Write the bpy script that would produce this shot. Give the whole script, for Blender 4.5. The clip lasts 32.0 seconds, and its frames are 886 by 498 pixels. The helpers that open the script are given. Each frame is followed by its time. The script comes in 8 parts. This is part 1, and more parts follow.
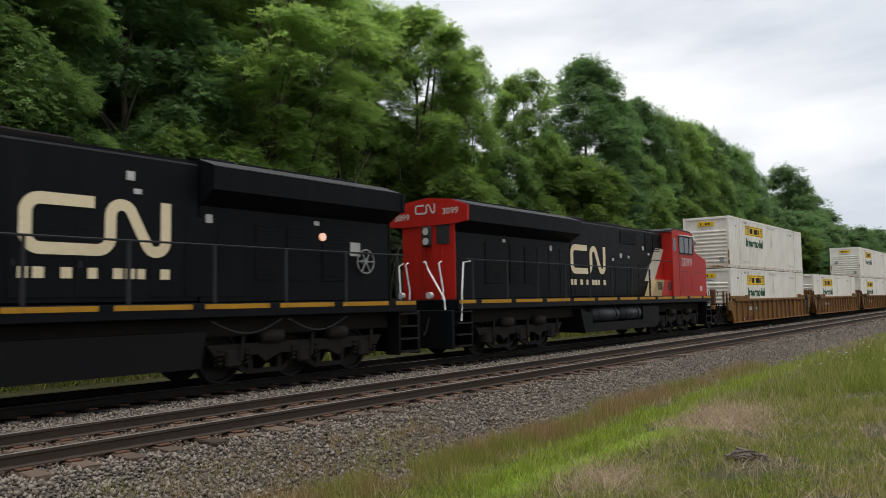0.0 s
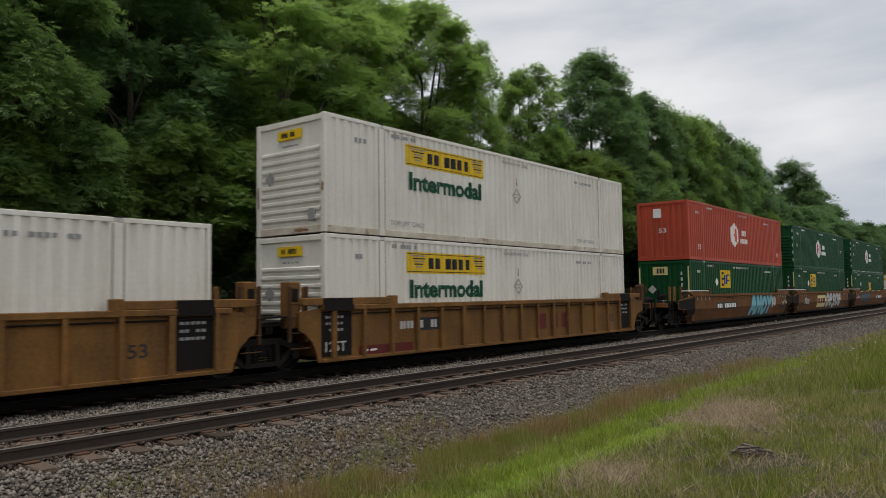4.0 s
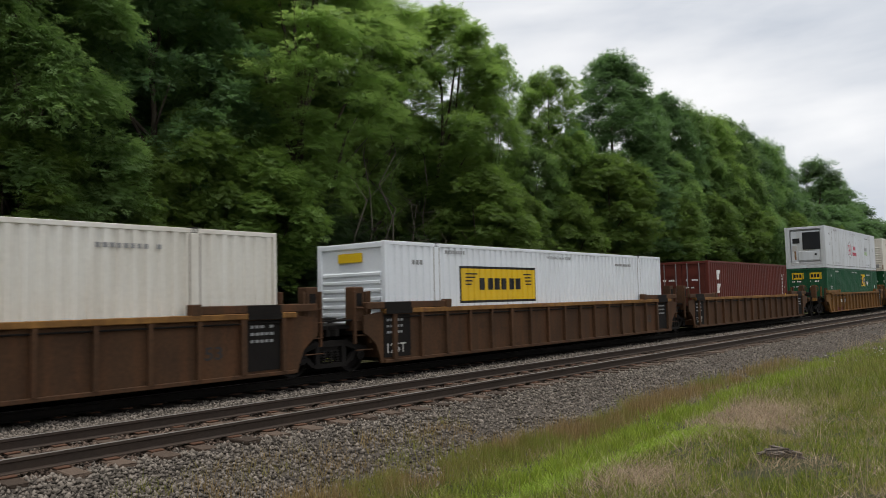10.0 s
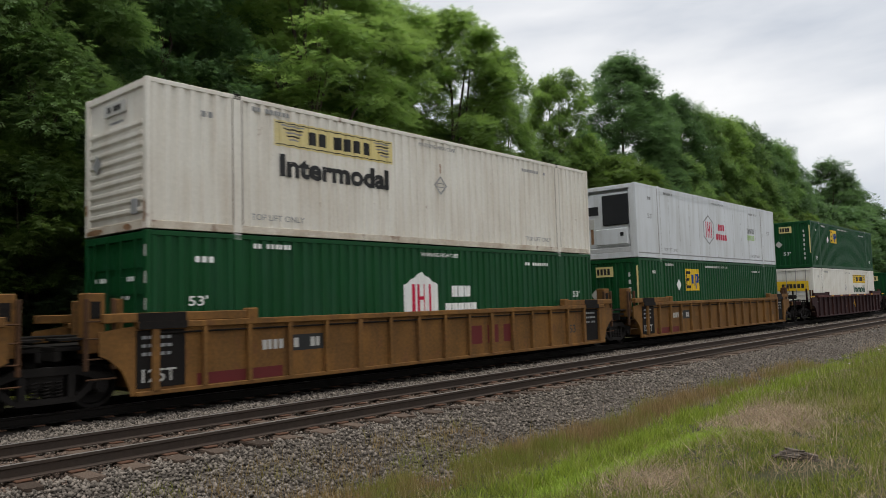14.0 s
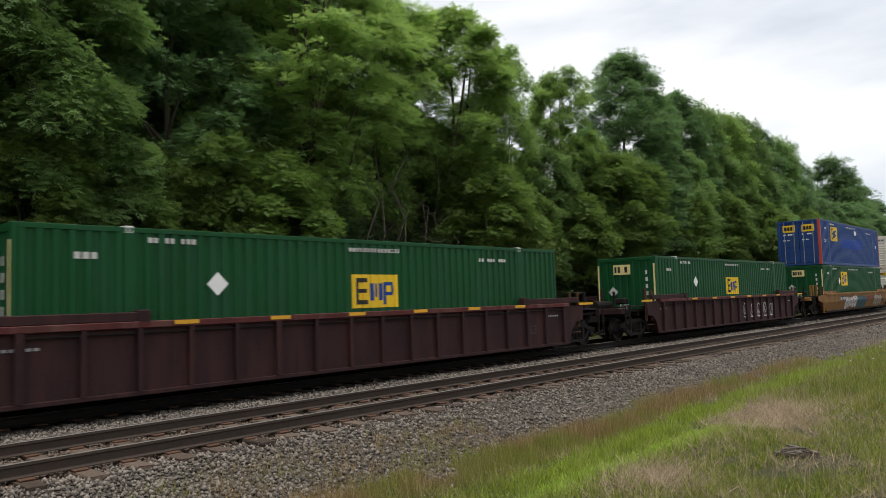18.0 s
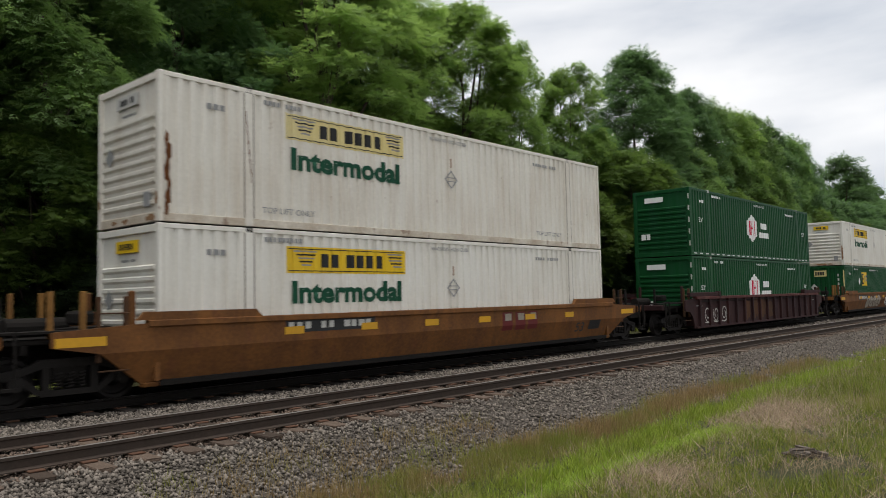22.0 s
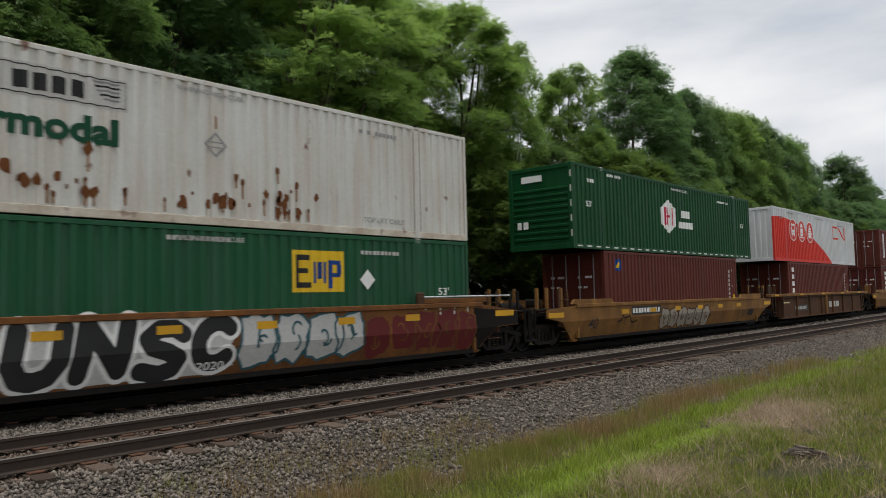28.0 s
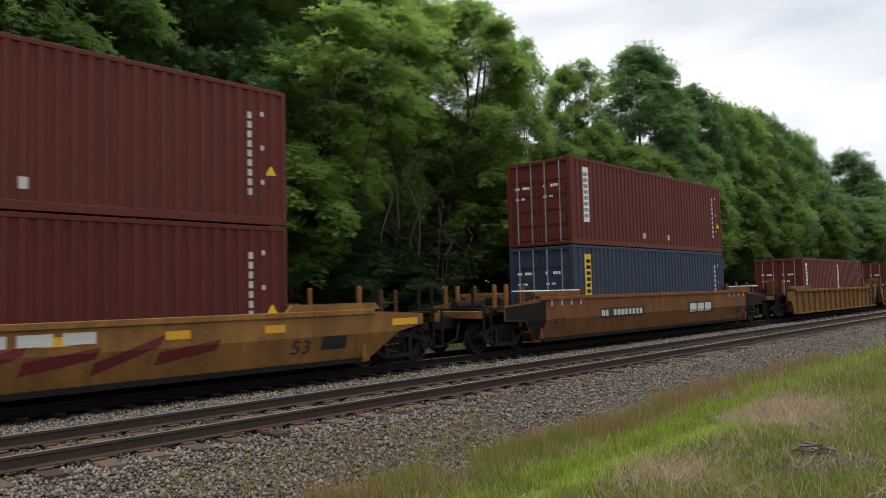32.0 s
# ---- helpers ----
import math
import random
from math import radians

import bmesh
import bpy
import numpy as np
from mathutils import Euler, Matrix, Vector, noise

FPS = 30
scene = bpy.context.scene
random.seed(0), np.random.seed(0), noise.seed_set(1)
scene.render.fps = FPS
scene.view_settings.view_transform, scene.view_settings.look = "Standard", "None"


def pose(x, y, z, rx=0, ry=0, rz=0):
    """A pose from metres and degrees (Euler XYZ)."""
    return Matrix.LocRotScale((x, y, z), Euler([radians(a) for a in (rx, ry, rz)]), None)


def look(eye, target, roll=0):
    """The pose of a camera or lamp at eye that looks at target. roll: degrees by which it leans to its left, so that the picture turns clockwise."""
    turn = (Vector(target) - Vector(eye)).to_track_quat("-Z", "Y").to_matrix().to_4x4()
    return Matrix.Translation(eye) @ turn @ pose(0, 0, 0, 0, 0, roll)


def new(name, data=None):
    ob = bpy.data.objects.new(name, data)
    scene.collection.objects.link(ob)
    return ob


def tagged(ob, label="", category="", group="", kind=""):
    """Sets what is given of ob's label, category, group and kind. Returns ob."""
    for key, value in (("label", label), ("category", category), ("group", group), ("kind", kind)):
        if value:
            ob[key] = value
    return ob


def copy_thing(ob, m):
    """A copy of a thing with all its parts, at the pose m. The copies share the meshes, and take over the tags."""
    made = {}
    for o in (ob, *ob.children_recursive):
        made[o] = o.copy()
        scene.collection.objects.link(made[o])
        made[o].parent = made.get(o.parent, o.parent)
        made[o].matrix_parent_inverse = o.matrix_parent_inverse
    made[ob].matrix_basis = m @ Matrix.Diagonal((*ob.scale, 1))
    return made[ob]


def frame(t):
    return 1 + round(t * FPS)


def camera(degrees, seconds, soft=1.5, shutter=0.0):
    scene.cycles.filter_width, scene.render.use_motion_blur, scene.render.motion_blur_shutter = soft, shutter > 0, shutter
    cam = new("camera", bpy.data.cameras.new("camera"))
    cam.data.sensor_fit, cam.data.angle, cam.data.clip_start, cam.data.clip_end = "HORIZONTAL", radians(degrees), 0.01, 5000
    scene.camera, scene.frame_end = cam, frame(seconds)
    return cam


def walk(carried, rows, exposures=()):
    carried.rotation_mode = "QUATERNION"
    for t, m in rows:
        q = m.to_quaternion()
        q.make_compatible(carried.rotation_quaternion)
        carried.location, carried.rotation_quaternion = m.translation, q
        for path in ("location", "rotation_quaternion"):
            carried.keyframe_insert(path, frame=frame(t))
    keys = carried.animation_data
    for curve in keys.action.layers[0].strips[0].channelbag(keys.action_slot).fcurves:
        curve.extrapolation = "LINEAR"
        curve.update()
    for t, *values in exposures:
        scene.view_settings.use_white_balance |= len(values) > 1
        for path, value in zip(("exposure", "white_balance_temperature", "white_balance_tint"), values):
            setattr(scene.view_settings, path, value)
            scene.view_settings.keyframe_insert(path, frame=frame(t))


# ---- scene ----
# ---- camera and its path ----
EYE = (0.0, 0.0, 1.714)
cam = camera(60.9, 32.0, soft=0.35, shutter=0.12)
# seconds, heading from the track, tilt, roll, sway x, y, z
SWAY = [
    (0, 38.268, 3.836, -0.868, 0.028, -0.005, 0.008), (0.5, 38.367, 3.781, -0.857, 0.032, -0.008, 0.008), (1, 38.559, 3.749, -0.862, 0.031, -0.004, 0.009),
    (1.5, 38.605, 3.739, -0.819, 0.027, -0.001, 0.012), (2, 38.699, 3.723, -0.783, 0.017, 0.004, 0.013), (2.5, 38.731, 3.760, -0.736, 0.013, -0.001, 0.013),
    (3, 38.789, 3.701, -0.723, 0.017, -0.001, 0.010), (3.5, 38.726, 3.589, -0.732, 0.024, -0.004, 0.012), (5.5, 38.638, 3.073, -0.749, 0.029, -0.002, 0.005),
    (6, 38.657, 3.006, -0.810, 0.027, -0.005, 0.003), (6.5, 38.794, 3.030, -0.949, 0.020, -0.005, 0.000), (7, 38.941, 3.166, -1.102, 0.021, 0.004, -0.002),
    (7.5, 39.200, 3.296, -1.229, 0.019, 0.002, -0.001), (8, 39.468, 3.469, -1.278, 0.015, 0.003, -0.001), (8.5, 39.701, 3.560, -1.317, 0.021, 0.005, 0.005),
    (9, 39.984, 3.631, -1.342, 0.009, 0.006, 0.001), (9.5, 40.166, 3.716, -1.375, 0.003, 0.000, 0.005), (10, 40.262, 3.785, -1.350, 0.004, -0.000, 0.004),
    (10.5, 40.389, 3.807, -1.376, -0.000, -0.006, 0.002), (11, 40.323, 3.822, -1.433, -0.002, -0.006, 0.004), (11.5, 40.354, 3.807, -1.483, 0.000, -0.003, -0.000),
    (12, 40.491, 3.782, -1.495, -0.003, -0.004, 0.002), (12.5, 40.617, 3.795, -1.535, -0.006, -0.005, -0.002), (13, 40.794, 3.894, -1.593, -0.000, -0.000, -0.000),
    (13.5, 41.021, 4.040, -1.643, 0.001, 0.001, -0.006), (14, 41.087, 4.090, -1.618, 0.002, 0.007, -0.009), (14.5, 41.021, 4.138, -1.637, -0.007, -0.002, -0.003),
    (16.5, 41.049, 3.901, -1.695, -0.010, -0.006, 0.000), (17, 41.106, 3.934, -1.722, -0.017, 0.003, -0.002), (17.5, 41.156, 3.930, -1.754, -0.016, 0.002, -0.001),
    (18, 41.180, 3.914, -1.790, -0.011, -0.000, -0.002), (18.5, 41.184, 3.895, -1.768, -0.014, -0.002, -0.004), (19, 41.214, 3.806, -1.760, -0.016, -0.005, -0.003),
    (19.5, 41.199, 3.777, -1.770, -0.013, 0.003, -0.000), (20, 41.258, 3.753, -1.729, -0.009, 0.010, 0.005), (20.5, 41.394, 3.833, -1.583, -0.005, 0.009, -0.004),
    (21, 41.568, 3.794, -1.390, -0.005, 0.006, -0.010), (21.5, 41.747, 3.756, -1.263, 0.000, 0.008, -0.005), (22, 41.850, 3.649, -1.221, -0.003, 0.007, -0.000),
    (22.5, 41.816, 3.646, -1.199, -0.006, 0.009, -0.001), (23, 41.813, 3.646, -1.279, -0.002, 0.005, -0.003), (23.5, 41.808, 3.697, -1.363, -0.001, 0.008, 0.001),
    (24, 41.817, 3.819, -1.409, -0.010, 0.004, -0.001), (24.5, 41.879, 3.829, -1.392, -0.014, 0.002, -0.003), (25, 41.811, 3.835, -1.333, -0.011, -0.002, -0.000),
    (25.5, 41.822, 3.798, -1.346, -0.015, -0.004, 0.004), (27.5, 41.779, 3.717, -1.332, -0.013, 0.004, 0.005), (28, 41.753, 3.699, -1.342, -0.019, 0.002, 0.000),
    (28.5, 41.736, 3.599, -1.368, -0.018, 0.007, 0.003), (29, 41.792, 3.540, -1.406, -0.018, 0.007, -0.001), (29.5, 41.822, 3.388, -1.444, -0.008, 0.014, 0.002),
    (30, 41.848, 3.293, -1.417, -0.014, 0.016, -0.002), (30.5, 41.938, 3.311, -1.423, -0.010, 0.017, -0.000), (31, 41.995, 3.381, -1.410, -0.008, 0.014, -0.002),
    (31.5, 42.127, 3.404, -1.407, -0.011, 0.019, -0.002), (32, 42.235, 3.422, -1.415, -0.015, 0.018, 0.002)]


def stand(t, head, tilt, roll, dx, dy, dz):
    e = Vector((EYE[0] + dx, EYE[1] + dy, EYE[2] + dz))
    h, p = radians(head), radians(tilt)
    return (t, look(e, e + Vector((math.cos(h) * math.cos(p), math.sin(h) * math.cos(p), math.sin(p))), roll))


# the clip's camera darkens and brightens its picture on the way: seconds, stops
STOPS = [(0, -0.32), (1, -0.32), (2, -0.42), (2.5, -0.62), (3, -0.82), (3.5, -0.72), (5.5, -0.72), (6, -0.42), (7, -0.32), (8, -0.37), (9, -0.32), (10, -0.47), (12, -0.42), (14, -0.46), (17, -0.52),
         (18, -0.22), (19, -0.17), (20, -0.22), (21, -0.17), (22, -0.42), (23, -0.72), (24, -0.22), (25, -0.42), (25.5, -0.52), (27.5, -0.8), (28, -0.6), (29, -0.32), (30, -0.22), (31, -0.22), (32, -0.27)]
walk(cam, [stand(*r) for r in SWAY], STOPS)

# ---- world, sun, exposure ----
world = bpy.data.worlds.new("overcast_sky")
scene.world = world
world.use_nodes = True
wn, wl = world.node_tree.nodes, world.node_tree.links
wn.clear()
w_out = wn.new("ShaderNodeOutputWorld")
w_mix = wn.new("ShaderNodeMixShader")
w_mix.inputs[0].default_value = 0.93
w_sky = wn.new("ShaderNodeTexSky")
w_sky.sky_type, w_sky.sun_disc = "NISHITA", False
w_sky.sun_elevation, w_sky.sun_rotation = radians(74), radians(200)
w_bg = wn.new("ShaderNodeBackground")
w_bg.inputs[1].default_value = 0.1
w_cloud = wn.new("ShaderNodeBackground")
w_cloud.inputs[1].default_value = 1.0
w_tc = wn.new("ShaderNodeTexCoord")
w_map = wn.new("ShaderNodeMapping")
w_map.inputs["Scale"].default_value = (1.0, 1.0, 3.2)
w_map.inputs["Rotation"].default_value = (0.1, 0.25, 0.9)
w_n = wn.new("ShaderNodeTexNoise")
w_n.inputs["Scale"].default_value, w_n.inputs["Detail"].default_value, w_n.inputs["Roughness"].default_value = 1.7, 6, 0.52
w_n.inputs["Distortion"].default_value = 0.4
w_r = wn.new("ShaderNodeValToRGB")
w_r.color_ramp.elements[0].position, w_r.color_ramp.elements[0].color = 0.36, (0.88, 0.94, 1.04, 1)
w_r.color_ramp.elements[1].position, w_r.color_ramp.elements[1].color = 0.62, (1.46, 1.46, 1.47, 1)
wl.new(w_tc.outputs["Generated"], w_map.inputs[0])
wl.new(w_map.outputs[0], w_n.inputs["Vector"])
wl.new(w_n.outputs[0], w_r.inputs[0])
w_sep, w_up, w_mul = (wn.new(k) for k in ("ShaderNodeSeparateXYZ", "ShaderNodeMapRange", "ShaderNodeVectorMath"))
w_up.inputs[1].default_value, w_up.inputs[2].default_value, w_up.inputs[3].default_value, w_up.inputs[4].default_value = 0.35, 1.0, 1.0, 1.25
w_mul.operation = "SCALE"
wl.new(w_tc.outputs["Generated"], w_sep.inputs[0])
wl.new(w_sep.outputs[2], w_up.inputs[0])
wl.new(w_r.outputs[0], w_mul.inputs[0])
wl.new(w_up.outputs[0], w_mul.inputs["Scale"])
wl.new(w_mul.outputs[0], w_cloud.inputs[0])
wl.new(w_sky.outputs[0], w_bg.inputs[0])
wl.new(w_bg.outputs[0], w_mix.inputs[1])
wl.new(w_cloud.outputs[0], w_mix.inputs[2])
wl.new(w_mix.outputs[0], w_out.inputs[0])

sun_data = bpy.data.lights.new("sun", "SUN")
sun_data.energy, sun_data.angle, sun_data.color = 3.1, radians(22), (1.0, 0.97, 0.92)
sun = new("sun", sun_data)
sun.matrix_basis = look((-5, -4, 40), (0, 0, 0))


# ---- materials ----
def nodes_of(name):
    m = bpy.data.materials.new(name)
    m.use_nodes = True
    t = m.node_tree
    return m, t.nodes, t.links, t.nodes["Principled BSDF"]


def mixer(n, l, fac, a, b, mode="MIX"):
    x = n.new("ShaderNodeMix")
    x.data_type, x.blend_type = "RGBA", mode
    for sock, val in ((0, fac), (6, a), (7, b)):
        if isinstance(val, (int, float)):
            x.inputs[sock].default_value = val
        elif isinstance(val, tuple):
            x.inputs[sock].default_value = (*val, 1)
        else:
            l.new(val, x.inputs[sock])
    return x.outputs[2]


def noise_of(n, l, scale, stretch=(1, 1, 1), detail=4, lo=0.35, hi=0.65, space="Object"):
    tc, mp, nz, rp = (n.new(k) for k in ("ShaderNodeTexCoord", "ShaderNodeMapping", "ShaderNodeTexNoise", "ShaderNodeMapRange"))
    mp.inputs["Scale"].default_value = stretch
    nz.inputs["Scale"].default_value, nz.inputs["Detail"].default_value = scale, detail
    rp.inputs[1].default_value, rp.inputs[2].default_value = lo, hi
    l.new(tc.outputs[space], mp.inputs[0])
    l.new(mp.outputs[0], nz.inputs["Vector"])
    l.new(nz.outputs[0], rp.inputs[0])
    return rp.outputs[0]


def tone(c, k):
    return tuple(min(1, v * k) for v in c)


def surface(name, base, stain=None, rough=0.6, metal=0.0, big=0.6, fine=14.0, amount=0.5, grain=0.25, bump=0.1, streak=None, streak_amount=0.0, spots=None, spot_lo=0.66, vary=0.0, island=0.0, spec=0.15):
    """A worn surface: base colour, broad stains, fine grain, downward streaks, spots of rust."""
    m, n, l, b = nodes_of(name)
    stain = stain or tone(base, 0.6)
    col = mixer(n, l, noise_of(n, l, big), base, tuple(base[i] * (1 - amount) + stain[i] * amount for i in range(3)))
    if streak:
        s = n.new("ShaderNodeMath")
        s.operation = "MULTIPLY"
        s.inputs[1].default_value = streak_amount
        l.new(noise_of(n, l, 3.2, (1, 1, 0.12), 5, 0.45, 0.66), s.inputs[0])
        col = mixer(n, l, s.outputs[0], col, streak)
    if spots:
        col = mixer(n, l, noise_of(n, l, 2.6, (1, 1, 0.7), 8, spot_lo, spot_lo + 0.05), col, spots)
    g = noise_of(n, l, fine, detail=6, lo=0.2, hi=0.8)
    col = mixer(n, l, grain, col, mixer(n, l, g, tone(base, 0.45), tone(base, 1.35)))
    if vary or island:
        src = n.new("ShaderNodeNewGeometry").outputs["Random Per Island"] if island else n.new("ShaderNodeObjectInfo").outputs["Random"]
        k = n.new("ShaderNodeMapRange")
        k.inputs[3].default_value, k.inputs[4].default_value = 1 - (vary or island), 1 + (vary or island)
        l.new(src, k.inputs[0])
        hsv = n.new("ShaderNodeHueSaturation")
        l.new(k.outputs[0], hsv.inputs["Value"])
        l.new(col, hsv.inputs["Color"])
        col = hsv.outputs[0]
    l.new(col, b.inputs["Base Color"])
    rr = n.new("ShaderNodeMapRange")
    rr.inputs[3].default_value, rr.inputs[4].default_value = max(0.05, rough - 0.12), min(1, rough + 0.15)
    l.new(g, rr.inputs[0])
    l.new(rr.outputs[0], b.inputs["Roughness"])
    b.inputs["Metallic"].default_value = metal
    b.inputs["Specular IOR Level"].default_value = spec
    if bump:
        bp = n.new("ShaderNodeBump")
        bp.inputs["Strength"].default_value, bp.inputs["Distance"].default_value = bump, 0.02
        l.new(g, bp.inputs["Height"])
        l.new(bp.outputs[0], b.inputs["Normal"])
    return m


def leaf_material(name, dark, light, through_col, hue=0.008):
    m, n, l, b = nodes_of(name)
    isl, obj = n.new("ShaderNodeNewGeometry"), n.new("ShaderNodeObjectInfo")
    col = mixer(n, l, noise_of(n, l, 0.7, detail=3, lo=0.3, hi=0.7), dark, light)
    col = mixer(n, l, 0.35, col, mixer(n, l, isl.outputs["Random Per Island"], dark, light))
    hv = n.new("ShaderNodeHueSaturation")
    for sock, a, c in (("Hue", 0.5 - hue, 0.5 + hue), ("Value", 0.75, 1.25)):
        k = n.new("ShaderNodeMapRange")
        k.inputs[3].default_value, k.inputs[4].default_value = a, c
        l.new(obj.outputs["Random"], k.inputs[0])
        l.new(k.outputs[0], hv.inputs[sock])
    l.new(col, hv.inputs["Color"])
    l.new(hv.outputs[0], b.inputs["Base Color"])
    b.inputs["Roughness"].default_value = 0.5
    b.inputs["Specular IOR Level"].default_value = 0.25
    tr, ms = n.new("ShaderNodeBsdfTranslucent"), n.new("ShaderNodeMixShader")
    tr.inputs[0].default_value = (*through_col, 1)
    ms.inputs[0].default_value = 0.45
    l.new(b.outputs[0], ms.inputs[1])
    l.new(tr.outputs[0], ms.inputs[2])
    l.new(ms.outputs[0], n["Material Output"].inputs[0])
    return m


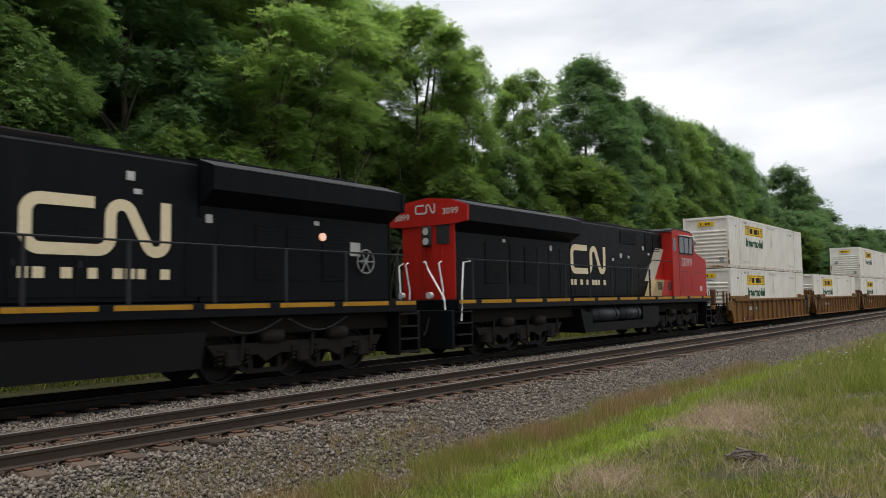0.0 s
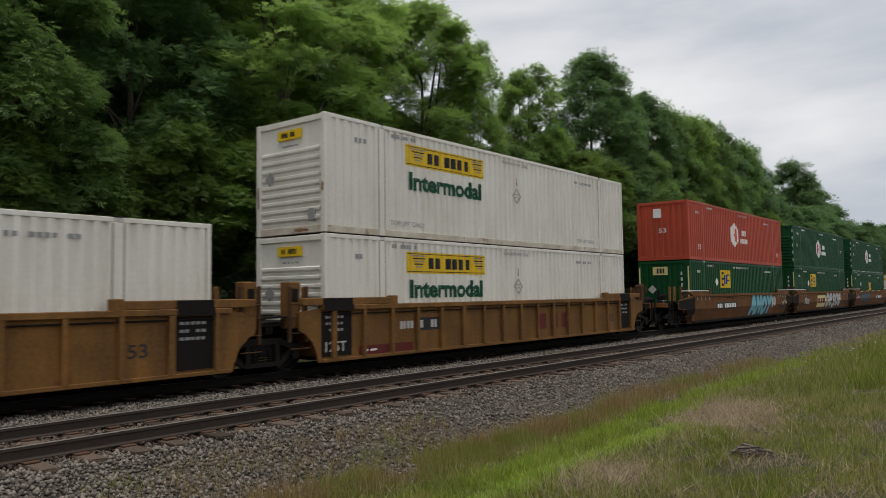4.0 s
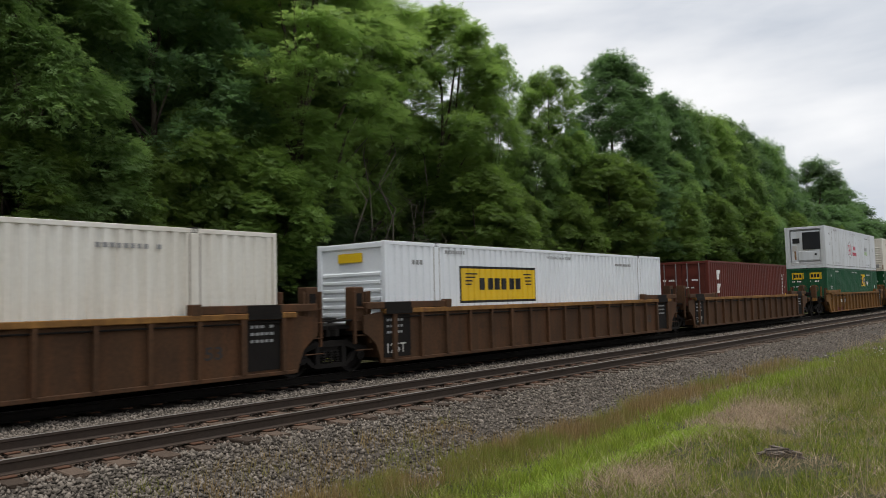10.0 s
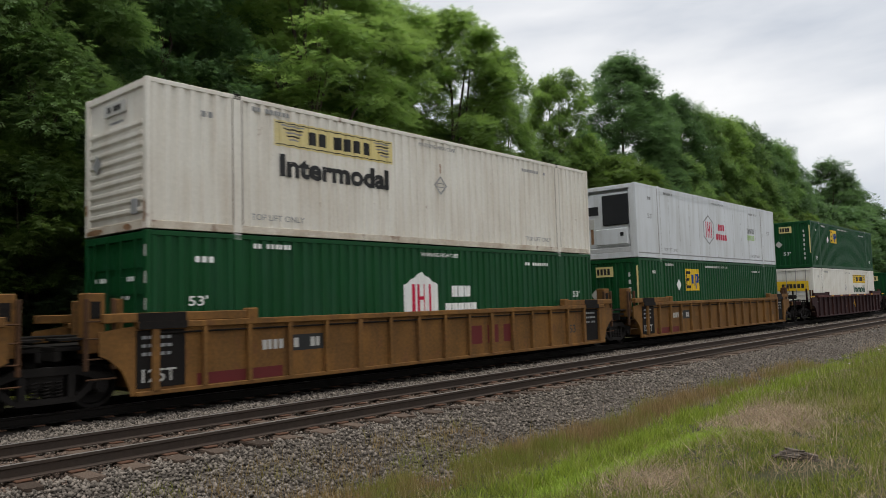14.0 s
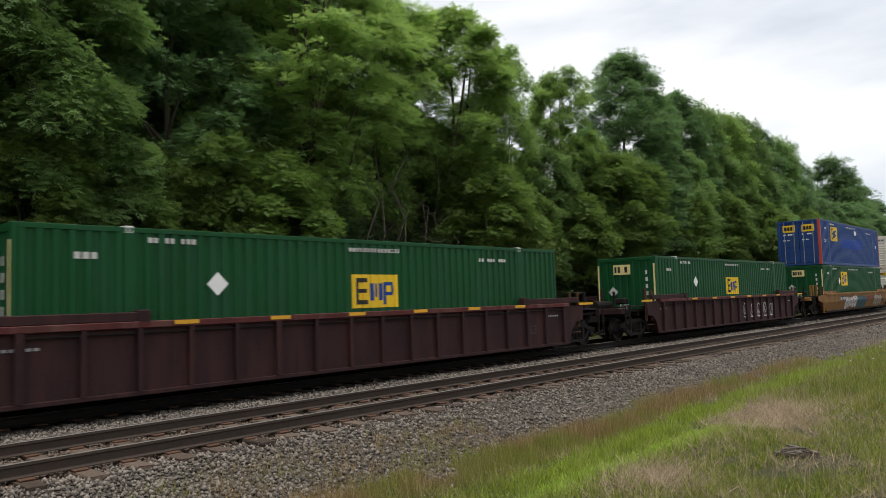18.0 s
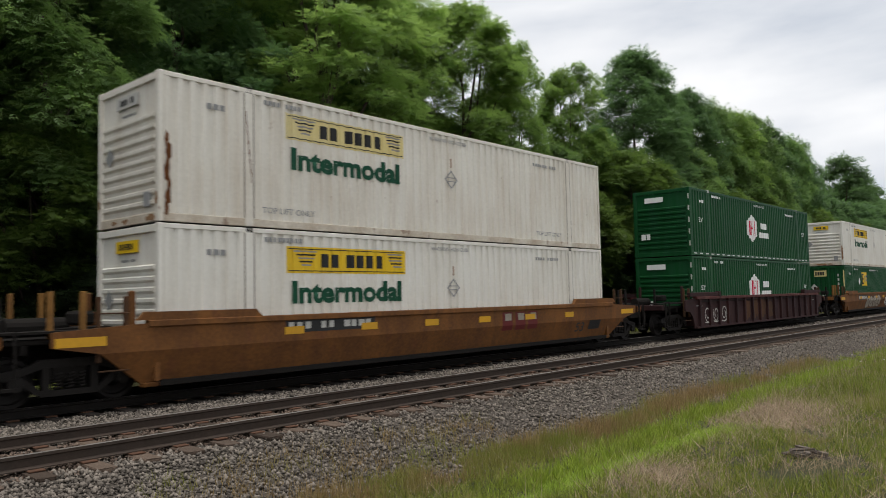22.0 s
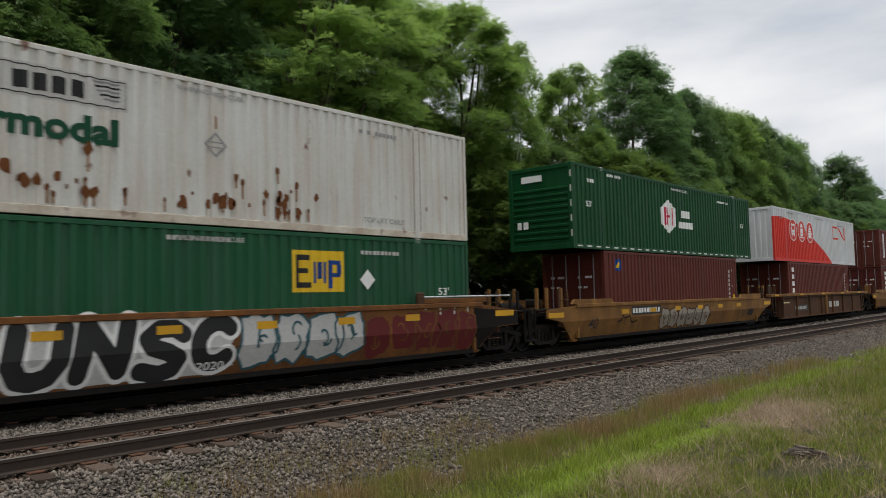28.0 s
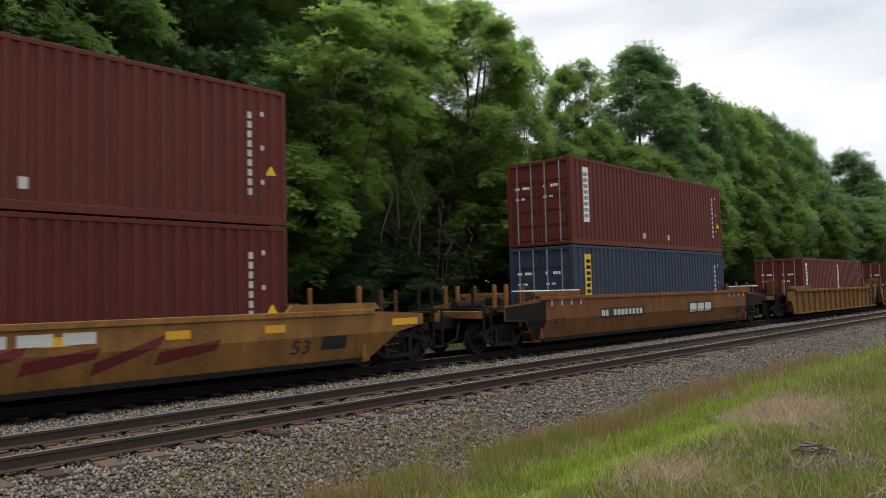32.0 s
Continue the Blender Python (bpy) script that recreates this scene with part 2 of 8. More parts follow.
GREEN = (0.005, 0.06, 0.016)
M = {
    "jb": surface("white_painted_steel", (0.72, 0.7, 0.64), (0.59, 0.55, 0.47), 0.5, streak=(0.5, 0.44, 0.35), streak_amount=0.3, grain=0.12, bump=0.04),
    "jb_rail": surface("scuffed_white_steel_rail", (0.62, 0.57, 0.48), (0.34, 0.25, 0.17), 0.7, big=1.6, amount=0.9, grain=0.3, bump=0.05, spots=(0.15, 0.065, 0.03), spot_lo=0.62),
    "jb_old": surface("aged_cream_painted_steel", (0.72, 0.69, 0.62), (0.58, 0.53, 0.45), 0.6, streak=(0.45, 0.35, 0.25), streak_amount=0.28, spots=(0.16, 0.06, 0.025), spot_lo=0.71, grain=0.14, bump=0.05),
    "jb_rusty": surface("rust_spotted_white_steel", (0.62, 0.62, 0.58), (0.48, 0.45, 0.4), 0.6, streak=(0.42, 0.3, 0.2), streak_amount=0.35, spots=(0.13, 0.04, 0.015), spot_lo=0.675, grain=0.14, bump=0.05),
    "jb_blue_white": surface("clean_white_steel", (0.74, 0.77, 0.8), (0.62, 0.64, 0.66), 0.45, grain=0.08, bump=0.03),
    "green": surface("green_painted_steel", GREEN, tone(GREEN, 0.6), 0.5, streak=(0.02, 0.07, 0.04), streak_amount=0.4, grain=0.15, bump=0.04),
    "green2": surface("faded_green_steel", (0.014, 0.085, 0.036), (0.017, 0.06, 0.032), 0.55, streak=(0.05, 0.1, 0.07), streak_amount=0.4, grain=0.15, bump=0.04),
    "red": surface("orange_red_painted_steel", (0.43, 0.07, 0.037), (0.31, 0.055, 0.034), 0.5, streak=(0.3, 0.06, 0.035), streak_amount=0.5, grain=0.15, bump=0.04),
    "blue": surface("blue_painted_steel", (0.016, 0.052, 0.175), (0.015, 0.042, 0.13), 0.5, streak=(0.04, 0.06, 0.14), streak_amount=0.4, grain=0.15, bump=0.04),
    "navy": surface("dark_blue_grey_steel", (0.03, 0.045, 0.075), (0.03, 0.035, 0.05), 0.55, streak=(0.06, 0.06, 0.07), streak_amount=0.4, grain=0.2, bump=0.05),
    "maroon": surface("maroon_painted_steel", (0.095, 0.02, 0.015), (0.07, 0.017, 0.013), 0.55, streak=(0.055, 0.018, 0.014), streak_amount=0.5, grain=0.2, bump=0.05),
    "maroon2": surface("brown_red_steel", (0.112, 0.026, 0.018), (0.08, 0.02, 0.014), 0.55, streak=(0.08, 0.03, 0.022), streak_amount=0.5, grain=0.2, bump=0.05),
    "reefer": surface("smooth_white_panel", (0.62, 0.64, 0.66), (0.5, 0.51, 0.51), 0.45, streak=(0.36, 0.35, 0.32), streak_amount=0.35, grain=0.06, bump=0.01),
    "cn_grey": surface("light_grey_steel", (0.6, 0.62, 0.62), (0.48, 0.5, 0.5), 0.5, streak=(0.4, 0.38, 0.35), streak_amount=0.3, grain=0.1, bump=0.04),
    "cn_red": surface("bright_red_steel", (0.6, 0.035, 0.02), (0.5, 0.03, 0.02), 0.5, grain=0.12, bump=0.04),
    "sill_y": surface("yellow_brown_car_paint", (0.215, 0.105, 0.03), (0.055, 0.032, 0.014), 0.75, streak=(0.05, 0.03, 0.02), streak_amount=0.85, big=1.1, amount=0.9, grain=0.5, bump=0.15, spots=(0.1, 0.045, 0.025), spot_lo=0.6),
    "sill_o": surface("orange_brown_car_paint", (0.19, 0.08, 0.024), (0.055, 0.025, 0.013), 0.75, streak=(0.045, 0.024, 0.017), streak_amount=0.85, big=1.1, amount=0.9, grain=0.5, bump=0.15, spots=(0.09, 0.035, 0.02), spot_lo=0.6),
    "sill_d": surface("dark_brown_car_paint", (0.078, 0.041, 0.021), (0.03, 0.018, 0.012), 0.75, streak=(0.15, 0.06, 0.025), streak_amount=0.5, big=1.1, amount=0.9, grain=0.55, bump=0.15, spots=(0.045, 0.024, 0.015), spot_lo=0.6),
    "chord_m": surface("maroon_chord_paint", (0.085, 0.022, 0.02), (0.045, 0.016, 0.015), 0.7, streak=(0.16, 0.1, 0.08), streak_amount=0.5, big=2.0, amount=0.9, grain=0.4, bump=0.1),
    "rust_d": surface("rust_brown_car_paint", (0.075, 0.038, 0.02), (0.04, 0.024, 0.015), 0.8, streak=(0.15, 0.055, 0.022), streak_amount=0.7, big=1.5, amount=0.9, grain=0.5, bump=0.15),
    "sill_m": surface("dark_maroon_car_paint", (0.034, 0.015, 0.016), (0.016, 0.009, 0.0095), 0.75, streak=(0.09, 0.035, 0.022), streak_amount=0.5, big=1.5, amount=0.9, grain=0.55, bump=0.15),
    "sill_s": surface("amber_car_paint", (0.255, 0.128, 0.036), (0.085, 0.04, 0.017), 0.7, streak=(0.05, 0.024, 0.015), streak_amount=0.75, big=1.1, amount=0.9, grain=0.45, bump=0.12, spots=(0.12, 0.05, 0.03), spot_lo=0.6),
    "black": surface("black_loco_paint", (0.0035, 0.0042, 0.0056), (0.0065, 0.0068, 0.0072), 0.5, streak=(0.014, 0.013, 0.012), streak_amount=0.25, grain=0.2, bump=0.03, spec=0.08),
    "loco_red": surface("red_loco_paint", (0.4, 0.018, 0.012), (0.28, 0.016, 0.012), 0.45, streak=(0.2, 0.02, 0.014), streak_amount=0.35, grain=0.12, bump=0.03, spec=0.12),
    "soot": surface("sooty_grille", (0.0075, 0.008, 0.0095), (0.012, 0.012, 0.012), 0.7, grain=0.3, bump=0.05, spec=0.1),
    # grey of the cab roof; over the black radiator it paints light from above
    "loco_roof": surface("grey_and_skylit_roof", (0.045, 0.047, 0.05), (0.025, 0.025, 0.026), 0.6, grain=0.35, bump=0.08, big=1.2),
    "cylinder": surface("blue_grey_cylinder_paint", (0.026, 0.03, 0.035), (0.016, 0.017, 0.019), 0.42, grain=0.25, bump=0.04, big=2.0),
    "sill_stripe": surface("amber_sill_stripe", (0.4, 0.2, 0.014), (0.22, 0.11, 0.02), 0.55, grain=0.3, bump=0.02, big=2.0),
    "band": surface("stained_cream_band", (0.46, 0.43, 0.37), (0.34, 0.27, 0.16), 0.6, grain=0.2, bump=0.02, big=0.9, amount=0.8),
    "tan": surface("dirt_stained_tan_paint", (0.36, 0.27, 0.14), (0.26, 0.18, 0.09), 0.6, grain=0.3, bump=0.03, big=1.5),
    "tank": surface("dusty_black_tank", (0.0048, 0.005, 0.0058), (0.009, 0.009, 0.009), 0.6, grain=0.25, bump=0.05, spec=0.1),
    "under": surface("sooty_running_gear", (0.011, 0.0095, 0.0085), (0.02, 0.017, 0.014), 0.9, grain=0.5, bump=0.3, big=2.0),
    "casting": surface("dusty_cast_steel", (0.016, 0.014, 0.0125), (0.009, 0.008, 0.0075), 0.85, grain=0.5, bump=0.3, big=3.0),
    "tread": surface("worn_wheel_steel", (0.016, 0.014, 0.013), (0.01, 0.009, 0.008), 0.6, 0.3, grain=0.3, bump=0.1, big=2.0),
    "rail": surface("weathered_rail_steel", (0.05, 0.039, 0.032), (0.065, 0.043, 0.031), 0.9, 0.0, big=1.5, grain=0.4, bump=0.2),
    "railhead": surface("rubbed_rail_head", (0.2, 0.185, 0.17), (0.11, 0.09, 0.075), 0.5, 0.4, big=1.5, grain=0.2, bump=0.05),
    # much darker timber than the near track's, for the ties under the train
    "dark_tie": surface("dark_timber", (0.025, 0.02, 0.017), (0.015, 0.012, 0.01), 0.9, big=1.4, fine=30, grain=0.5, bump=0.5, vary=0.3),
    "tie": surface("weathered_timber", (0.088, 0.063, 0.047), (0.05, 0.04, 0.033), 0.9, big=1.4, fine=30, grain=0.5, bump=0.5, vary=0.45),
    "plate": surface("rusty_iron", (0.1, 0.05, 0.03), (0.06, 0.035, 0.025), 0.85, grain=0.5, bump=0.3),
    "ballast": surface("crushed_stone_bed", (0.085, 0.072, 0.06), (0.05, 0.042, 0.035), 0.95, big=0.8, fine=42, grain=0.75, bump=1.0),
    "stone": surface("crushed_stone", (0.15, 0.129, 0.108), (0.108, 0.089, 0.073), 0.9, big=0.5, fine=40, grain=0.3, bump=0.3, island=0.6),
    "rusty_stone": surface("rust_dusted_stone", (0.12, 0.088, 0.068), (0.075, 0.05, 0.038), 0.9, big=0.5, fine=40, grain=0.3, bump=0.3, island=0.5),
    "soil": surface("grassy_soil", (0.05, 0.048, 0.022), (0.045, 0.052, 0.016), 0.95, big=0.7, fine=18, grain=0.6, bump=0.8),
    # shade of the gaps beside lift posts, as colour; also the panel joints
    "seam": surface("seam_and_gap_shade", (0.22, 0.19, 0.15), (0.12, 0.1, 0.08), 0.8, grain=0.4, bump=0.05),
    "wood": surface("grey_rotten_wood", (0.15, 0.125, 0.105), (0.05, 0.04, 0.033), 0.9, big=2, fine=30, grain=0.5, bump=0.5),
    "bark": surface("grey_brown_bark", (0.1, 0.08, 0.062), (0.06, 0.05, 0.04), 0.95, big=2.0, fine=20, grain=0.6, bump=0.8),
    "dead_bark": surface("pale_grey_dead_bark", (0.11, 0.092, 0.075), (0.065, 0.054, 0.045), 0.95, big=3.0, fine=24, grain=0.5, bump=0.4),
    "cream": surface("cream_emblem_paint", (0.7, 0.6, 0.4), (0.62, 0.5, 0.33), 0.55, grain=0.15, bump=0.02),
    "white": surface("white_sign_paint", (0.76, 0.76, 0.74), (0.62, 0.6, 0.56), 0.55, grain=0.12, bump=0.02),
    "dull_white": surface("dull_white_paint", (0.5, 0.49, 0.46), (0.36, 0.34, 0.3), 0.65, grain=0.25, bump=0.02),
    "yellow": surface("yellow_sign_paint", (0.7, 0.46, 0.02), (0.6, 0.4, 0.05), 0.5, grain=0.1, bump=0.02),
    "pale_yellow": surface("faded_yellow_paint", (0.66, 0.55, 0.24), (0.62, 0.56, 0.38), 0.6, grain=0.15, bump=0.02),
    "stripe": surface("amber_stripe_paint", (0.62, 0.33, 0.02), (0.4, 0.22, 0.04), 0.55, grain=0.2, bump=0.02),
    "ink": surface("black_sign_paint", (0.02, 0.02, 0.02), (0.05, 0.05, 0.05), 0.55, grain=0.1, bump=0.02),
    "grey_ink": surface("grey_stencil_paint", (0.24, 0.24, 0.24), (0.35, 0.35, 0.34), 0.6, grain=0.2, bump=0.02),
    "dark_green": surface("dark_green_lettering", (0.006, 0.055, 0.028), (0.012, 0.075, 0.04), 0.55, grain=0.1, bump=0.02),
    "sign_blue": surface("blue_sign_paint", (0.01, 0.05, 0.22), (0.03, 0.07, 0.2), 0.55, grain=0.1, bump=0.02),
    "patch_blue": surface("fresh_blue_patch", (0.01, 0.05, 0.27), (0.015, 0.055, 0.23), 0.5, grain=0.1, bump=0.02),
    "sign_red": surface("red_sign_paint", (0.5, 0.012, 0.05), (0.42, 0.02, 0.05), 0.55, grain=0.1, bump=0.02),
    "bright_red": surface("orange_red_sign_paint", (0.68, 0.06, 0.025), (0.6, 0.06, 0.03), 0.55, grain=0.1, bump=0.02),
    "cyan": surface("pale_cyan_spray_paint", (0.2, 0.46, 0.52), (0.12, 0.3, 0.36), 0.6, grain=0.2, bump=0.02),
    "teal": surface("dark_teal_spray_paint", (0.03, 0.09, 0.11), (0.05, 0.12, 0.13), 0.6, grain=0.2, bump=0.02),
    "spray": surface("silver_spray_paint", (0.5, 0.5, 0.48), (0.34, 0.33, 0.31), 0.6, grain=0.25, bump=0.02),
    "beige_spray": surface("dirty_beige_spray_paint", (0.3, 0.27, 0.22), (0.17, 0.14, 0.1), 0.65, grain=0.35, bump=0.02, big=1.4),
    "plum": surface("dark_red_spray_paint", (0.12, 0.02, 0.02), (0.09, 0.02, 0.02), 0.6, grain=0.2, bump=0.02),
    "lime": surface("lime_print", (0.35, 0.55, 0.16), (0.4, 0.55, 0.25), 0.55, grain=0.1, bump=0.02),
    "chrome": surface("worn_silver_rail", (0.6, 0.6, 0.6), (0.4, 0.4, 0.4), 0.45, 0.2, grain=0.2, bump=0.02),
    "unit": surface("black_grille_plastic", (0.02, 0.021, 0.023), (0.04, 0.04, 0.04), 0.6, grain=0.2, bump=0.05),
    "rust": surface("flaking_rust", (0.15, 0.058, 0.02), (0.08, 0.028, 0.012), 0.9, grain=0.4, bump=0.3, big=4),
    "rust_film": surface("thin_brown_rust", (0.3, 0.18, 0.1), (0.16, 0.07, 0.03), 0.85, grain=0.5, bump=0.1, big=5, amount=0.9),
    "flower": surface("white_petals", (0.75, 0.75, 0.72), None, 0.7, grain=0.1, bump=0),
}
gm, gn, gl, gb = nodes_of("dark_window_glass")
gb.inputs["Base Color"].default_value = (0.01, 0.012, 0.014, 1)
gb.inputs["Roughness"].default_value = 0.08
M["glass"] = gm
lm, ln, ll, lb = nodes_of("lit_lamp_lens")
lb.inputs["Emission Color"].default_value, lb.inputs["Emission Strength"].default_value = (1.0, 0.36, 0.14, 1), 0.7
M["lamp"] = lm
M["leaf_a"] = leaf_material("broad_green_leaves", (0.085, 0.145, 0.058), (0.17, 0.265, 0.085), (0.27, 0.43, 0.11))
M["leaf_b"] = leaf_material("dark_green_leaves", (0.055, 0.103, 0.046), (0.108, 0.175, 0.07), (0.17, 0.3, 0.095))
M["leaf_c"] = leaf_material("bright_green_leaves", (0.088, 0.148, 0.042), (0.165, 0.255, 0.068), (0.31, 0.48, 0.1))
M["leaf_d"] = leaf_material("feathery_yellow_green_leaves", (0.135, 0.215, 0.07), (0.24, 0.355, 0.105), (0.43, 0.62, 0.15))
# extra dark: the shade under overhanging crowns is put into this leaf colour
M["leaf_e"] = leaf_material("shrub_leaves_painted_shade", (0.026, 0.046, 0.02), (0.055, 0.09, 0.034), (0.07, 0.12, 0.036))
M["leaf_f"] = leaf_material("young_yellow_green_leaves", (0.075, 0.122, 0.03), (0.14, 0.21, 0.046), (0.19, 0.3, 0.055))


def grass_material(name, low, mid, dry, dry_bias):
    m, n, l, b = nodes_of(name)
    isl = n.new("ShaderNodeNewGeometry").outputs["Random Per Island"]
    col = mixer(n, l, isl, low, mid)
    col = mixer(n, l, noise_of(n, l, 0.9, detail=5, lo=0.62 - dry_bias, hi=0.82 - dry_bias), col, dry)
    l.new(col, b.inputs["Base Color"])
    b.inputs["Roughness"].default_value = 0.7
    tr, ms = n.new("ShaderNodeBsdfTranslucent"), n.new("ShaderNodeMixShader")
    l.new(col, tr.inputs[0])
    ms.inputs[0].default_value = 0.3
    l.new(b.outputs[0], ms.inputs[1])
    l.new(tr.outputs[0], ms.inputs[2])
    l.new(ms.outputs[0], n["Material Output"].inputs[0])
    return m


M["grass"] = grass_material("meadow_grass", (0.1, 0.135, 0.016), (0.27, 0.3, 0.04), (0.38, 0.3, 0.12), 0.06)
M["lush"] = grass_material("lush_grass", (0.16, 0.225, 0.018), (0.31, 0.39, 0.04), (0.28, 0.28, 0.07), 0.02)
M["sod"] = grass_material("short_fresh_grass", (0.2, 0.3, 0.025), (0.37, 0.48, 0.06), (0.36, 0.35, 0.1), -0.02)
M["hay"] = grass_material("dead_grass", (0.27, 0.185, 0.12), (0.52, 0.4, 0.27), (0.33, 0.23, 0.16), 0.1)
M["seed"] = grass_material("red_brown_seed_grass", (0.19, 0.125, 0.045), (0.36, 0.25, 0.11), (0.2, 0.22, 0.035), 0.16)


# ---- building helpers ----
def mesh_of(name, bm, material, smooth=False):
    me = bpy.data.meshes.new(name)
    bmesh.ops.recalc_face_normals(bm, faces=bm.faces[:])
    bm.to_mesh(me)
    bm.free()
    me.materials.append(material)
    if smooth:
        me.polygons.foreach_set("use_smooth", [True] * len(me.polygons))
    return me


def part(name, bm, material, parent, label="", smooth=False):
    me = bm if isinstance(bm, bpy.types.Mesh) else mesh_of(name, bm, material, smooth)
    ob = new(name, me)
    ob.parent = parent
    return tagged(ob, label)


def thing(name, label, category, group="", kind=""):
    ob = new(name)
    ob.empty_display_size = 0.3
    return tagged(ob, label, category, group, kind)


def box(bm, x0, x1, y0, y1, z0, z1, bev=0.0):
    b = bm if not bev else bmesh.new()
    v = [b.verts.new((x, y, z)) for z in (z0, z1) for y in (y0, y1) for x in (x0, x1)]
    for f in ((0, 2, 3, 1), (4, 5, 7, 6), (0, 1, 5, 4), (2, 6, 7, 3), (0, 4, 6, 2), (1, 3, 7, 5)):
        b.faces.new([v[i] for i in f])
    if bev:
        bmesh.ops.bevel(b, geom=b.edges[:], offset=bev, segments=1, affect="EDGES")
        pour(bm, b)
    return bm


def pour(bm, other):
    seen = {v: bm.verts.new(v.co) for v in other.verts}
    for f in other.faces:
        bm.faces.new([seen[v] for v in f.verts])
    other.free()


def bx(*a, bev=0.0):
    return box(bmesh.new(), *a, bev=bev)


def prism(bm, pts, y0, y1):
    """An outline in x and z, drawn out from y0 to y1."""
    a = [bm.verts.new((x, y0, z)) for x, z in pts]
    b = [bm.verts.new((x, y1, z)) for x, z in pts]
    bm.faces.new(a)
    bm.faces.new(b[::-1])
    for i in range(len(pts)):
        j = (i + 1) % len(pts)
        bm.faces.new((a[i], b[i], b[j], a[j]))
    return bm


def tube(bm, pts, r, sides=6, r2=None):
    pts = [Vector(p) for p in pts]
    rings = []
    for i, p in enumerate(pts):
        d = (pts[min(i + 1, len(pts) - 1)] - pts[max(i - 1, 0)]).normalized()
        a = d.orthogonal().normalized()
        b = d.cross(a)
        rr = r if r2 is None else r + (r2 - r) * i / max(1, len(pts) - 1)
        rings.append([bm.verts.new(p + a * rr * math.cos(k * math.tau / sides) + b * rr * math.sin(k * math.tau / sides)) for k in range(sides)])
    for q, s in zip(rings, rings[1:]):
        for k in range(sides):
            bm.faces.new((q[k], q[(k + 1) % sides], s[(k + 1) % sides], s[k]))
    bm.faces.new(rings[0][::-1])
    bm.faces.new(rings[-1])
    return bm


def disc(bm, x, y0, y1, z, r, sides=20, hole=0.0):
    """A wheel-like drum whose axle runs along y."""
    ring = [(x + r * math.cos(k * math.tau / sides), z + r * math.sin(k * math.tau / sides)) for k in range(sides)]
    return prism(bm, ring, y0, y1)


TEXTS = {}


def letters(body, size, weight=0.0):
    key = (body, size, weight)
    if key not in TEXTS:
        cu = bpy.data.curves.new("lettering", "FONT")
        cu.body, cu.size, cu.offset, cu.resolution_u = body, size, weight, 3
        ob = new("lettering", cu)
        dg = bpy.context.evaluated_depsgraph_get()
        me = bpy.data.meshes.new_from_object(ob.evaluated_get(dg))
        bpy.data.objects.remove(ob)
        TEXTS[key] = me
    return TEXTS[key]


def write(parent, body, x, z, height, width, mat_key, y, weight=0.012, face="side", name="lettering", label=""):
    """Lettering fitted into width and height, its lower left corner at x, z (side), or y, z (end)."""
    src = letters(body, 1.0, weight)
    co = np.empty(len(src.vertices) * 3)
    src.vertices.foreach_get("co", co)
    co = co.reshape(-1, 3)
    lo, hi = co.min(0), co.max(0)
    u = (co[:, 0] - lo[0]) / (hi[0] - lo[0]) * width
    w = (co[:, 1] - lo[1]) / (hi[1] - lo[1]) * height
    out = np.stack([x + u, np.full(len(u), y), z + w], 1) if face == "side" else np.stack([np.full(len(u), y), x - u, z + w], 1)
    me = src.copy()
    me.vertices.foreach_set("co", out.ravel())
    me.materials.clear()
    me.materials.append(M[mat_key])
    return part(name, me, None, parent, label)


def blob(cx, cz, rx, rz, seed, n=16, wob=0.18, power=0.7):
    r = random.Random(seed)
    k = [1 + r.uniform(-wob, wob) for _ in range(n)]
    out = []
    for i in range(n):
        a = i * math.tau / n
        c, s = math.cos(a), math.sin(a)
        out.append((cx + rx * k[i] * math.copysign(abs(c) ** power, c), cz + rz * k[i] * math.copysign(abs(s) ** power, s)))
    return out


def sheet(pts, y):
    bm = bmesh.new()
    bm.faces.new([bm.verts.new((x, y, z)) for x, z in pts])
    return bm

# ---- ground and railway ----
NEAR_Y, FAR_Y = 10.29, 14.62


def ground_z(x, y):
    stops = ((-400, 1.0), (-8, 0.25), (-1.5, 0.05), (1.2, -0.42), (3.0, -0.58), (6.0, -0.64), (7.3, -0.62), (8.65, -0.29), (8.95, -0.245), (12.2, -0.235), (12.7, -0.24), (16.2, -0.25), (17.9, -0.3), (19.6, 0.05), (24, 0.35), (45, 2.0), (800, 12.0))
    for (a, za), (b, zb) in zip(stops, stops[1:]):
        if y <= b:
            z = za + (zb - za) * (y - a) / (b - a)
            break
    if -2 < y < 7.0:
        z += min(1.0, (7.0 - y) / 0.7) * (0.07 * noise.noise((x * 0.4, y * 0.6, 0)) + 0.03 * noise.noise((x * 1.7, y * 1.7, 3)))
    elif 7.5 <= y <= 17:
        z += 0.02 * noise.noise((x * 1.2, y * 2.0, 0))
    return z


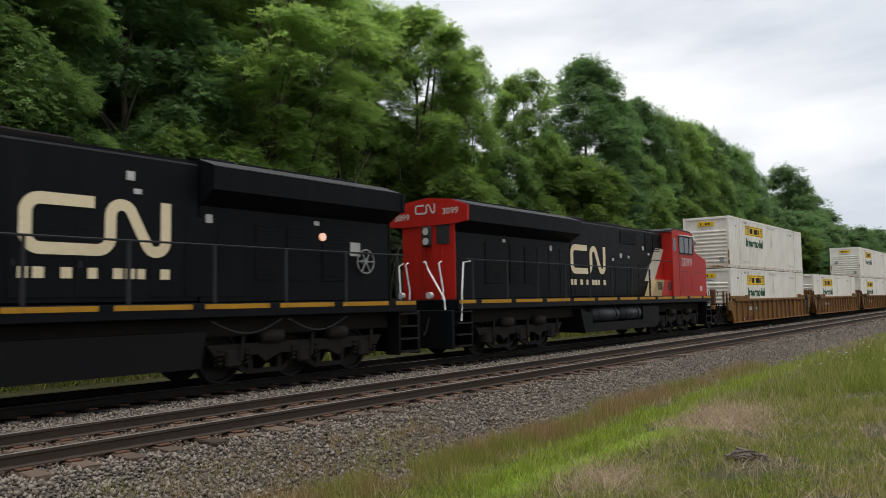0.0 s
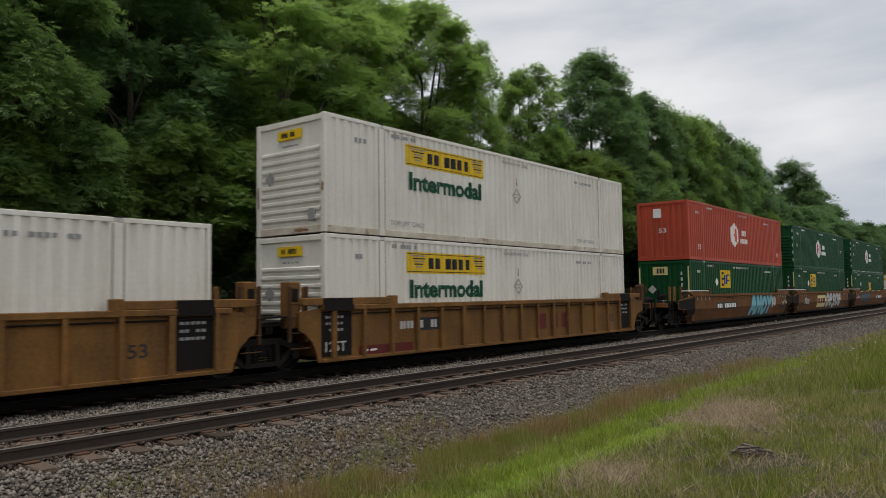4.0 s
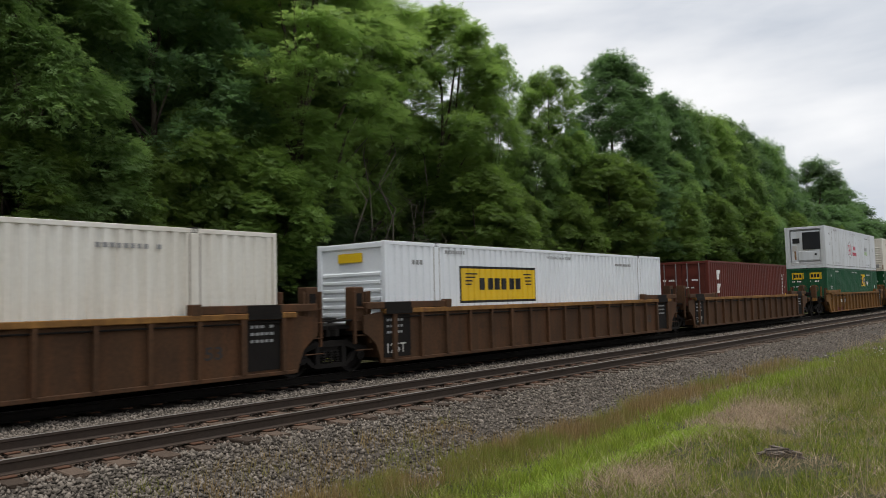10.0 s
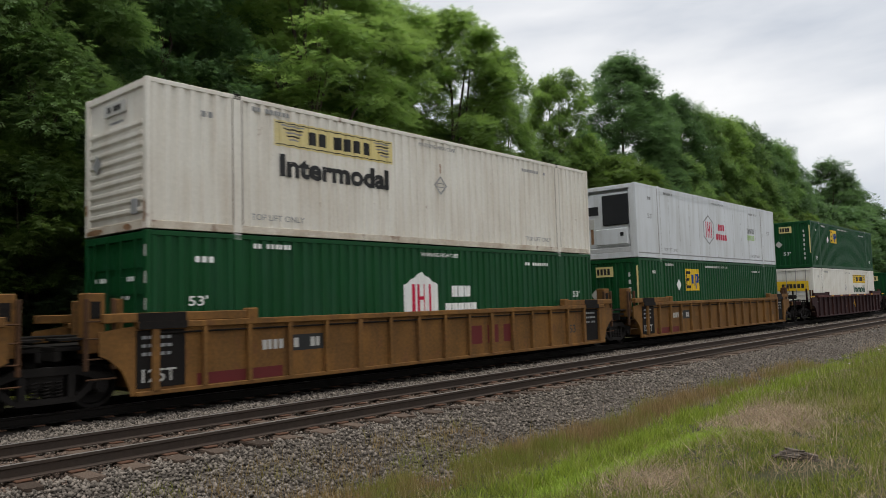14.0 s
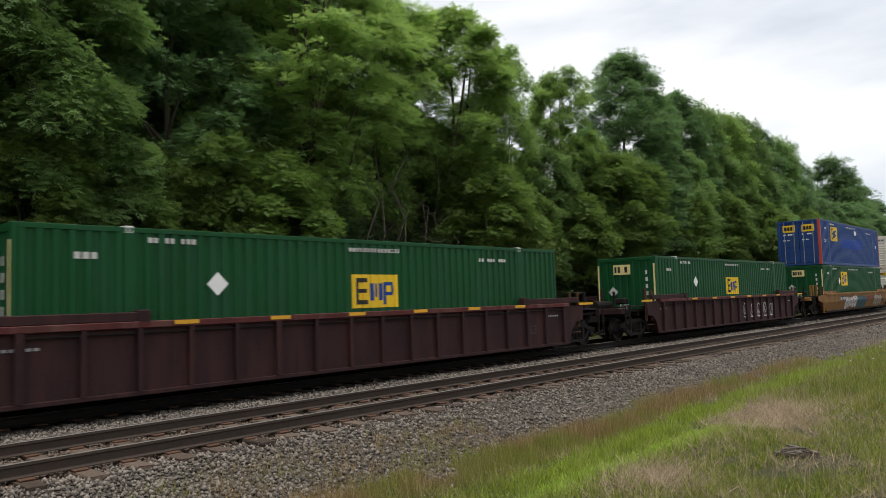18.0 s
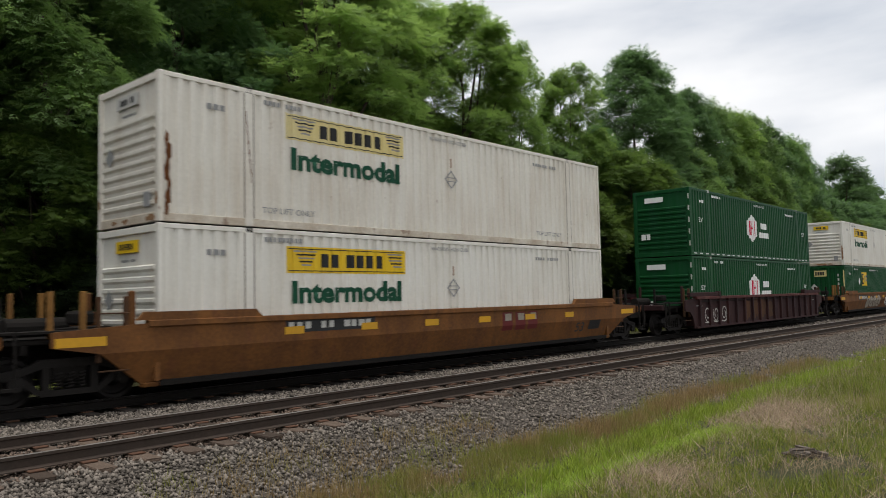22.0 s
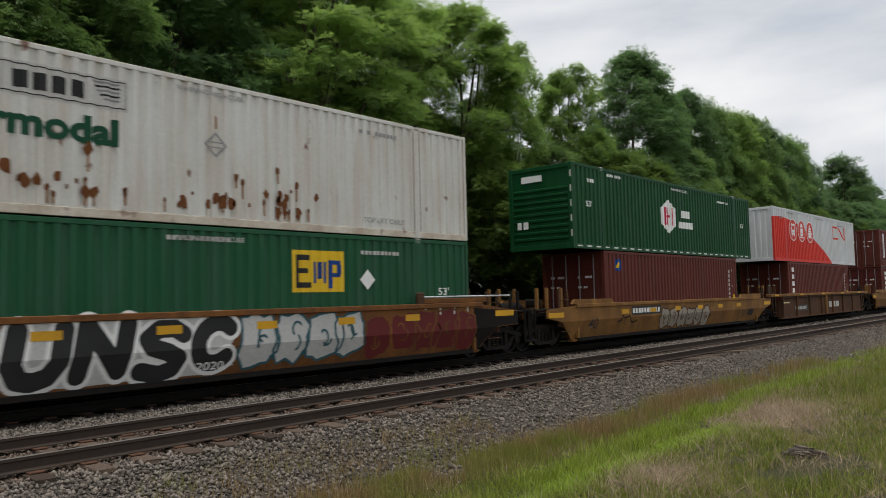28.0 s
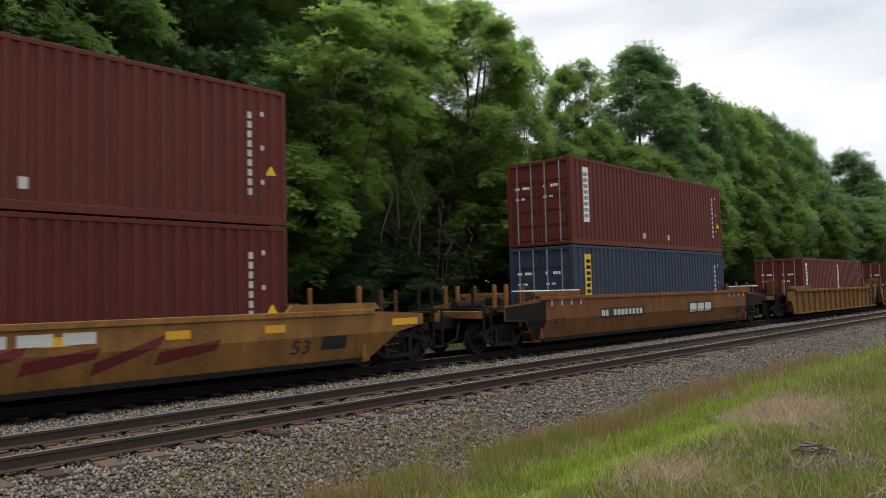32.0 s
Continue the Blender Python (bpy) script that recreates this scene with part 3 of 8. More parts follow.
def build_ground():
    xs = [-600, -200, -60, -20] + [-8 + 0.6 * i for i in range(100)] + [54, 58, 64, 72, 84, 100, 125, 160, 220, 300, 450, 700, 1200, 2500]
    ys = [-400, -120, -40, -15, -8, -4] + [-2 + 0.4 * i for i in range(23)] + [7.3, 7.6, 8.0, 8.4, 8.7, 9.0, 9.6, 10.3, 11, 11.6, 12.2, 12.8, 13.4, 14, 14.7, 15.4, 16.2, 16.7, 17.2, 17.8, 18.6, 19.5, 21, 24, 30, 45, 90, 200, 450, 800]
    bm = bmesh.new()
    grid = [[bm.verts.new((x, y, ground_z(x, y))) for x in xs] for y in ys]
    for j in range(len(ys) - 1):
        for i in range(len(xs) - 1):
            f = bm.faces.new((grid[j][i], grid[j][i + 1], grid[j + 1][i + 1], grid[j + 1][i]))
            f.material_index = 1 if 7.25 < (ys[j] + ys[j + 1]) / 2 < 17.4 else 0
    me = mesh_of("ground", bm, M["soil"], True)
    me.materials.append(M["ballast"])
    tagged(new("ground", me), "grassy soil with a raised crushed-stone railway bed", "ground", kind="structure")


build_ground()


def rail_mesh(name, web, head):
    prof = ((-0.0375, 0), (0.0375, 0), (0.0375, -0.035), (0.01, -0.05), (0.009, -0.14), (0.07, -0.16), (0.07, -0.172), (-0.07, -0.172), (-0.07, -0.16), (-0.009, -0.14), (-0.01, -0.05), (-0.0375, -0.035))
    bm = bmesh.new()
    xs = (-60, 0, 40, 120, 600)
    rings = [[bm.verts.new((x, y, z)) for y, z in prof] for x in xs]
    for a, b in zip(rings, rings[1:]):
        for k in range(len(prof)):
            f = bm.faces.new((a[k], a[(k + 1) % 12], b[(k + 1) % 12], b[k]))
            f.material_index = 1 if k == 0 else 0
    me = mesh_of(name, bm, web)
    me.materials.append(head)
    return me


def build_track(name, y, label, ties_to, timber, step=0.6, first=-2.0):
    tr = tagged(thing(name, label, "railway track"), kind="structure")
    tr.location = (0, y, 0)
    # the train's track takes the near-black running-gear colour for its rail webs
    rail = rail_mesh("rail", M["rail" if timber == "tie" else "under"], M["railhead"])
    for s in (-1, 1):
        ob = part("rail", rail, None, tr, "weathered steel rail with a rubbed head")
        ob.location = (0, s * 0.755, 0)
    r = random.Random(name)
    shapes = []
    for k in range(4):
        b = bx(-0.115, 0.115, -1.3, 1.3, -0.19, 0.0, bev=0.012)
        for v in b.verts:
            v.co += Vector((r.uniform(-1, 1) * 0.008, r.uniform(-1, 1) * 0.03, r.uniform(-1, 1) * 0.006))
        shapes.append(mesh_of("tie", b, M[timber]))
    plate = mesh_of("tie_plate", bx(-0.09, 0.09, -0.17, 0.17, 0, 0.018, bev=0.004), M["plate"])
    n = 0
    x = first
    while x < ties_to:
        ob = part("tie", shapes[n % 4], None, tr)
        ob.matrix_basis = pose(x + r.uniform(-0.04, 0.04), r.uniform(-0.06, 0.06), -0.192 + r.uniform(-0.008, 0.004), 0, 0, r.uniform(-1.2, 1.2))
        if x < 20:
            for s in (-1, 1):
                pl = part("tie_plate", plate, None, tr)
                pl.location = (x, s * 0.755, -0.19)
        n += 1
        x += step
    return tr


build_track("near_track", NEAR_Y, "empty track of rusty rails on worn wooden ties", 110.0, "tie")
build_track("train_track", FAR_Y, "dark track of steel rails under the freight train", 58.0, "dark_tie")


def soup(name, verts, per, material, faces):
    """One mesh of many alike small pieces: verts (n, per, 3), faces within a piece."""
    n = len(verts)
    me = bpy.data.meshes.new(name)
    k = len(faces[0])
    idx = (np.arange(n)[:, None, None] * per + np.array(faces)[None]).reshape(-1)
    nf = n * len(faces)
    me.vertices.add(n * per)
    me.vertices.foreach_set("co", verts.reshape(-1).astype(np.float32))
    me.loops.add(len(idx))
    me.loops.foreach_set("vertex_index", idx.astype(np.int32))
    me.polygons.add(nf)
    me.polygons.foreach_set("loop_start", (np.arange(nf) * k).astype(np.int32))
    me.materials.append(material)
    me.update(calc_edges=True)
    return me


rng = np.random.default_rng(7)


def bed_height(x, y):
    return np.array([ground_z(a, b) for a, b in zip(x, y)])


def build_ballast():
    n1, n2 = 130000, 14000
    u = rng.random(n1)
    x = np.concatenate([1.5 + 40 * u ** 1.7, 42 + 60 * rng.random(n2)])
    y = rng.uniform(6.3, 13.6, n1 + n2)
    keep = (rng.random(len(x)) < np.clip((y - 6.2) / 0.6, 0, 1))
    x, y = x[keep], y[keep]
    n = len(x)
    s = (0.013 + 0.03 * rng.random(n) ** 1.6) * np.where(x > 42, 1.6, 1.0)
    base = np.array([(1, 0, 0), (0, 1, 0), (0, 0, 1), (-1, 0, 0), (0, -1, 0), (0, 0, -1)], float)
    v = base[None] * (s[:, None, None] * rng.uniform(0.6, 1.35, (n, 6, 1))) + rng.uniform(-0.35, 0.35, (n, 6, 3)) * s[:, None, None]
    a = rng.uniform(0, 6.28, n)
    c, d = np.cos(a)[:, None], np.sin(a)[:, None]
    v = np.stack([v[..., 0] * c - v[..., 1] * d, v[..., 0] * d + v[..., 1] * c, v[..., 2] * 0.8], -1)
    z = bed_height(x, y) + s * rng.uniform(0.0, 0.7, n)
    v += np.stack([x, y, z], -1)[:, None]
    f = [(0, 1, 2), (1, 3, 2), (3, 4, 2), (4, 0, 2), (1, 0, 5), (3, 1, 5), (4, 3, 5), (0, 4, 5)]
    on_tie = (np.abs((x + 2.0 + 0.3) % 0.6 - 0.3) < 0.125) & (np.abs(y - NEAR_Y) < 1.34) & (x < 40) & (rng.random(n) < 0.8)
    v, y, n = v[~on_tie], y[~on_tie], int((~on_tie).sum())
    mid = np.abs(y - NEAR_Y) + rng.normal(0, 0.15, n) < 0.95
    tagged(new("ballast", soup("ballast", v[~mid], 6, M["stone"], f)), "loose grey crushed stones along the rails", "ballast", kind="stuff")
    tagged(new("rusty_ballast", soup("rusty_ballast", v[mid], 6, M["rusty_stone"], f)), "rust-stained crushed stones between the rails", "ballast", kind="stuff")


build_ballast()


def blades(name, x, y, h, w, lean, material, label, category="grass"):
    n = len(x)
    z = bed_height(x, y) - 0.02
    a = rng.uniform(0, 6.28, n)
    t = rng.uniform(0, 6.28, n)
    b = np.stack([np.cos(a), np.sin(a), np.zeros(n)], -1) * w[:, None]
    d = np.stack([np.cos(t), np.sin(t), np.zeros(n)], -1)
    root = np.stack([x, y, z], -1)
    tip = root + np.stack([0 * x, 0 * x, h * (1 - 0.35 * np.abs(lean))], -1) + d * (h * lean)[:, None]
    v = np.stack([root - b, root + b, tip], 1)
    me = soup(name, v, 3, material, [(0, 1, 2)])
    tagged(new(name, me), label, category, kind="stuff")


def scatter(n, x0, x1, y0, y1, power=1.6):
    return x0 + (x1 - x0) * rng.random(n) ** power, rng.uniform(y0, y1, n)


def noise2(x, y, s, o=0.0):
    return np.array([noise.noise((a * s, b * s, o)) for a, b in zip(x, y)])


def dry_patch(x, y):
    """1 in the trampled dead-grass stretches of the verge."""
    a = np.exp(-(((x - 14.8) / 1.7) ** 2 + ((y - 4.85 - 0.05 * (x - 14.8)) / 0.75) ** 2))
    b = np.exp(-(((x - 8.9) / 0.9) ** 2 + ((y - 4.35) / 0.6) ** 2))
    return np.clip(a * 1.5 + b * 0.9, 0, 1)


def bank(x, y):
    """Tall fresh grass along the stone edge's ditch."""
    yc = np.interp(x, [4, 7, 9, 11, 13, 17, 21, 32], [5.55, 5.55, 5.65, 5.75, 5.9, 6.1, 6.25, 6.5])
    return np.exp(-((y - yc) / 0.27) ** 2) * np.clip((32 - x) / 8, 0, 1)


def sod(x, y):
    """Short bright grass in the ditch."""
    yc = np.interp(x, [4, 7.3, 9.5, 12.1, 14], [5.2, 5.2, 5.25, 5.15, 5.0])
    return np.exp(-((y - yc) / 0.26) ** 2) * np.clip((14 - x) / 1.5, 0, 1)


def tufts(n, x0, x1, y0, y1, per, spread, power):
    """Blades gathered in tufts: x, y, and each tuft's own 0 to 1."""
    cx, cy = scatter(n, x0, x1, y0, y1, power)
    k = np.repeat(np.arange(n), per)
    s = spread * rng.uniform(0.5, 1.6, n)[k] * (1 + cx[k] / 60)
    return cx[k] + rng.normal(0, 1, len(k)) * s, cy[k] + rng.normal(0, 1, len(k)) * s, rng.random(n)[k]


def build_grass():
    def width(x, lo, hi):
        return 1.6 * rng.uniform(lo, hi, len(x)) * (1 + x / 50)
    x, y, q = tufts(19000, 4.5, 60, 0.0, 7.2, 17, 0.05, 2.0)
    k = (rng.random(len(x)) > 0.9 * dry_patch(x, y)) & (rng.random(len(x)) > sod(x, y) * 0.97) & (y < 7.1 + 0.25 * (q - 0.5)) & (noise2(x, y, 0.8) > -0.42 + 0.3 * q)
    x, y, q = x[k], y[k], q[k]
    tall = np.clip((x - 14.5) / 6, 0, 1) * np.clip((5.9 - y) / 1.2, 0, 1)
    h = rng.uniform(0.5, 1.0, len(x)) * (0.08 + 0.2 * q ** 1.5) + 0.42 * tall * rng.random(len(x))
    blades("meadow_grass", x, y, h, width(x, 0.002, 0.0045), rng.uniform(0.1, 0.9, len(x)), M["grass"], "tall green and straw-coloured meadow grass")
    x, y = scatter(26000, -9, 5, -7, 7.0, 1.0)
    blades("near_grass", x, y, rng.uniform(0.06, 0.25, len(x)), rng.uniform(0.006, 0.01, len(x)), rng.uniform(0.2, 0.9, len(x)), M["grass"], "short meadow grass underfoot")
    x, y, q = tufts(7000, 5.0, 34, 5.3, 7.2, 16, 0.05, 1.6)
    k = (rng.random(len(x)) < bank(x, y) * 1.2 * np.clip((x - 7.0) / 4.0, 0.35, 1) * np.clip(0.6 + 1.5 * noise2(x, y, 0.8, 6), 0.05, 1))
    x, y, q = x[k], y[k], q[k]
    blades("lush_grass", x, y, rng.uniform(0.5, 1, len(x)) * (0.14 + 0.2 * q), width(x, 0.0028, 0.0055), rng.uniform(0.15, 0.8, len(x)), M["lush"], "bright fresh green grass along the ditch")
    x, y = scatter(120000, 5.0, 14, 4.2, 6.3, 1.2)
    k = (rng.random(len(x)) < sod(x, y))
    x, y = x[k], y[k]
    blades("short_grass", x, y, rng.uniform(0.03, 0.1, len(x)), width(x, 0.003, 0.006), rng.uniform(0.3, 1.0, len(x)), M["sod"], "short pale green grass in the ditch")
    x, y = scatter(120000, 5.0, 24, 1.2, 6.8, 1.2)
    k = rng.random(len(x)) < np.clip(dry_patch(x, y) + 0.1 + 0.35 * noise2(x, y, 0.9, 2), 0.02, 1) * (1 - bank(x, y)) * (1 - sod(x, y))
    x, y = x[k], y[k]
    blades("dead_grass", x, y, rng.uniform(0.08, 0.34, len(x)), width(x, 0.0013, 0.0032), rng.uniform(0.5, 1.6, len(x)), M["hay"], "flattened dead straw-coloured grass")
    x, y, q = tufts(5600, 4.5, 26, 5.9, 7.7, 15, 0.06, 1.2)
    line = np.interp(x, [5, 9.4, 11.7, 15.4, 26], [6.65, 6.6, 6.7, 7.0, 7.2])
    k = (rng.random(len(x)) < np.exp(-((y - line) / 0.36) ** 2) * np.interp(x, [5, 8, 9.5, 14.5, 17, 26], [0.6, 0.6, 1, 1, 0.45, 0.3])) & (noise2(x, y, 0.6, 9) > -0.3)
    x, y, q = x[k], y[k], q[k]
    blades("seed_grass", x, y, rng.uniform(0.5, 1, len(x)) * (0.2 + 0.28 * q), width(x, 0.0015, 0.004), rng.uniform(0.05, 0.5, len(x)), M["seed"], "red-brown seeding grass along the stone edge")
    x, y, q = tufts(420, 4.0, 10, 6.9, 8.4, 9, 0.06, 1.0)
    blades("shoulder_weeds", x, y, rng.uniform(0.4, 1, len(x)) * (0.1 + 0.25 * q), width(x, 0.0015, 0.0035), rng.uniform(0.1, 0.6, len(x)), M["seed"], "sparse brown weeds growing through the loose stones")
    x, y = scatter(50000, 2.0, 90, 18.2, 20.8, 1.0)
    blades("far_grass", x, y, rng.uniform(0.15, 0.6, len(x)), rng.uniform(0.01, 0.02, len(x)), rng.uniform(0.1, 0.6, len(x)), M["grass"], "shaded green grass behind the track")
    x, y = scatter(12000, 6.0, 45, -0.5, 7.2, 1.6)
    k = (noise2(x, y, 0.5, 4) > -0.1) & (rng.random(len(x)) < np.where(x > 15, 1.0, np.where(y < 4.5, 0.4, 0.12))) & (rng.random(len(x)) > bank(x, y) * 0.9) & (rng.random(len(x)) > sod(x, y) * 0.95)
    x, y = x[k], y[k]
    blades("seed_stalks", x, y, rng.uniform(0.3, 0.7, len(x)), rng.uniform(0.0012, 0.0025, len(x)) * (1 + x / 30), rng.uniform(0.05, 0.5, len(x)), M["hay"], "thin straw-coloured seed stalks over the grass")
    # white flowers
    n = 130
    x, y = 19 + 14 * rng.random(n), rng.uniform(1.8, 5.2, n)
    k = rng.random(n) < np.exp(-((x - 25) / 4.5) ** 2)
    x, y = x[k], y[k]
    z = bed_height(x, y) + rng.uniform(0.45, 0.75, len(x))
    hexa = np.array([(math.cos(i * 1.047), math.sin(i * 1.047), 0.0) for i in range(6)])
    v = hexa[None] * rng.uniform(0.015, 0.03, len(x))[:, None, None] + rng.uniform(-0.008, 0.008, (len(x), 6, 3)) + np.stack([x, y, z], -1)[:, None]
    tagged(new("wild_flowers", soup("wild_flowers", v, 6, M["flower"], [(0, 1, 2, 3, 4, 5)])), "small white wild flowers on tall stems", "flowers", kind="stuff")


build_grass()


def build_log():
    lg = thing("rotten_log", "grey rotten broken tie half buried in dry grass", "log")
    r = random.Random(5)
    for i in range(17):
        b = bx(0, r.uniform(0.14, 0.42), 0, r.uniform(0.03, 0.09), 0, r.uniform(0.025, 0.06), bev=0.008)
        for v in b.verts:
            v.co += Vector((r.uniform(-1, 1) * 0.05, r.uniform(-1, 1) * 0.02, r.uniform(-1, 1) * 0.014))
        ob = part("splinter", b, M["wood"], lg)
        ob.matrix_basis = pose(r.gauss(-0.1, 0.14), r.gauss(0, 0.11), 0.012 * (i % 9), r.uniform(-14, 14), r.uniform(-8, 12), r.uniform(-35, 35))
    lg.matrix_basis = pose(10.9, 3.35, ground_z(10.9, 3.35) + 0.03, 0, 0, -52) @ Matrix.Diagonal((0.8, 0.8, 0.8, 1))


build_log()


# ---- trees ----
def crown_mesh(name, material, env, n_bough, n_spray, n_leaf, leaf, spread, seed, flat, droop):
    """Boughs that carry domed sprays of feathered leaves on their outer and upper side, with gaps between."""
    g = np.random.default_rng(seed)
    height, base, prof = env
    t = ((np.arange(n_bough) + g.random(n_bough)) / n_bough) ** 0.9
    rad = np.interp(t, [p[0] for p in prof], [p[1] for p in prof])
    ang = np.arange(n_bough) * 2.4 + g.normal(0, 0.35, n_bough)
    rr = np.maximum(rad - 0.5 * spread, 0.12 * rad) * g.uniform(0.25, 1.0, n_bough) ** 0.55 * (1 + 0.16 * np.sin(3 * ang + seed))
    low, high = base + 0.4 * spread, height - 0.55 * spread
    c = np.stack([rr * np.cos(ang), rr * np.sin(ang), low + t * (high - low)], -1)
    big = spread * g.uniform(0.6, 1.3, n_bough)
    # sprays on each bough
    m = n_bough * n_spray
    kb = np.repeat(np.arange(n_bough), n_spray)
    d = g.normal(0, 0.72, (m, 3)) + np.stack([0.75 * np.cos(ang), 0.75 * np.sin(ang), 0.85 + 0 * ang], -1)[kb]
    d /= np.linalg.norm(d, axis=1)[:, None]
    sc = c[kb] + d * (big[kb] * g.uniform(0.4, 1.08, m))[:, None] * np.array([1, 1, 0.8])
    ss = spread * 0.36 * g.uniform(0.55, 1.4, m)
    # leaves on each spray
    n = m * n_leaf
    k = np.repeat(np.arange(m), n_leaf)
    a, u = g.uniform(0, 6.28, n), g.random(n) ** 0.55
    dome = (1 - flat) * np.sqrt(np.clip(1 - u * u, 0, 1)) * g.uniform(0.2, 1.0, n)
    off = np.stack([u * np.cos(a), u * np.sin(a), dome + g.normal(0, 0.12, n)], -1)
    p = sc[k] + off * ss[k][:, None]
    hd = d * np.array([1, 1, 0])
    p[:, 2] -= ss[k] * (droop * u ** 2 + 0.3 * droop * (off[:, :2] * hd[k][:, :2]).sum(1))
    axis = np.stack([np.cos(a), np.sin(a), 0.3 - (0.4 + droop) * u], -1) + hd[k] * 0.4 + g.normal(0, 0.35, (n, 3))
    axis /= np.linalg.norm(axis, axis=1)[:, None]
    nrm = np.array([0, 0, 1.0]) + hd[k] * 0.45 + off * 0.5 + g.normal(0, 0.34, (n, 3))
    side = np.cross(axis, nrm)
    side /= np.linalg.norm(side, axis=1)[:, None] + 1e-9
    up = np.cross(side, axis)
    ln_ = leaf * g.uniform(0.6, 1.3, n)[:, None]
    tris = []
    for s, q in ((0.2, 0.95), (0.3, -0.95), (0.55, 0.8), (0.62, -0.8), (0.8, 0.0)):
        ax = axis * math.cos(q) + side * math.sin(q) - up * (0.15 if q else 0.05)
        sd = side * math.cos(q) - axis * math.sin(q)
        root = p + axis * ln_ * s
        tris += [root, root + ax * ln_ * 0.3 + sd * ln_ * 0.15, root + ax * ln_ * 0.52 - sd * ln_ * 0.09]
    v = np.stack(tris, 1)
    return soup(name, v, 15, material, [(0, 1, 2), (3, 4, 5), (6, 7, 8), (9, 10, 11), (12, 13, 14)]), c


def build_tree(name, label, category, material, height, base, prof, count, leaf, spread, seed, trunk=0.2, group="", limbs=8, flat=0.3, droop=0.35):
    tr = thing(name, label, category, group)
    crown, c = crown_mesh("crown", material, (height, base, prof), *count, leaf, spread, seed, flat, droop)
    part("crown", crown, None, tr)
    r = random.Random(seed)
    pts = [(0, 0, -0.4)]
    for i in range(1, 7):
        pts.append((r.uniform(-0.25, 0.25) * i / 3, r.uniform(-0.25, 0.25) * i / 3, height * 0.88 * i / 6))
    part("trunk", tube(bmesh.new(), pts, trunk, 8, trunk * 0.15), M["bark"], tr, smooth=True)
    for i in range(limbs):
        q = c[r.randrange(len(c))]
        z0 = max(base * 0.6, q[2] * r.uniform(0.5, 0.75))
        f = z0 / (height * 0.88) * 6
        lo, hi = pts[min(5, int(f))], pts[min(6, int(f) + 1)]
        a = Vector(lo).lerp(Vector(hi), f - int(f))
        e = Vector(q)
        bend = a.lerp(e, 0.45) + Vector((r.uniform(-0.3, 0.3), r.uniform(-0.3, 0.3), -0.12 * (e - a).length))
        part("limb", tube(bmesh.new(), [a, bend, a.lerp(e, 0.8) + Vector((0, 0, 0.1)), e], trunk * 0.42, 5, 0.015), M["bark"], tr, smooth=True)
    return tr


BROAD = ((0, 0.5), (0.15, 0.85), (0.4, 1.0), (0.7, 0.85), (0.9, 0.55), (1, 0.2))
CONE = ((0, 0.7), (0.2, 1.0), (0.5, 0.98), (0.75, 0.75), (0.9, 0.42), (1, 0.12))
AIRY = ((0, 0.35), (0.3, 0.75), (0.6, 1.0), (0.85, 0.8), (1, 0.35))
SHRUB = ((0, 0.8), (0.3, 1.0), (0.7, 0.8), (1, 0.25))


def scaled(prof, r):
    return tuple((a, b * r) for a, b in prof)


def build_bare_shrub(x, y, seed):
    """Leafless grey stems that fork upward."""
    r = random.Random(seed)
    sh = thing("bare_shrub", "leafless grey shrub of thin dead branches", "shrub", "dead shrubs in the wood")
    for i in range(7):
        a = r.uniform(0, 6.28)
        lean = r.uniform(0.25, 1.0)
        h = r.uniform(3.0, 5.6)
        pts = [Vector((0.25 * math.cos(a), 0.25 * math.sin(a), -0.2))]
        for k in range(1, 6):
            pts.append(Vector((math.cos(a) * (0.25 + lean * k / 3) + r.uniform(-0.12, 0.12), math.sin(a) * (0.25 + lean * k / 3) + r.uniform(-0.12, 0.12), h * k / 5)))
        bm = tube(bmesh.new(), pts, 0.035, 5, 0.01)
        for k in range(9):
            p = pts[1 + k % 5]
            b = r.uniform(0, 6.28)
            e = p + Vector((math.cos(b), math.sin(b), r.uniform(0.1, 0.8))) * r.uniform(0.5, 1.3)
            tube(bm, [p, p.lerp(e, 0.5) + Vector((0, 0, -0.08)), e], 0.013, 4, 0.004)
        part("stem", bm, M["dead_bark"], sh, smooth=True)
    sh.location = (x, y, ground_z(x, y))


def build_stem(x, y, h, seed):
    r = random.Random(seed)
    sp = thing("slender_sapling", "slender pale-barked sapling stem with few twigs", "sapling", "saplings in the wood")
    pts = [Vector((r.uniform(-0.12, 0.12) * k, r.uniform(-0.1, 0.1) * k, h * k / 6 - 0.2)) for k in range(7)]
    bm = tube(bmesh.new(), pts, 0.06, 6, 0.02)
    for k in range(7):
        p = pts[2 + k % 5]
        b = r.uniform(0, 6.28)
        e = p + Vector((math.cos(b), math.sin(b), r.uniform(0.4, 1.2))) * r.uniform(0.5, 1.2)
        tube(bm, [p, p.lerp(e, 0.5) + Vector((0, 0, -0.06)), e], 0.018, 4, 0.005)
    part("trunk", bm, M["dead_bark"], sp, smooth=True)
    sp.location = (x, y, ground_z(x, y))


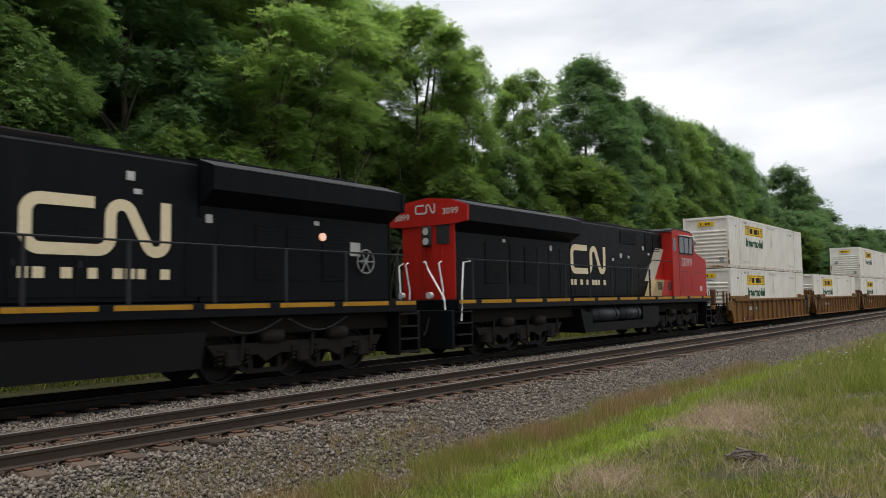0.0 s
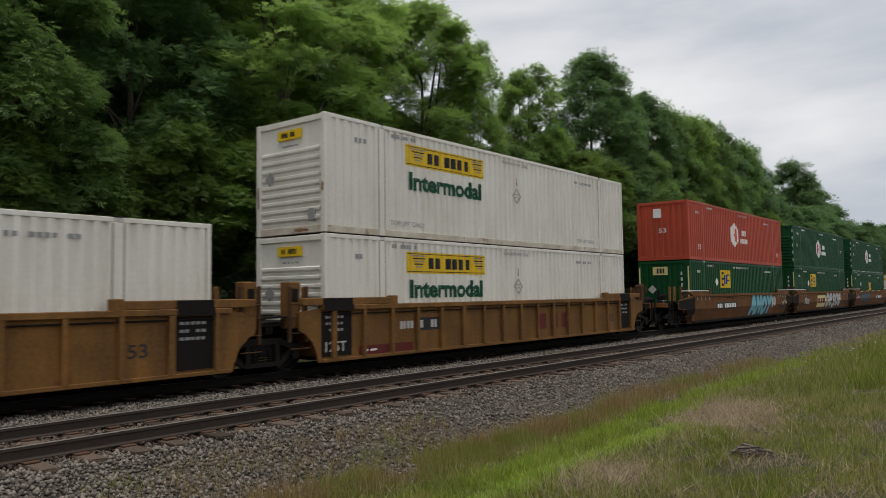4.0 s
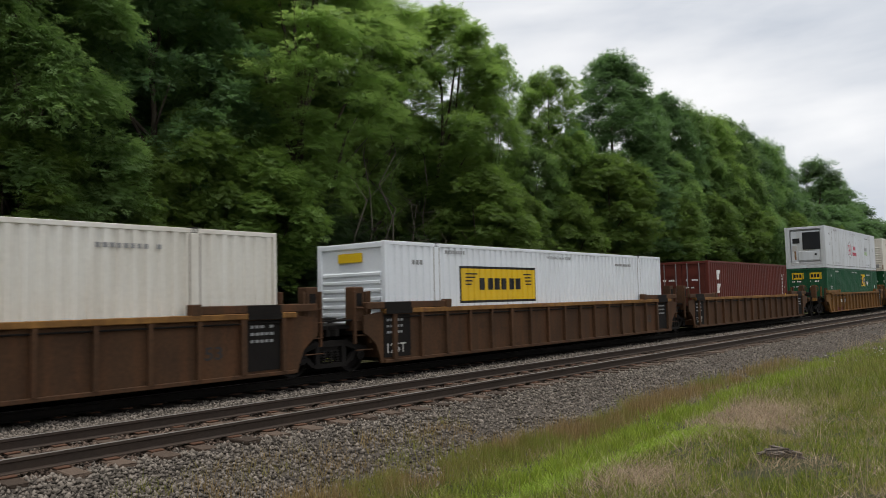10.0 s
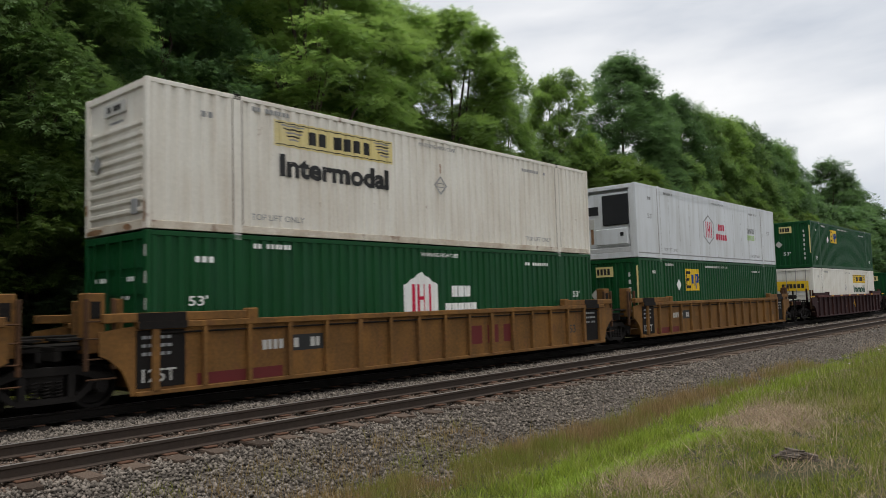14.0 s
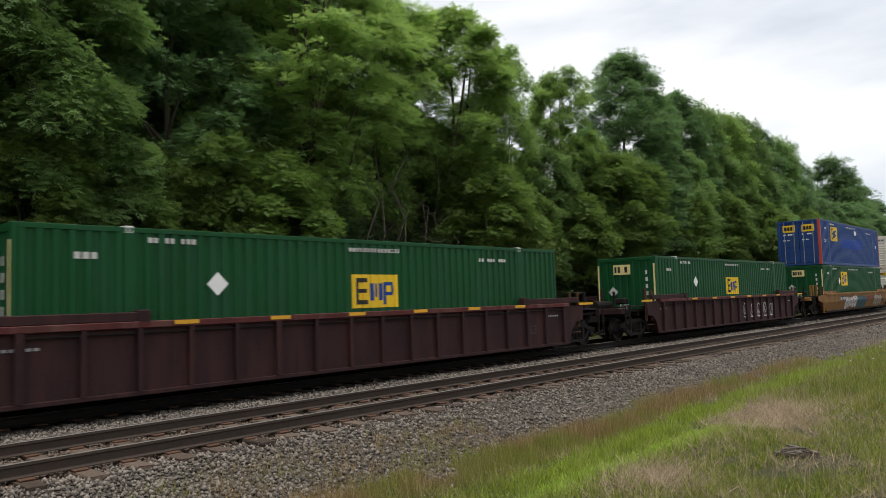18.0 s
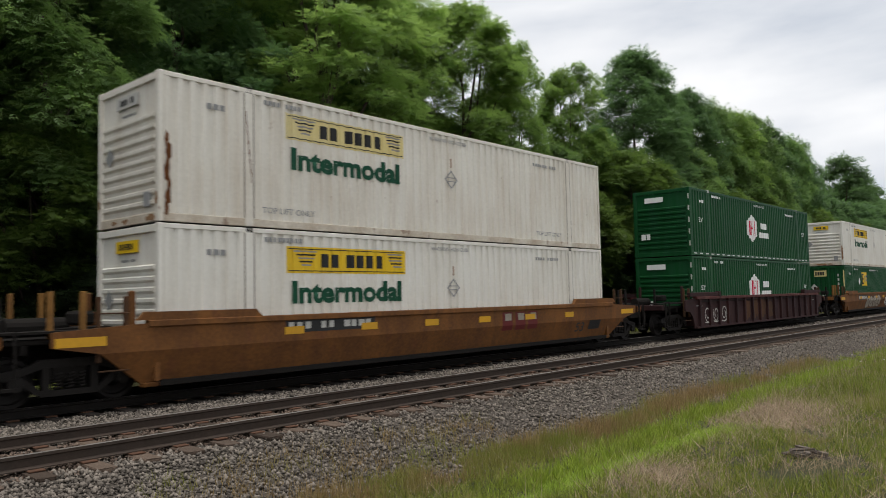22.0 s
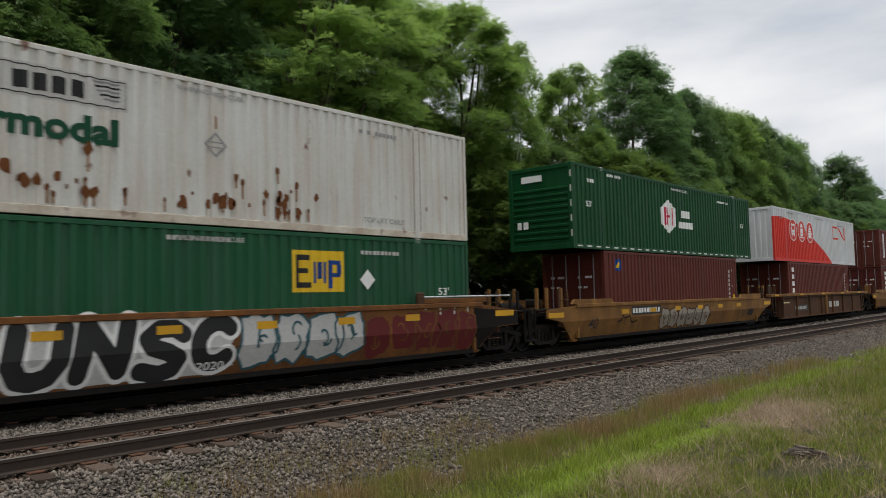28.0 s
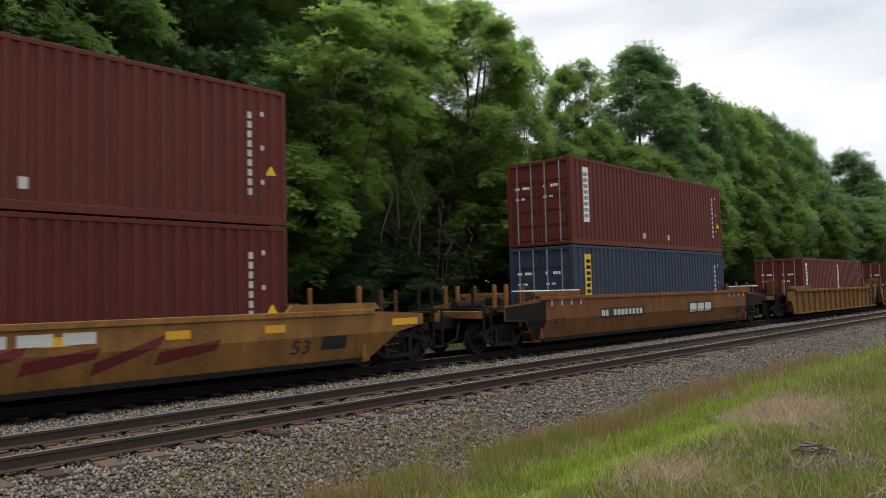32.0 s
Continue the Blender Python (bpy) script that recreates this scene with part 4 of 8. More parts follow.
def build_wood():
    protos = {
        "broad": build_tree("broadleaf_tree", "tall broadleaf tree with dense green foliage", "tree", M["leaf_a"], 15.0, 2.2, scaled(BROAD, 3.5), (64, 20, 44), 0.22, 1.2, 11, 0.24, "trees behind the track", 7, 0.15, 0.5),
        "dark": build_tree("broadleaf_tree", "tall dark green tree with a dense pointed crown", "tree", M["leaf_b"], 15.0, 2.5, scaled(CONE, 3.5), (120, 13, 38), 0.19, 0.95, 24, 0.17, "trees behind the track", 5, 0.1, 0.2),
        "airy": build_tree("broadleaf_tree", "slender tree with open feathery green foliage", "tree", M["leaf_d"], 15.0, 3.5, scaled(AIRY, 3.6), (96, 14, 38), 0.2, 1.0, 37, 0.24, "trees behind the track", 14, 0.6, 0.3),
        "open": build_tree("broadleaf_tree", "bright green tree with an open crown of clumped leaves", "tree", M["leaf_c"], 15.0, 2.5, scaled(AIRY, 3.0), (74, 16, 42), 0.205, 1.0, 71, 0.17, "trees behind the track", 10, 0.1, 0.35),
        "mid": build_tree("broadleaf_tree", "distant broadleaf tree with dense green foliage", "tree", M["leaf_b"], 15.0, 1.0, scaled(BROAD, 3.8), (70, 15, 16), 0.4, 1.2, 29, 0.2, "trees along the far track", 0, 0.1, 0.25),
        "light": build_tree("young_tree", "young tree with light green layered foliage", "tree", M["leaf_f"], 8.0, 2.4, scaled(BROAD, 2.4), (36, 18, 40), 0.2, 0.8, 41, 0.1, "young trees at the wood's edge", 4, 0.15, 0.55),
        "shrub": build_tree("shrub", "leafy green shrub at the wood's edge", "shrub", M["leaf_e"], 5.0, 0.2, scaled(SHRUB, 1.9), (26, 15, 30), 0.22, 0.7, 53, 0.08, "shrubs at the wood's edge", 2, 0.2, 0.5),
        "far": build_tree("broadleaf_tree", "dark broadleaf tree deep in the wood", "tree", M["leaf_a"], 15.0, 0.5, scaled(BROAD, 4.6), (110, 10, 12), 0.5, 1.3, 67, 0.24, "trees deep in the wood", 0, 0.2, 0.3),
    }
    home = {"broad": (15.0, 3.5), "dark": (15.0, 3.5), "airy": (15.0, 3.6), "open": (15.0, 3.0), "mid": (15.0, 3.8), "light": (8.0, 2.4), "shrub": (5.0, 1.9), "far": (15.0, 4.6)}
    # x, y, kind, height, crown radius
    rows = [
        # unseen trees left of the view, added to darken the scene's left side
        (-0.5, 22.0, "dark", 16, 3.6), (-5.5, 21.6, "broad", 15.5, 3.6), (-11, 22.2, "dark", 16.5, 3.8), (-17, 21.8, "broad", 16, 3.7), (-24, 22.4, "broad", 15.5, 3.6), (-32, 22, "dark", 16, 3.8), (-41, 22.5, "broad", 16, 3.7),
        (3.2, 22.3, "broad", 15.5, 3.4), (7.9, 21.4, "broad", 15.6, 3.5), (12.9, 23.2, "dark", 17.5, 3.6), (18.3, 22.6, "airy", 16.6, 4.3), (22.6, 23.6, "airy", 15.2, 3.2), (26.6, 22.6, "open", 15.2, 3.4), (30.1, 22.2, "open", 14.1, 2.0),
        (35.3, 22.2, "open", 14.0, 2.3), (43.0, 22.0, "dark", 16.6, 4.0), (47.6, 22.6, "dark", 15.2, 3.2), (51.0, 22.2, "dark", 15.7, 2.8), (54.0, 22.0, "broad", 15.4, 2.6), (58.4, 22.0, "open", 15.6, 2.8),
        (62.4, 22.0, "broad", 15.9, 2.7), (67.0, 22.0, "dark", 15.5, 2.8), (71.0, 22.0, "broad", 15.2, 2.6), (74.6, 22.2, "mid", 15.5, 2.4), (78.6, 22.2, "mid", 13.8, 2.4), (82.6, 22.0, "mid", 11.4, 2.4),
        (87.5, 22, "mid", 10.6, 2.8), (93.0, 21.8, "mid", 11.0, 3.2), (99.0, 22, "mid", 11.2, 3.2), (110, 26.5, "mid", 18.6, 4.6), (116.5, 27, "mid", 16.6, 4.0), (124, 27, "mid", 16.0, 4.2), (133, 27, "mid", 14.8, 4.2),
        (105.5, 22, "mid", 11.0, 3.2), (112, 22, "mid", 10.6, 3.2), (119, 22, "mid", 10.8, 3.4), (127, 22.5, "mid", 11.0, 3.4), (136, 22.5, "mid", 12.0, 3.6), (146, 23, "mid", 12.0, 3.6), (157, 23, "mid", 13.0, 3.8), (170, 23, "mid", 13, 3.8), (185, 23, "mid", 13, 3.8), (204, 23, "mid", 14, 4), (228, 23, "mid", 14, 4), (260, 23, "mid", 15, 4),
        # young trees at the edge
        (7.4, 20.8, "light", 6.2, 2.2), (10.9, 21.0, "light", 6.2, 1.7), (13.2, 21.3, "light", 7.6, 1.9), (15.2, 20.9, "light", 6.6, 2.2), (26.2, 20.2, "light", 7.3, 2.4), (29.6, 20.6, "light", 6.6, 1.8), (38.6, 20.4, "light", 9.5, 3.0), (34.4, 20.6, "light", 6.8, 2.0), (46.5, 20.4, "light", 8.0, 2.4), (53, 20.4, "light", 8.6, 2.6), (60, 20.4, "light", 8.8, 2.6), (73, 20.4, "light", 8.6, 2.6), (88, 20.4, "light", 8.4, 2.6),
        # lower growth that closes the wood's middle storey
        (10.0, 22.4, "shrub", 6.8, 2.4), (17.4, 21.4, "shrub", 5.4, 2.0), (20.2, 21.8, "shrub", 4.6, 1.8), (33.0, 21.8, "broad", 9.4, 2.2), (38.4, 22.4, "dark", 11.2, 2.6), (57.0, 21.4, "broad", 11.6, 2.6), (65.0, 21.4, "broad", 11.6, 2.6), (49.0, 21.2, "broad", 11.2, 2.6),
    ]
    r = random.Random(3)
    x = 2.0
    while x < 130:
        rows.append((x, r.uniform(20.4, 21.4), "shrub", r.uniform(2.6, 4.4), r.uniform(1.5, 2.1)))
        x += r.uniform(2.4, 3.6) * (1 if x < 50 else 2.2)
    # the deep rows also begin out of view on the left
    x = -30.0
    while x < 140:
        h = r.uniform(15.5, 17.5) if x < 24 else r.uniform(10.0, 11.5)
        if not 36 < x < 52:
            rows.append((x, r.uniform(26, 30), "far", h, 4.6))
        if x < 36:
            rows.append((x + 2, r.uniform(31, 34), "far", h, 4.6))
        x += r.uniform(4.0, 5.5)
    used = set()
    for px, py, kind, h, wide in rows:
        s, w = h / home[kind][0], wide / home[kind][1]
        m = pose(px, py, ground_z(px, py), 0, 0, r.uniform(0, 360)) @ Matrix.Diagonal((w, w, s, 1))
        if kind in used:
            copy_thing(protos[kind], m)
        else:
            used.add(kind)
            FIRST.append((protos[kind], m))
    for ob, m in FIRST:
        ob.matrix_basis = m
    for x, y, seed in ((21.6, 20.9, 1), (23.2, 21.3, 2), (34.2, 21.2, 3)):
        build_bare_shrub(x, y, seed)
    for k, (x, y, h) in enumerate(((20.0, 21.2, 8.4), (20.7, 21.5, 9.0), (21.3, 21.1, 7.6), (22.1, 21.9, 8.2), (16.8, 21.0, 6.5), (24.4, 21.6, 8.0))):
        build_stem(x, y, h, k + 50)


FIRST = []
build_wood()

# ---- the freight train: x along the train from each load's leading end, y across, z up ----
TRAIN = []  # thing, place along the train, height


def on_train(ob, u, z=0.0):
    TRAIN.append((ob, u, z))
    ob.matrix_basis = pose(u, FAR_Y, z)
    return ob


LONG, SHORT, TWENTY, BOX_H, HALF = 16.15, 12.19, 6.06, 2.895, 1.295
PITCH, DEPTH = 0.272, 0.042


def wave(x, x0):
    """Depth of the corrugation at x, 0 on a crest."""
    f = ((x - x0) % PITCH) / PITCH
    for (a, da), (b, db) in zip(((0, 0), (0.4, 0), (0.52, 1), (0.88, 1), (1.0, 0)), ((0.4, 0), (0.52, 1), (0.88, 1), (1.0, 0))):
        if f <= b:
            return DEPTH * (da + (db - da) * (f - a) / (b - a))
    return 0.0


def breaks(xa, xb, x0):
    out, k = [xa], math.floor((xa - x0) / PITCH)
    while True:
        for f in (0, 0.4, 0.52, 0.88):
            x = x0 + (k + f) * PITCH
            if xa + 0.003 < x < xb - 0.003:
                out.append(x)
            if x >= xb:
                return out + [xb]
        k += 1


def corrugated(xa, xb, z0, z1, y, x0, sgn=-1, thick=0.075):
    bm = bmesh.new()
    rows = []
    for x in breaks(xa, xb, x0):
        d = wave(x, x0)
        rows.append([bm.verts.new((x, sgn * (y - d), z0)), bm.verts.new((x, sgn * (y - d), z1)), bm.verts.new((x, sgn * (y - thick), z1)), bm.verts.new((x, sgn * (y - thick), z0))])
    for a, b in zip(rows, rows[1:]):
        for k in range(4):
            bm.faces.new((a[k], b[k], b[(k + 1) % 4], a[(k + 1) % 4]))
    bm.faces.new(rows[0])
    bm.faces.new(rows[-1][::-1])
    return bm


SMOOTH = set()  # boxes with plain panels


def painted(parent, name, poly, mat_key, x0=0.12, lift=0.004, label=""):
    """A painted convex field on the camera-side wall that follows its corrugation."""
    xs = [p[0] for p in poly]
    flat = parent.name in SMOOTH or (parent.parent is not None and parent.parent.name in SMOOTH)
    bm = bmesh.new()
    rows = []
    pts = sorted(set(breaks(min(xs), max(xs), x0)) | {round(x, 5) for x in xs})
    for x in pts:
        zs = []
        for (xa, za), (xb, zb) in zip(poly, poly[1:] + poly[:1]):
            if min(xa, xb) - 1e-4 <= x <= max(xa, xb) + 1e-4:
                if abs(xa - xb) < 1e-6:
                    zs += [za, zb]
                else:
                    zs.append(za + (zb - za) * (x - xa) / (xb - xa))
        y = -(HALF - (0.0 if flat else wave(x, x0))) - lift
        rows.append((bm.verts.new((x, y, min(zs))), bm.verts.new((x, y, max(zs)))))
    for a, b in zip(rows, rows[1:]):
        bm.faces.new((a[0], b[0], b[1], a[1]))
    return part(name, bm, M[mat_key], parent, label)


def rect(x0, x1, z0, z1):
    return [(x0, z0), (x1, z0), (x1, z1), (x0, z1)]


SHARED = {}


def shared(key, make, mat_key, name):
    key = (key, mat_key)
    if key not in SHARED:
        SHARED[key] = mesh_of(name, make(), M[mat_key])
    return SHARED[key]


def marks(parent, x, z, w, h, mat_key, n, y, face="side", name="marking", seed=0):
    """Small lettering too fine to read, as plain bars."""
    r = random.Random(seed)
    bm = bmesh.new()
    cell = w / n
    for i in range(n):
        if r.random() < 0.12:
            continue
        a, b = x + i * cell, x + i * cell + cell * r.uniform(0.6, 0.85)
        if face == "side":
            box(bm, a, b, y - 0.002, y, z, z + h)
        else:
            box(bm, y - 0.002, y, -a if False else -(b), -a, z, z + h)
    return tagged(part(name, bm, M[mat_key], parent), kind="stuff")


def build_container(key, L, end, name="shipping_container", label="", category="container", group="", post_mat=None):
    """One box with walls, posts, rails, roof, lifting castings and its leading end."""
    c = thing(name, label, category, group)
    x0 = 0.12
    long = L > 13
    H = BOX_H
    smooth = end == "reefer"
    if smooth:
        SMOOTH.add(c.name)
    for s in (-1, 1):
        if smooth:
            part("side_wall", shared(("flat", L, s), lambda: bx(0.1, L - 0.1, min(s * HALF, s * (HALF - 0.06)), max(s * HALF, s * (HALF - 0.06)), 0.16, H - 0.1), key, "side_wall"), None, c)
        else:
            part("side_wall", shared(("wall", L, s), lambda: corrugated(0.1, L - 0.1, 0.16, H - 0.1, HALF, x0, s), key, "side_wall"), None, c)
        part("bottom_rail", shared(("brail", L, s), lambda: bx(0.1, L - 0.1, min(s * 1.3, s * 1.2), max(s * 1.3, s * 1.2), 0.0, 0.16, bev=0.008), "jb_rail" if key in ("jb", "jb_old", "jb_rusty") else key, "bottom_rail"), None, c)
        part("top_rail", shared(("trail", L, s), lambda: bx(0.1, L - 0.1, min(s * 1.3, s * 1.22), max(s * 1.3, s * 1.22), H - 0.1, H - 0.005, bev=0.008), key, "top_rail"), None, c)
        for xe in (0.0, L - 0.1):
            part("corner_post", shared(("post", xe, s), lambda: bx(xe, xe + 0.1, min(s * 1.302, s * 1.15), max(s * 1.302, s * 1.15), 0, H, bev=0.012), post_mat or key, "corner_post"), None, c)
        if long and s < 0:
            for xl in (1.98, LONG - 1.98):
                part("lift_post", shared(("lift", xl, s), lambda: bx(xl - 0.1, xl + 0.1, min(s * 1.308, s * 1.2), max(s * 1.308, s * 1.2), 0, H - 0.1, bev=0.01), key, "lift_post"), None, c)
                if key.startswith("jb") or key == "reefer":
                    # strips on both sides of the post that paint the shade of its gaps
                    part("post_seam", shared(("seam", xl), lambda: box(box(bmesh.new(), xl - 0.125, xl - 0.1, -1.3, -1.25, 0.17, H - 0.11), xl + 0.1, xl + 0.125, -1.3, -1.25, 0.17, H - 0.11), "seam", "post_seam"), None, c)
                part("lift_casting", shared(("cast", xl, s), lambda: bx(xl - 0.09, xl + 0.09, min(s * 1.3, s * 1.1), max(s * 1.3, s * 1.1), H - 0.115, H + 0.02, bev=0.01), "under" if key.startswith("jb") else "dull_white" if key in ("green", "green2") else key, "lift_casting"), None, c)
    if smooth:
        for k in range(4):
            part("top_rib", shared(("toprib", k), lambda: bx(2.1, L - 2.1, -1.301, -1.29, 2.56 + k * 0.06, 2.59 + k * 0.06), key, "top_rib"), None, c)
        for k in range(11):
            part("panel_seam", shared(("pseam", k), lambda: bx(2.9 + k * 1.03, 2.908 + k * 1.03, -1.2962, -1.29, 0.18, 2.54), "seam", "panel_seam"), None, c)
        part("scuff_rail", shared(("scuff", L), lambda: bx(0.1, L - 0.1, -1.304, -1.295, 0.15, 0.2), "grey_ink", "scuff_rail"), None, c)
    part("roof", shared(("roof", L), lambda: bx(0.05, L - 0.05, -1.25, 1.25, H - 0.05, H - 0.01), key, "roof"), None, c)
    part("underframe", shared(("floor", L), lambda: bx(0.05, L - 0.05, -1.2, 1.2, 0.06, 0.16), "under", "underframe"), None, c)
    part("rear_end_wall", shared(("rear", L), lambda: bx(L - 0.06, L - 0.02, -1.16, 1.16, 0.05, H - 0.02), key, "rear_end_wall"), None, c)
    if end == "louver":
        part("front_end_wall", shared(("fend",), lambda: bx(0.05, 0.1, -1.16, 1.16, 0.0, H - 0.02), key, "front_end_wall"), None, c)
        part("end_header", shared(("fhead",), lambda: bx(0.0, 0.1, -1.152, 1.152, H - 0.16, H - 0.02, bev=0.01), key, "end_header"), None, c)
        part("end_sill", shared(("fsill",), lambda: bx(0.0, 0.1, -1.152, 1.152, 0.0, 0.18, bev=0.01), "jb_rail" if key in ("jb", "jb_old", "jb_rusty") else key, "end_sill"), None, c)
        for i in range(9):
            z = 0.3 + i * 0.21
            part("end_rib", shared(("frib", i), lambda: prism(bmesh.new(), [(0.052, z), (0.052, z + 0.14), (0.0, z + 0.11), (0.0, z + 0.05)], -1.1, 1.1), key, "end_rib"), None, c)
    elif end == "flat":
        def corrug_end():
            bm = bmesh.new()
            prof = [(0.1, -1.16), (0.1, 1.16), (0.05, 1.16)]
            for i in range(8):
                y = 1.03 - i * 0.29
                prof += [(0.05, y), (0.02, y - 0.03), (0.02, y - 0.17), (0.05, y - 0.2)]
            prof.append((0.05, -1.16))
            a = [bm.verts.new((x, y, 0.0)) for x, y in prof]
            d = [bm.verts.new((x, y, H - 0.02)) for x, y in prof]
            for k in range(len(prof)):
                bm.faces.new((a[k], a[(k + 1) % len(prof)], d[(k + 1) % len(prof)], d[k]))
            bm.faces.new(a)
            bm.faces.new(d[::-1])
            return bm
        part("front_end_wall", shared(("ffend",), corrug_end, key, "front_end_wall"), None, c)
        part("end_header", shared(("fhead",), lambda: bx(0.0, 0.1, -1.152, 1.152, H - 0.16, H - 0.02, bev=0.01), key, "end_header"), None, c)
        part("end_sill", shared(("fsill",), lambda: bx(0.0, 0.1, -1.152, 1.152, 0.0, 0.18, bev=0.01), "jb_rail" if key in ("jb", "jb_old", "jb_rusty") else key, "end_sill"), None, c)
    elif end == "doors":
        for s in (-1, 1):
            def leaf():
                bm = bmesh.new()
                ya, yb = (0.012, 1.15) if s > 0 else (-1.15, -0.012)
                box(bm, 0.05, 0.09, ya, yb, 0.12, H - 0.14)
                for i in range(5):
                    z = 0.2 + i * 0.5
                    box(bm, 0.025, 0.05, ya + 0.06, yb - 0.06, z, z + 0.36)
                return bm
            door = part("door", shared(("door", s), leaf, key, "door"), None, c)
            for k in (0.28, 0.86):
                part("lock_rod", shared(("rod", s * k), lambda: tube(bmesh.new(), [(0.0, s * k, 0.1), (0.0, s * k, H - 0.1)], 0.02, 6), key if key.startswith("green") else "grey_ink", "lock_rod"), None, door)
            marks(door, -0.95 if s > 0 else 0.2, 1.95, 0.6, 0.09, "white", 6, 0.022, "end", seed=s + 3)
            marks(door, -0.95 if s > 0 else 0.2, 1.6, 0.4, 0.07, "white", 5, 0.022, "end", seed=s + 7)
        part("end_header", shared(("fhead",), lambda: bx(0.0, 0.1, -1.152, 1.152, H - 0.14, H - 0.02, bev=0.01), key, "end_header"), None, c)
        part("end_sill", shared(("dsill",), lambda: bx(0.0, 0.1, -1.152, 1.152, 0.0, 0.12, bev=0.01), key, "end_sill"), None, c)
    elif end == "reefer":
        part("front_end_wall", shared(("rend",), lambda: bx(0.36, 0.42, -1.16, 1.16, 0.0, H - 0.02), key, "front_end_wall"), None, c)
        for a in ((-1.152, 1.152, H - 0.18, H - 0.02), (-1.152, 1.152, 0.0, 0.22), (-1.15, -1.0, 0.2, H - 0.15), (1.0, 1.15, 0.2, H - 0.15)):
            part("end_frame", bx(0.0, 0.1, *a, bev=0.01), M[key], c)
        for a in ((0.9, 1.0), (1.6, 1.7)):
            part("frame_bar", bx(0.0, 0.08, -1.0, -0.75, *a), M[key], c)
        unit = part("cooling_unit", bx(0.04, 0.36, -0.98, 0.95, 0.42, 2.6, bev=0.05), M[key], c, "white refrigeration unit")
        part("lower_bulge", bx(-0.03, 0.06, -0.95, 0.5, 0.5, 1.2, bev=0.06), M[key], unit)
        part("bumper", bx(0.005, 0.12, -1.0, 1.0, 0.22, 0.42, bev=0.02), M["chrome"], c, "bare metal bumper bar")
        part("rust_streak", bx(0.03, 0.04, 0.6, 0.72, 0.6, 1.6), M["rust_film"], unit)
        part("grille", bx(-0.04, 0.04, -0.98, 0.15, 1.3, 2.5, bev=0.03), M["unit"], unit, "black condenser grille")
        part("hatch", bx(0.015, 0.04, 0.35, 0.82, 1.75, 2.1, bev=0.008), M["unit"], unit)
        part("control_panel", bx(-0.045, 0.0, -0.75, -0.6, 0.85, 1.0, bev=0.008), M["unit"], unit)
        part("access_panel", bx(0.02, 0.04, 0.55, 0.85, 1.2, 1.6, bev=0.01), M["dull_white"], unit)
    return c


# --- emblems, as plain shapes in their colours
def banner(c, x, faded=False, z=1.97, back=None):
    key = back or ("pale_yellow" if faded else "yellow")
    b = painted(c, "emblem_panel", rect(x, x + 3.67, z, z + 0.58), key, label="yellow emblem panel")
    for a, bb in ((x + 0.05, x + 0.07), (x + 3.6, x + 3.62)):
        painted(b, "border", rect(a, bb, z + 0.04, z + 0.54), "ink", lift=0.007)
    for za in (z + 0.04, z + 0.52):
        painted(b, "border", rect(x + 0.05, x + 3.62, za, za + 0.02), "ink", lift=0.007)
    for i in range(6):
        w = 0.34
        xa = x + 0.98 + i * 0.31 + (0.12 if i > 1 else 0)
        if i == 1:
            xa -= 0.02
        painted(b, "emblem_bar", rect(xa, xa + 0.22, z + 0.13, z + 0.43), "ink", lift=0.008)
    for s in (0, 1):
        for i in range(5):
            xa = x + 0.2 + i * 0.06 if not s else x + 3.0 + i * 0.05
            zz = z + 0.46 - i * 0.075
            painted(b, "wing_bar", rect(xa, xa + 0.62 - i * 0.09 if not s else x + 3.5, zz, zz + 0.035), "ink" if i % 2 else "grey_ink", lift=0.008)
    return b


def word(c, x, dark=False, z=1.3, key=None):
    key = key or "dark_green"
    tag_ = ("word", x, z, key)
    if tag_ in SHARED:
        return part("lettering", SHARED[tag_], None, c)
    ob = write(c, "Intermodal", x + 0.16, z, 0.5, 3.32, key, -HALF, weight=0.042)
    bm = bmesh.new()
    bm.from_mesh(ob.data)
    for xb in breaks(x + 0.16, x + 3.48, 0.12)[1:-1]:
        bmesh.ops.bisect_plane(bm, geom=bm.verts[:] + bm.edges[:] + bm.faces[:], plane_co=(xb, 0, 0), plane_no=(1, 0, 0))
    for v in bm.verts:
        v.co.y = -(HALF - 0.4 * wave(v.co.x, 0.12)) - 0.005
    bm.to_mesh(ob.data)
    bm.free()
    SHARED[tag_] = ob.data
    return ob


def small_print(c, seed, key="grey_ink", upper=False, mirror=False):
    marks(c, 2.35, 2.62, 1.0, 0.1, key, 9, -HALF - 0.004, seed=seed)
    marks(c, 12.2, 2.45, 1.3, 0.09, key, 10, -HALF - 0.004, seed=seed + 1)
    marks(c, 1.0, 2.3, 0.45, 0.12, key, 3, -HALF - 0.004, seed=seed + 2)
    tagged(write(c, "WARNING HIGH CUBE", 7.5, 2.6, 0.1, 1.5, key, -HALF - 0.006, weight=0.01), kind="stuff")
    if upper:
        write(c, "TOP LIFT ONLY", 2.3, 0.3, 0.13, 1.4, key, -HALF - 0.006, weight=0.01)
        write(c, "TOP LIFT ONLY", 12.3, 0.3, 0.13, 1.4, key, -HALF - 0.006, weight=0.01)


def placard(c, x, z, r, key="white", y=-HALF - 0.006, face="side"):
    pts = [(x - r, z), (x, z - r), (x + r, z), (x, z + r)]
    bm = bmesh.new()
    bm.faces.new([bm.verts.new((a, y, b) if face == "side" else (y, a, b)) for a, b in pts])
    return part("placard", bm, M[key], c)


